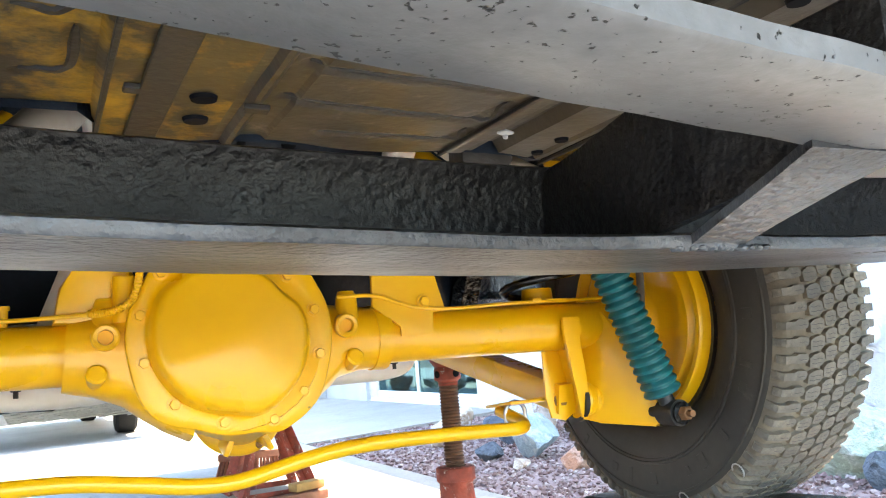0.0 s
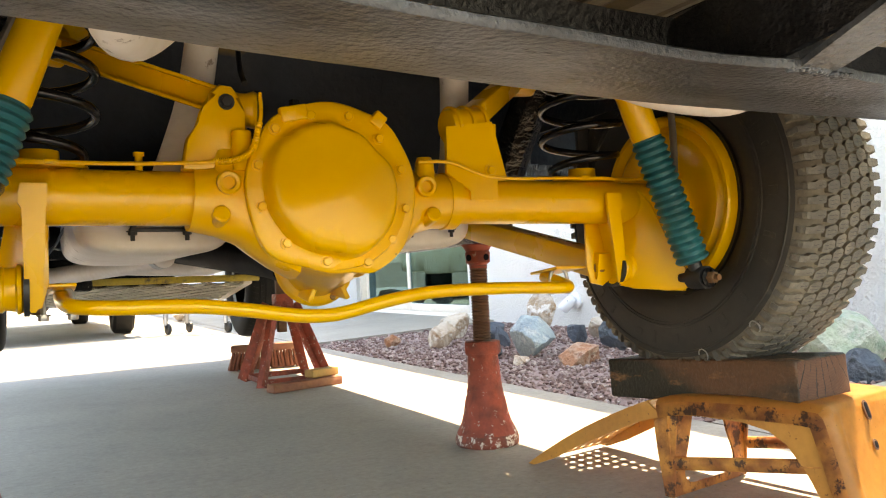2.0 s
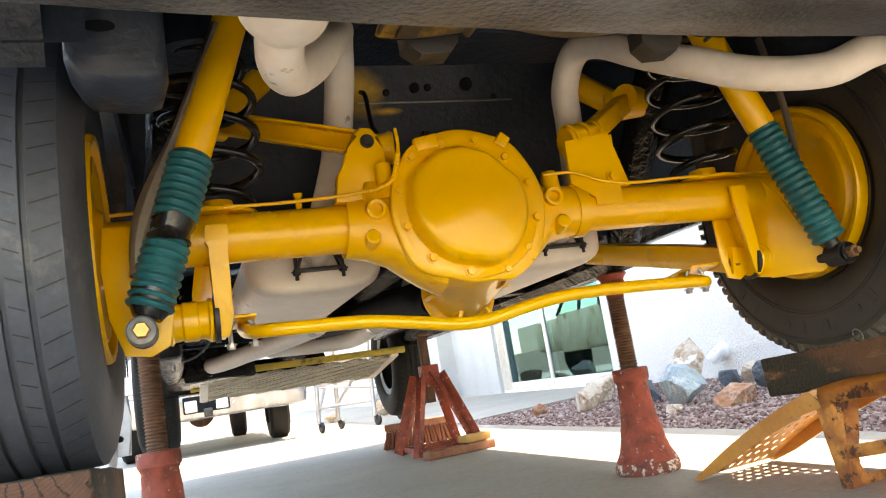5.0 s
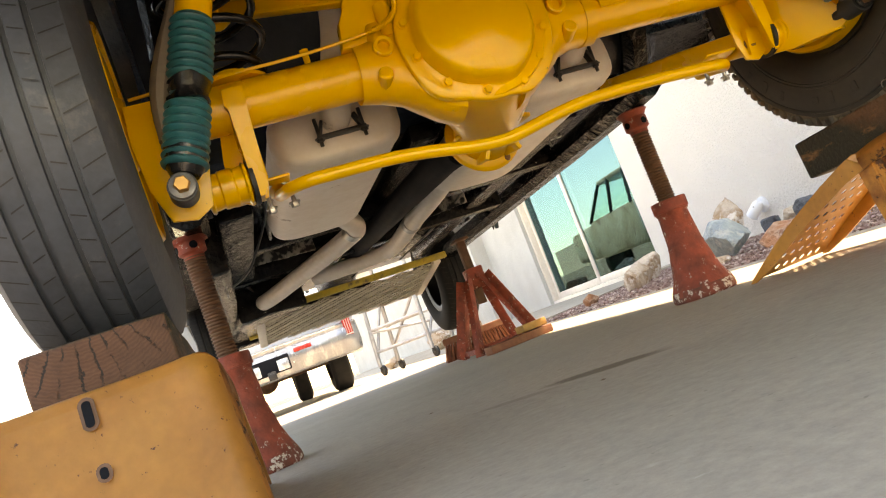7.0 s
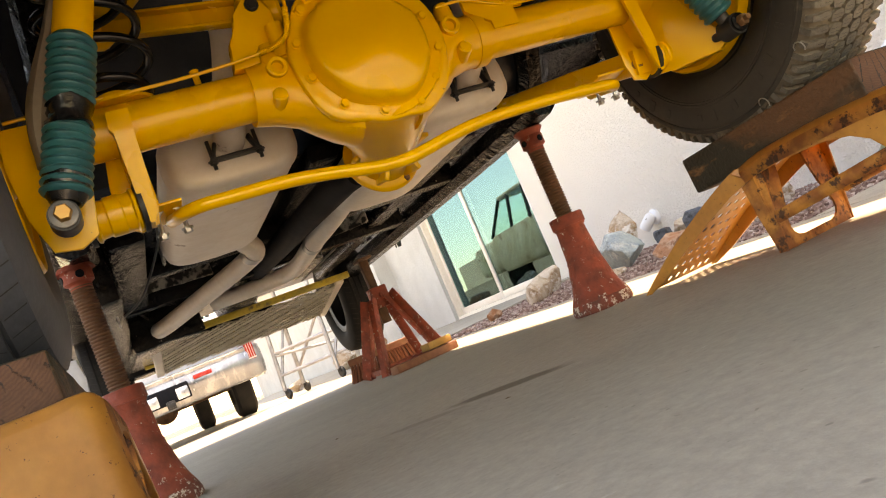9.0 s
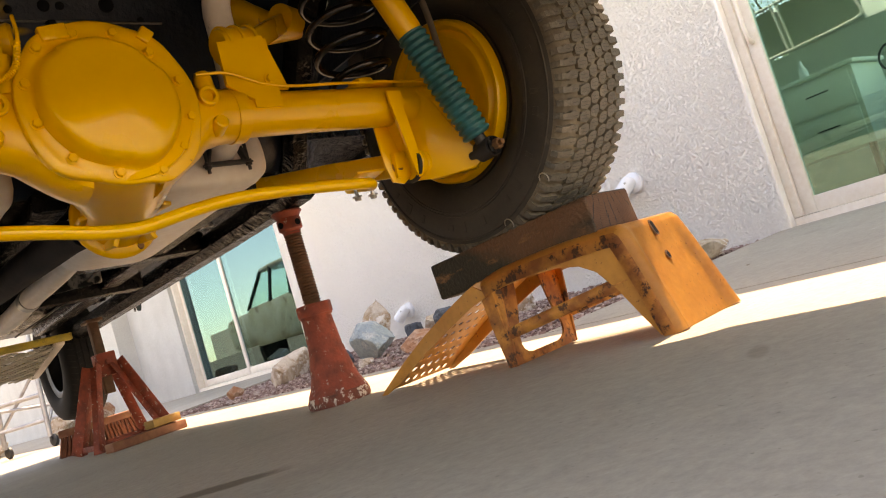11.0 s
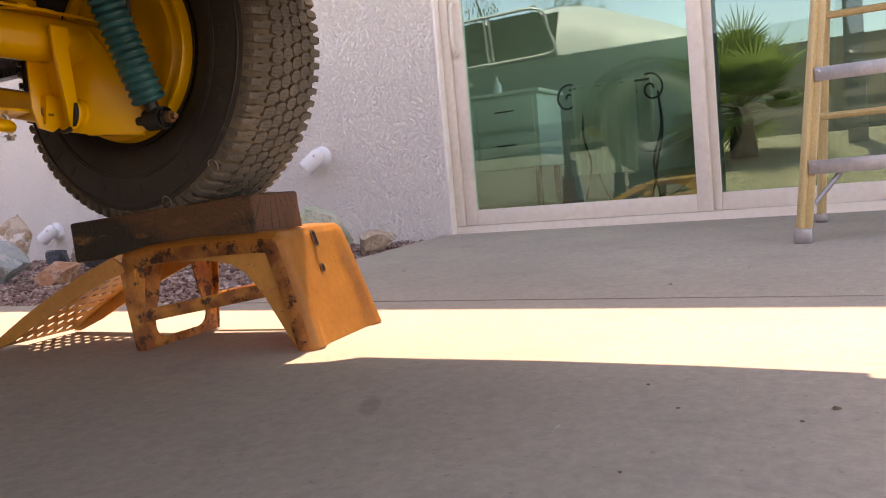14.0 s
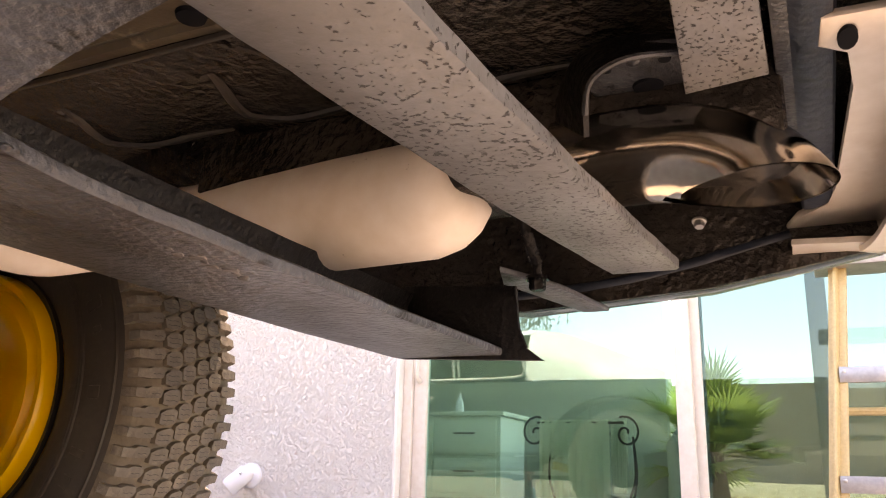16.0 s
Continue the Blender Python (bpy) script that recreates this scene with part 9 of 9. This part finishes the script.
    part("hood", b, M["rusty_paint"], tk, "sun-bleached rusty hood and wing")
    b = B()
    v = [b.verts.new(p) for p in ((x0 + 0.10, y + 2.62, 1.12), (x1 - 0.10, y + 2.62, 1.12), (x1 - 0.22, y + 2.74, 1.62), (x0 + 0.22, y + 2.74, 1.62))]
    b.faces.new(v)
    bmesh.ops.solidify(b, geom=b.faces[:], thickness=0.006)
    part("rear_window", b, M["car_glass"], tk, "dark rear window")


pickup()


def scaffold():
    sc = thing("scaffold_trolley", (1.0, 7.3, 0), "small rolling aluminium scaffold frame", "scaffold")
    posts = [((0.68, 7.38), (0.75, 7.36)), ((1.20, 6.98), (1.24, 6.96)), ((0.92, 7.56), (0.94, 7.30)), ((1.50, 7.20), (1.52, 6.98))]
    at = lambda k, z: Vector((posts[k][0][0], posts[k][0][1], 0)).lerp(Vector((posts[k][1][0], posts[k][1][1], 0)), z / 1.3) + Vector((0, 0, z))
    for k in range(4):
        b = B()
        rod(b, at(k, 0.10), at(k, 1.30), 0.023, 12)
        part("post", b, M["aluminium"], sc)
        w = B()
        c = at(k, 0.0)
        lathe(w, [(0, -0.018), (0.050, -0.018), (0.058, -0.010), (0.058, 0.010), (0.050, 0.018), (0, 0.018)], aim((c.x + 0.03, c.y, 0.058), (1, 0.3, 0)), 18)
        rod(w, (c.x + 0.015, c.y, 0.06), (c.x, c.y, 0.14), 0.016, 8)
        part("caster", w, M["black"], sc, "small black caster wheel")
    for z in (0.26, 0.50, 0.72, 0.96, 1.20):
        for a, c in ((0, 1), (2, 3)):
            b = B()
            rod(b, at(a, z), at(c, z), 0.017, 10)
            part("rung", b, M["aluminium"], sc)
    for a, c, za, zb in ((0, 2, 0.20, 0.80), (1, 3, 0.20, 0.80), (0, 3, 0.48, 0.36), (2, 1, 0.26, 0.74)):
        b = B()
        rod(b, at(a, za), at(c, zb), 0.016, 10)
        part("diagonal", b, M["aluminium"], sc)


scaffold()
rock((1.75, 8.6, 0.05), (0.25, 0.2, 0.14), "rock_cream", 41, "cream boulder by the far wall")
rock((2.3, 9.3, 0.05), (0.22, 0.2, 0.16), "rock_red", 43, "red-brown boulder by the far wall")
rock((1.3, 10.2, 0.0), (0.2, 0.2, 0.12), "rock_cream", 44, "small cream boulder by the far wall")
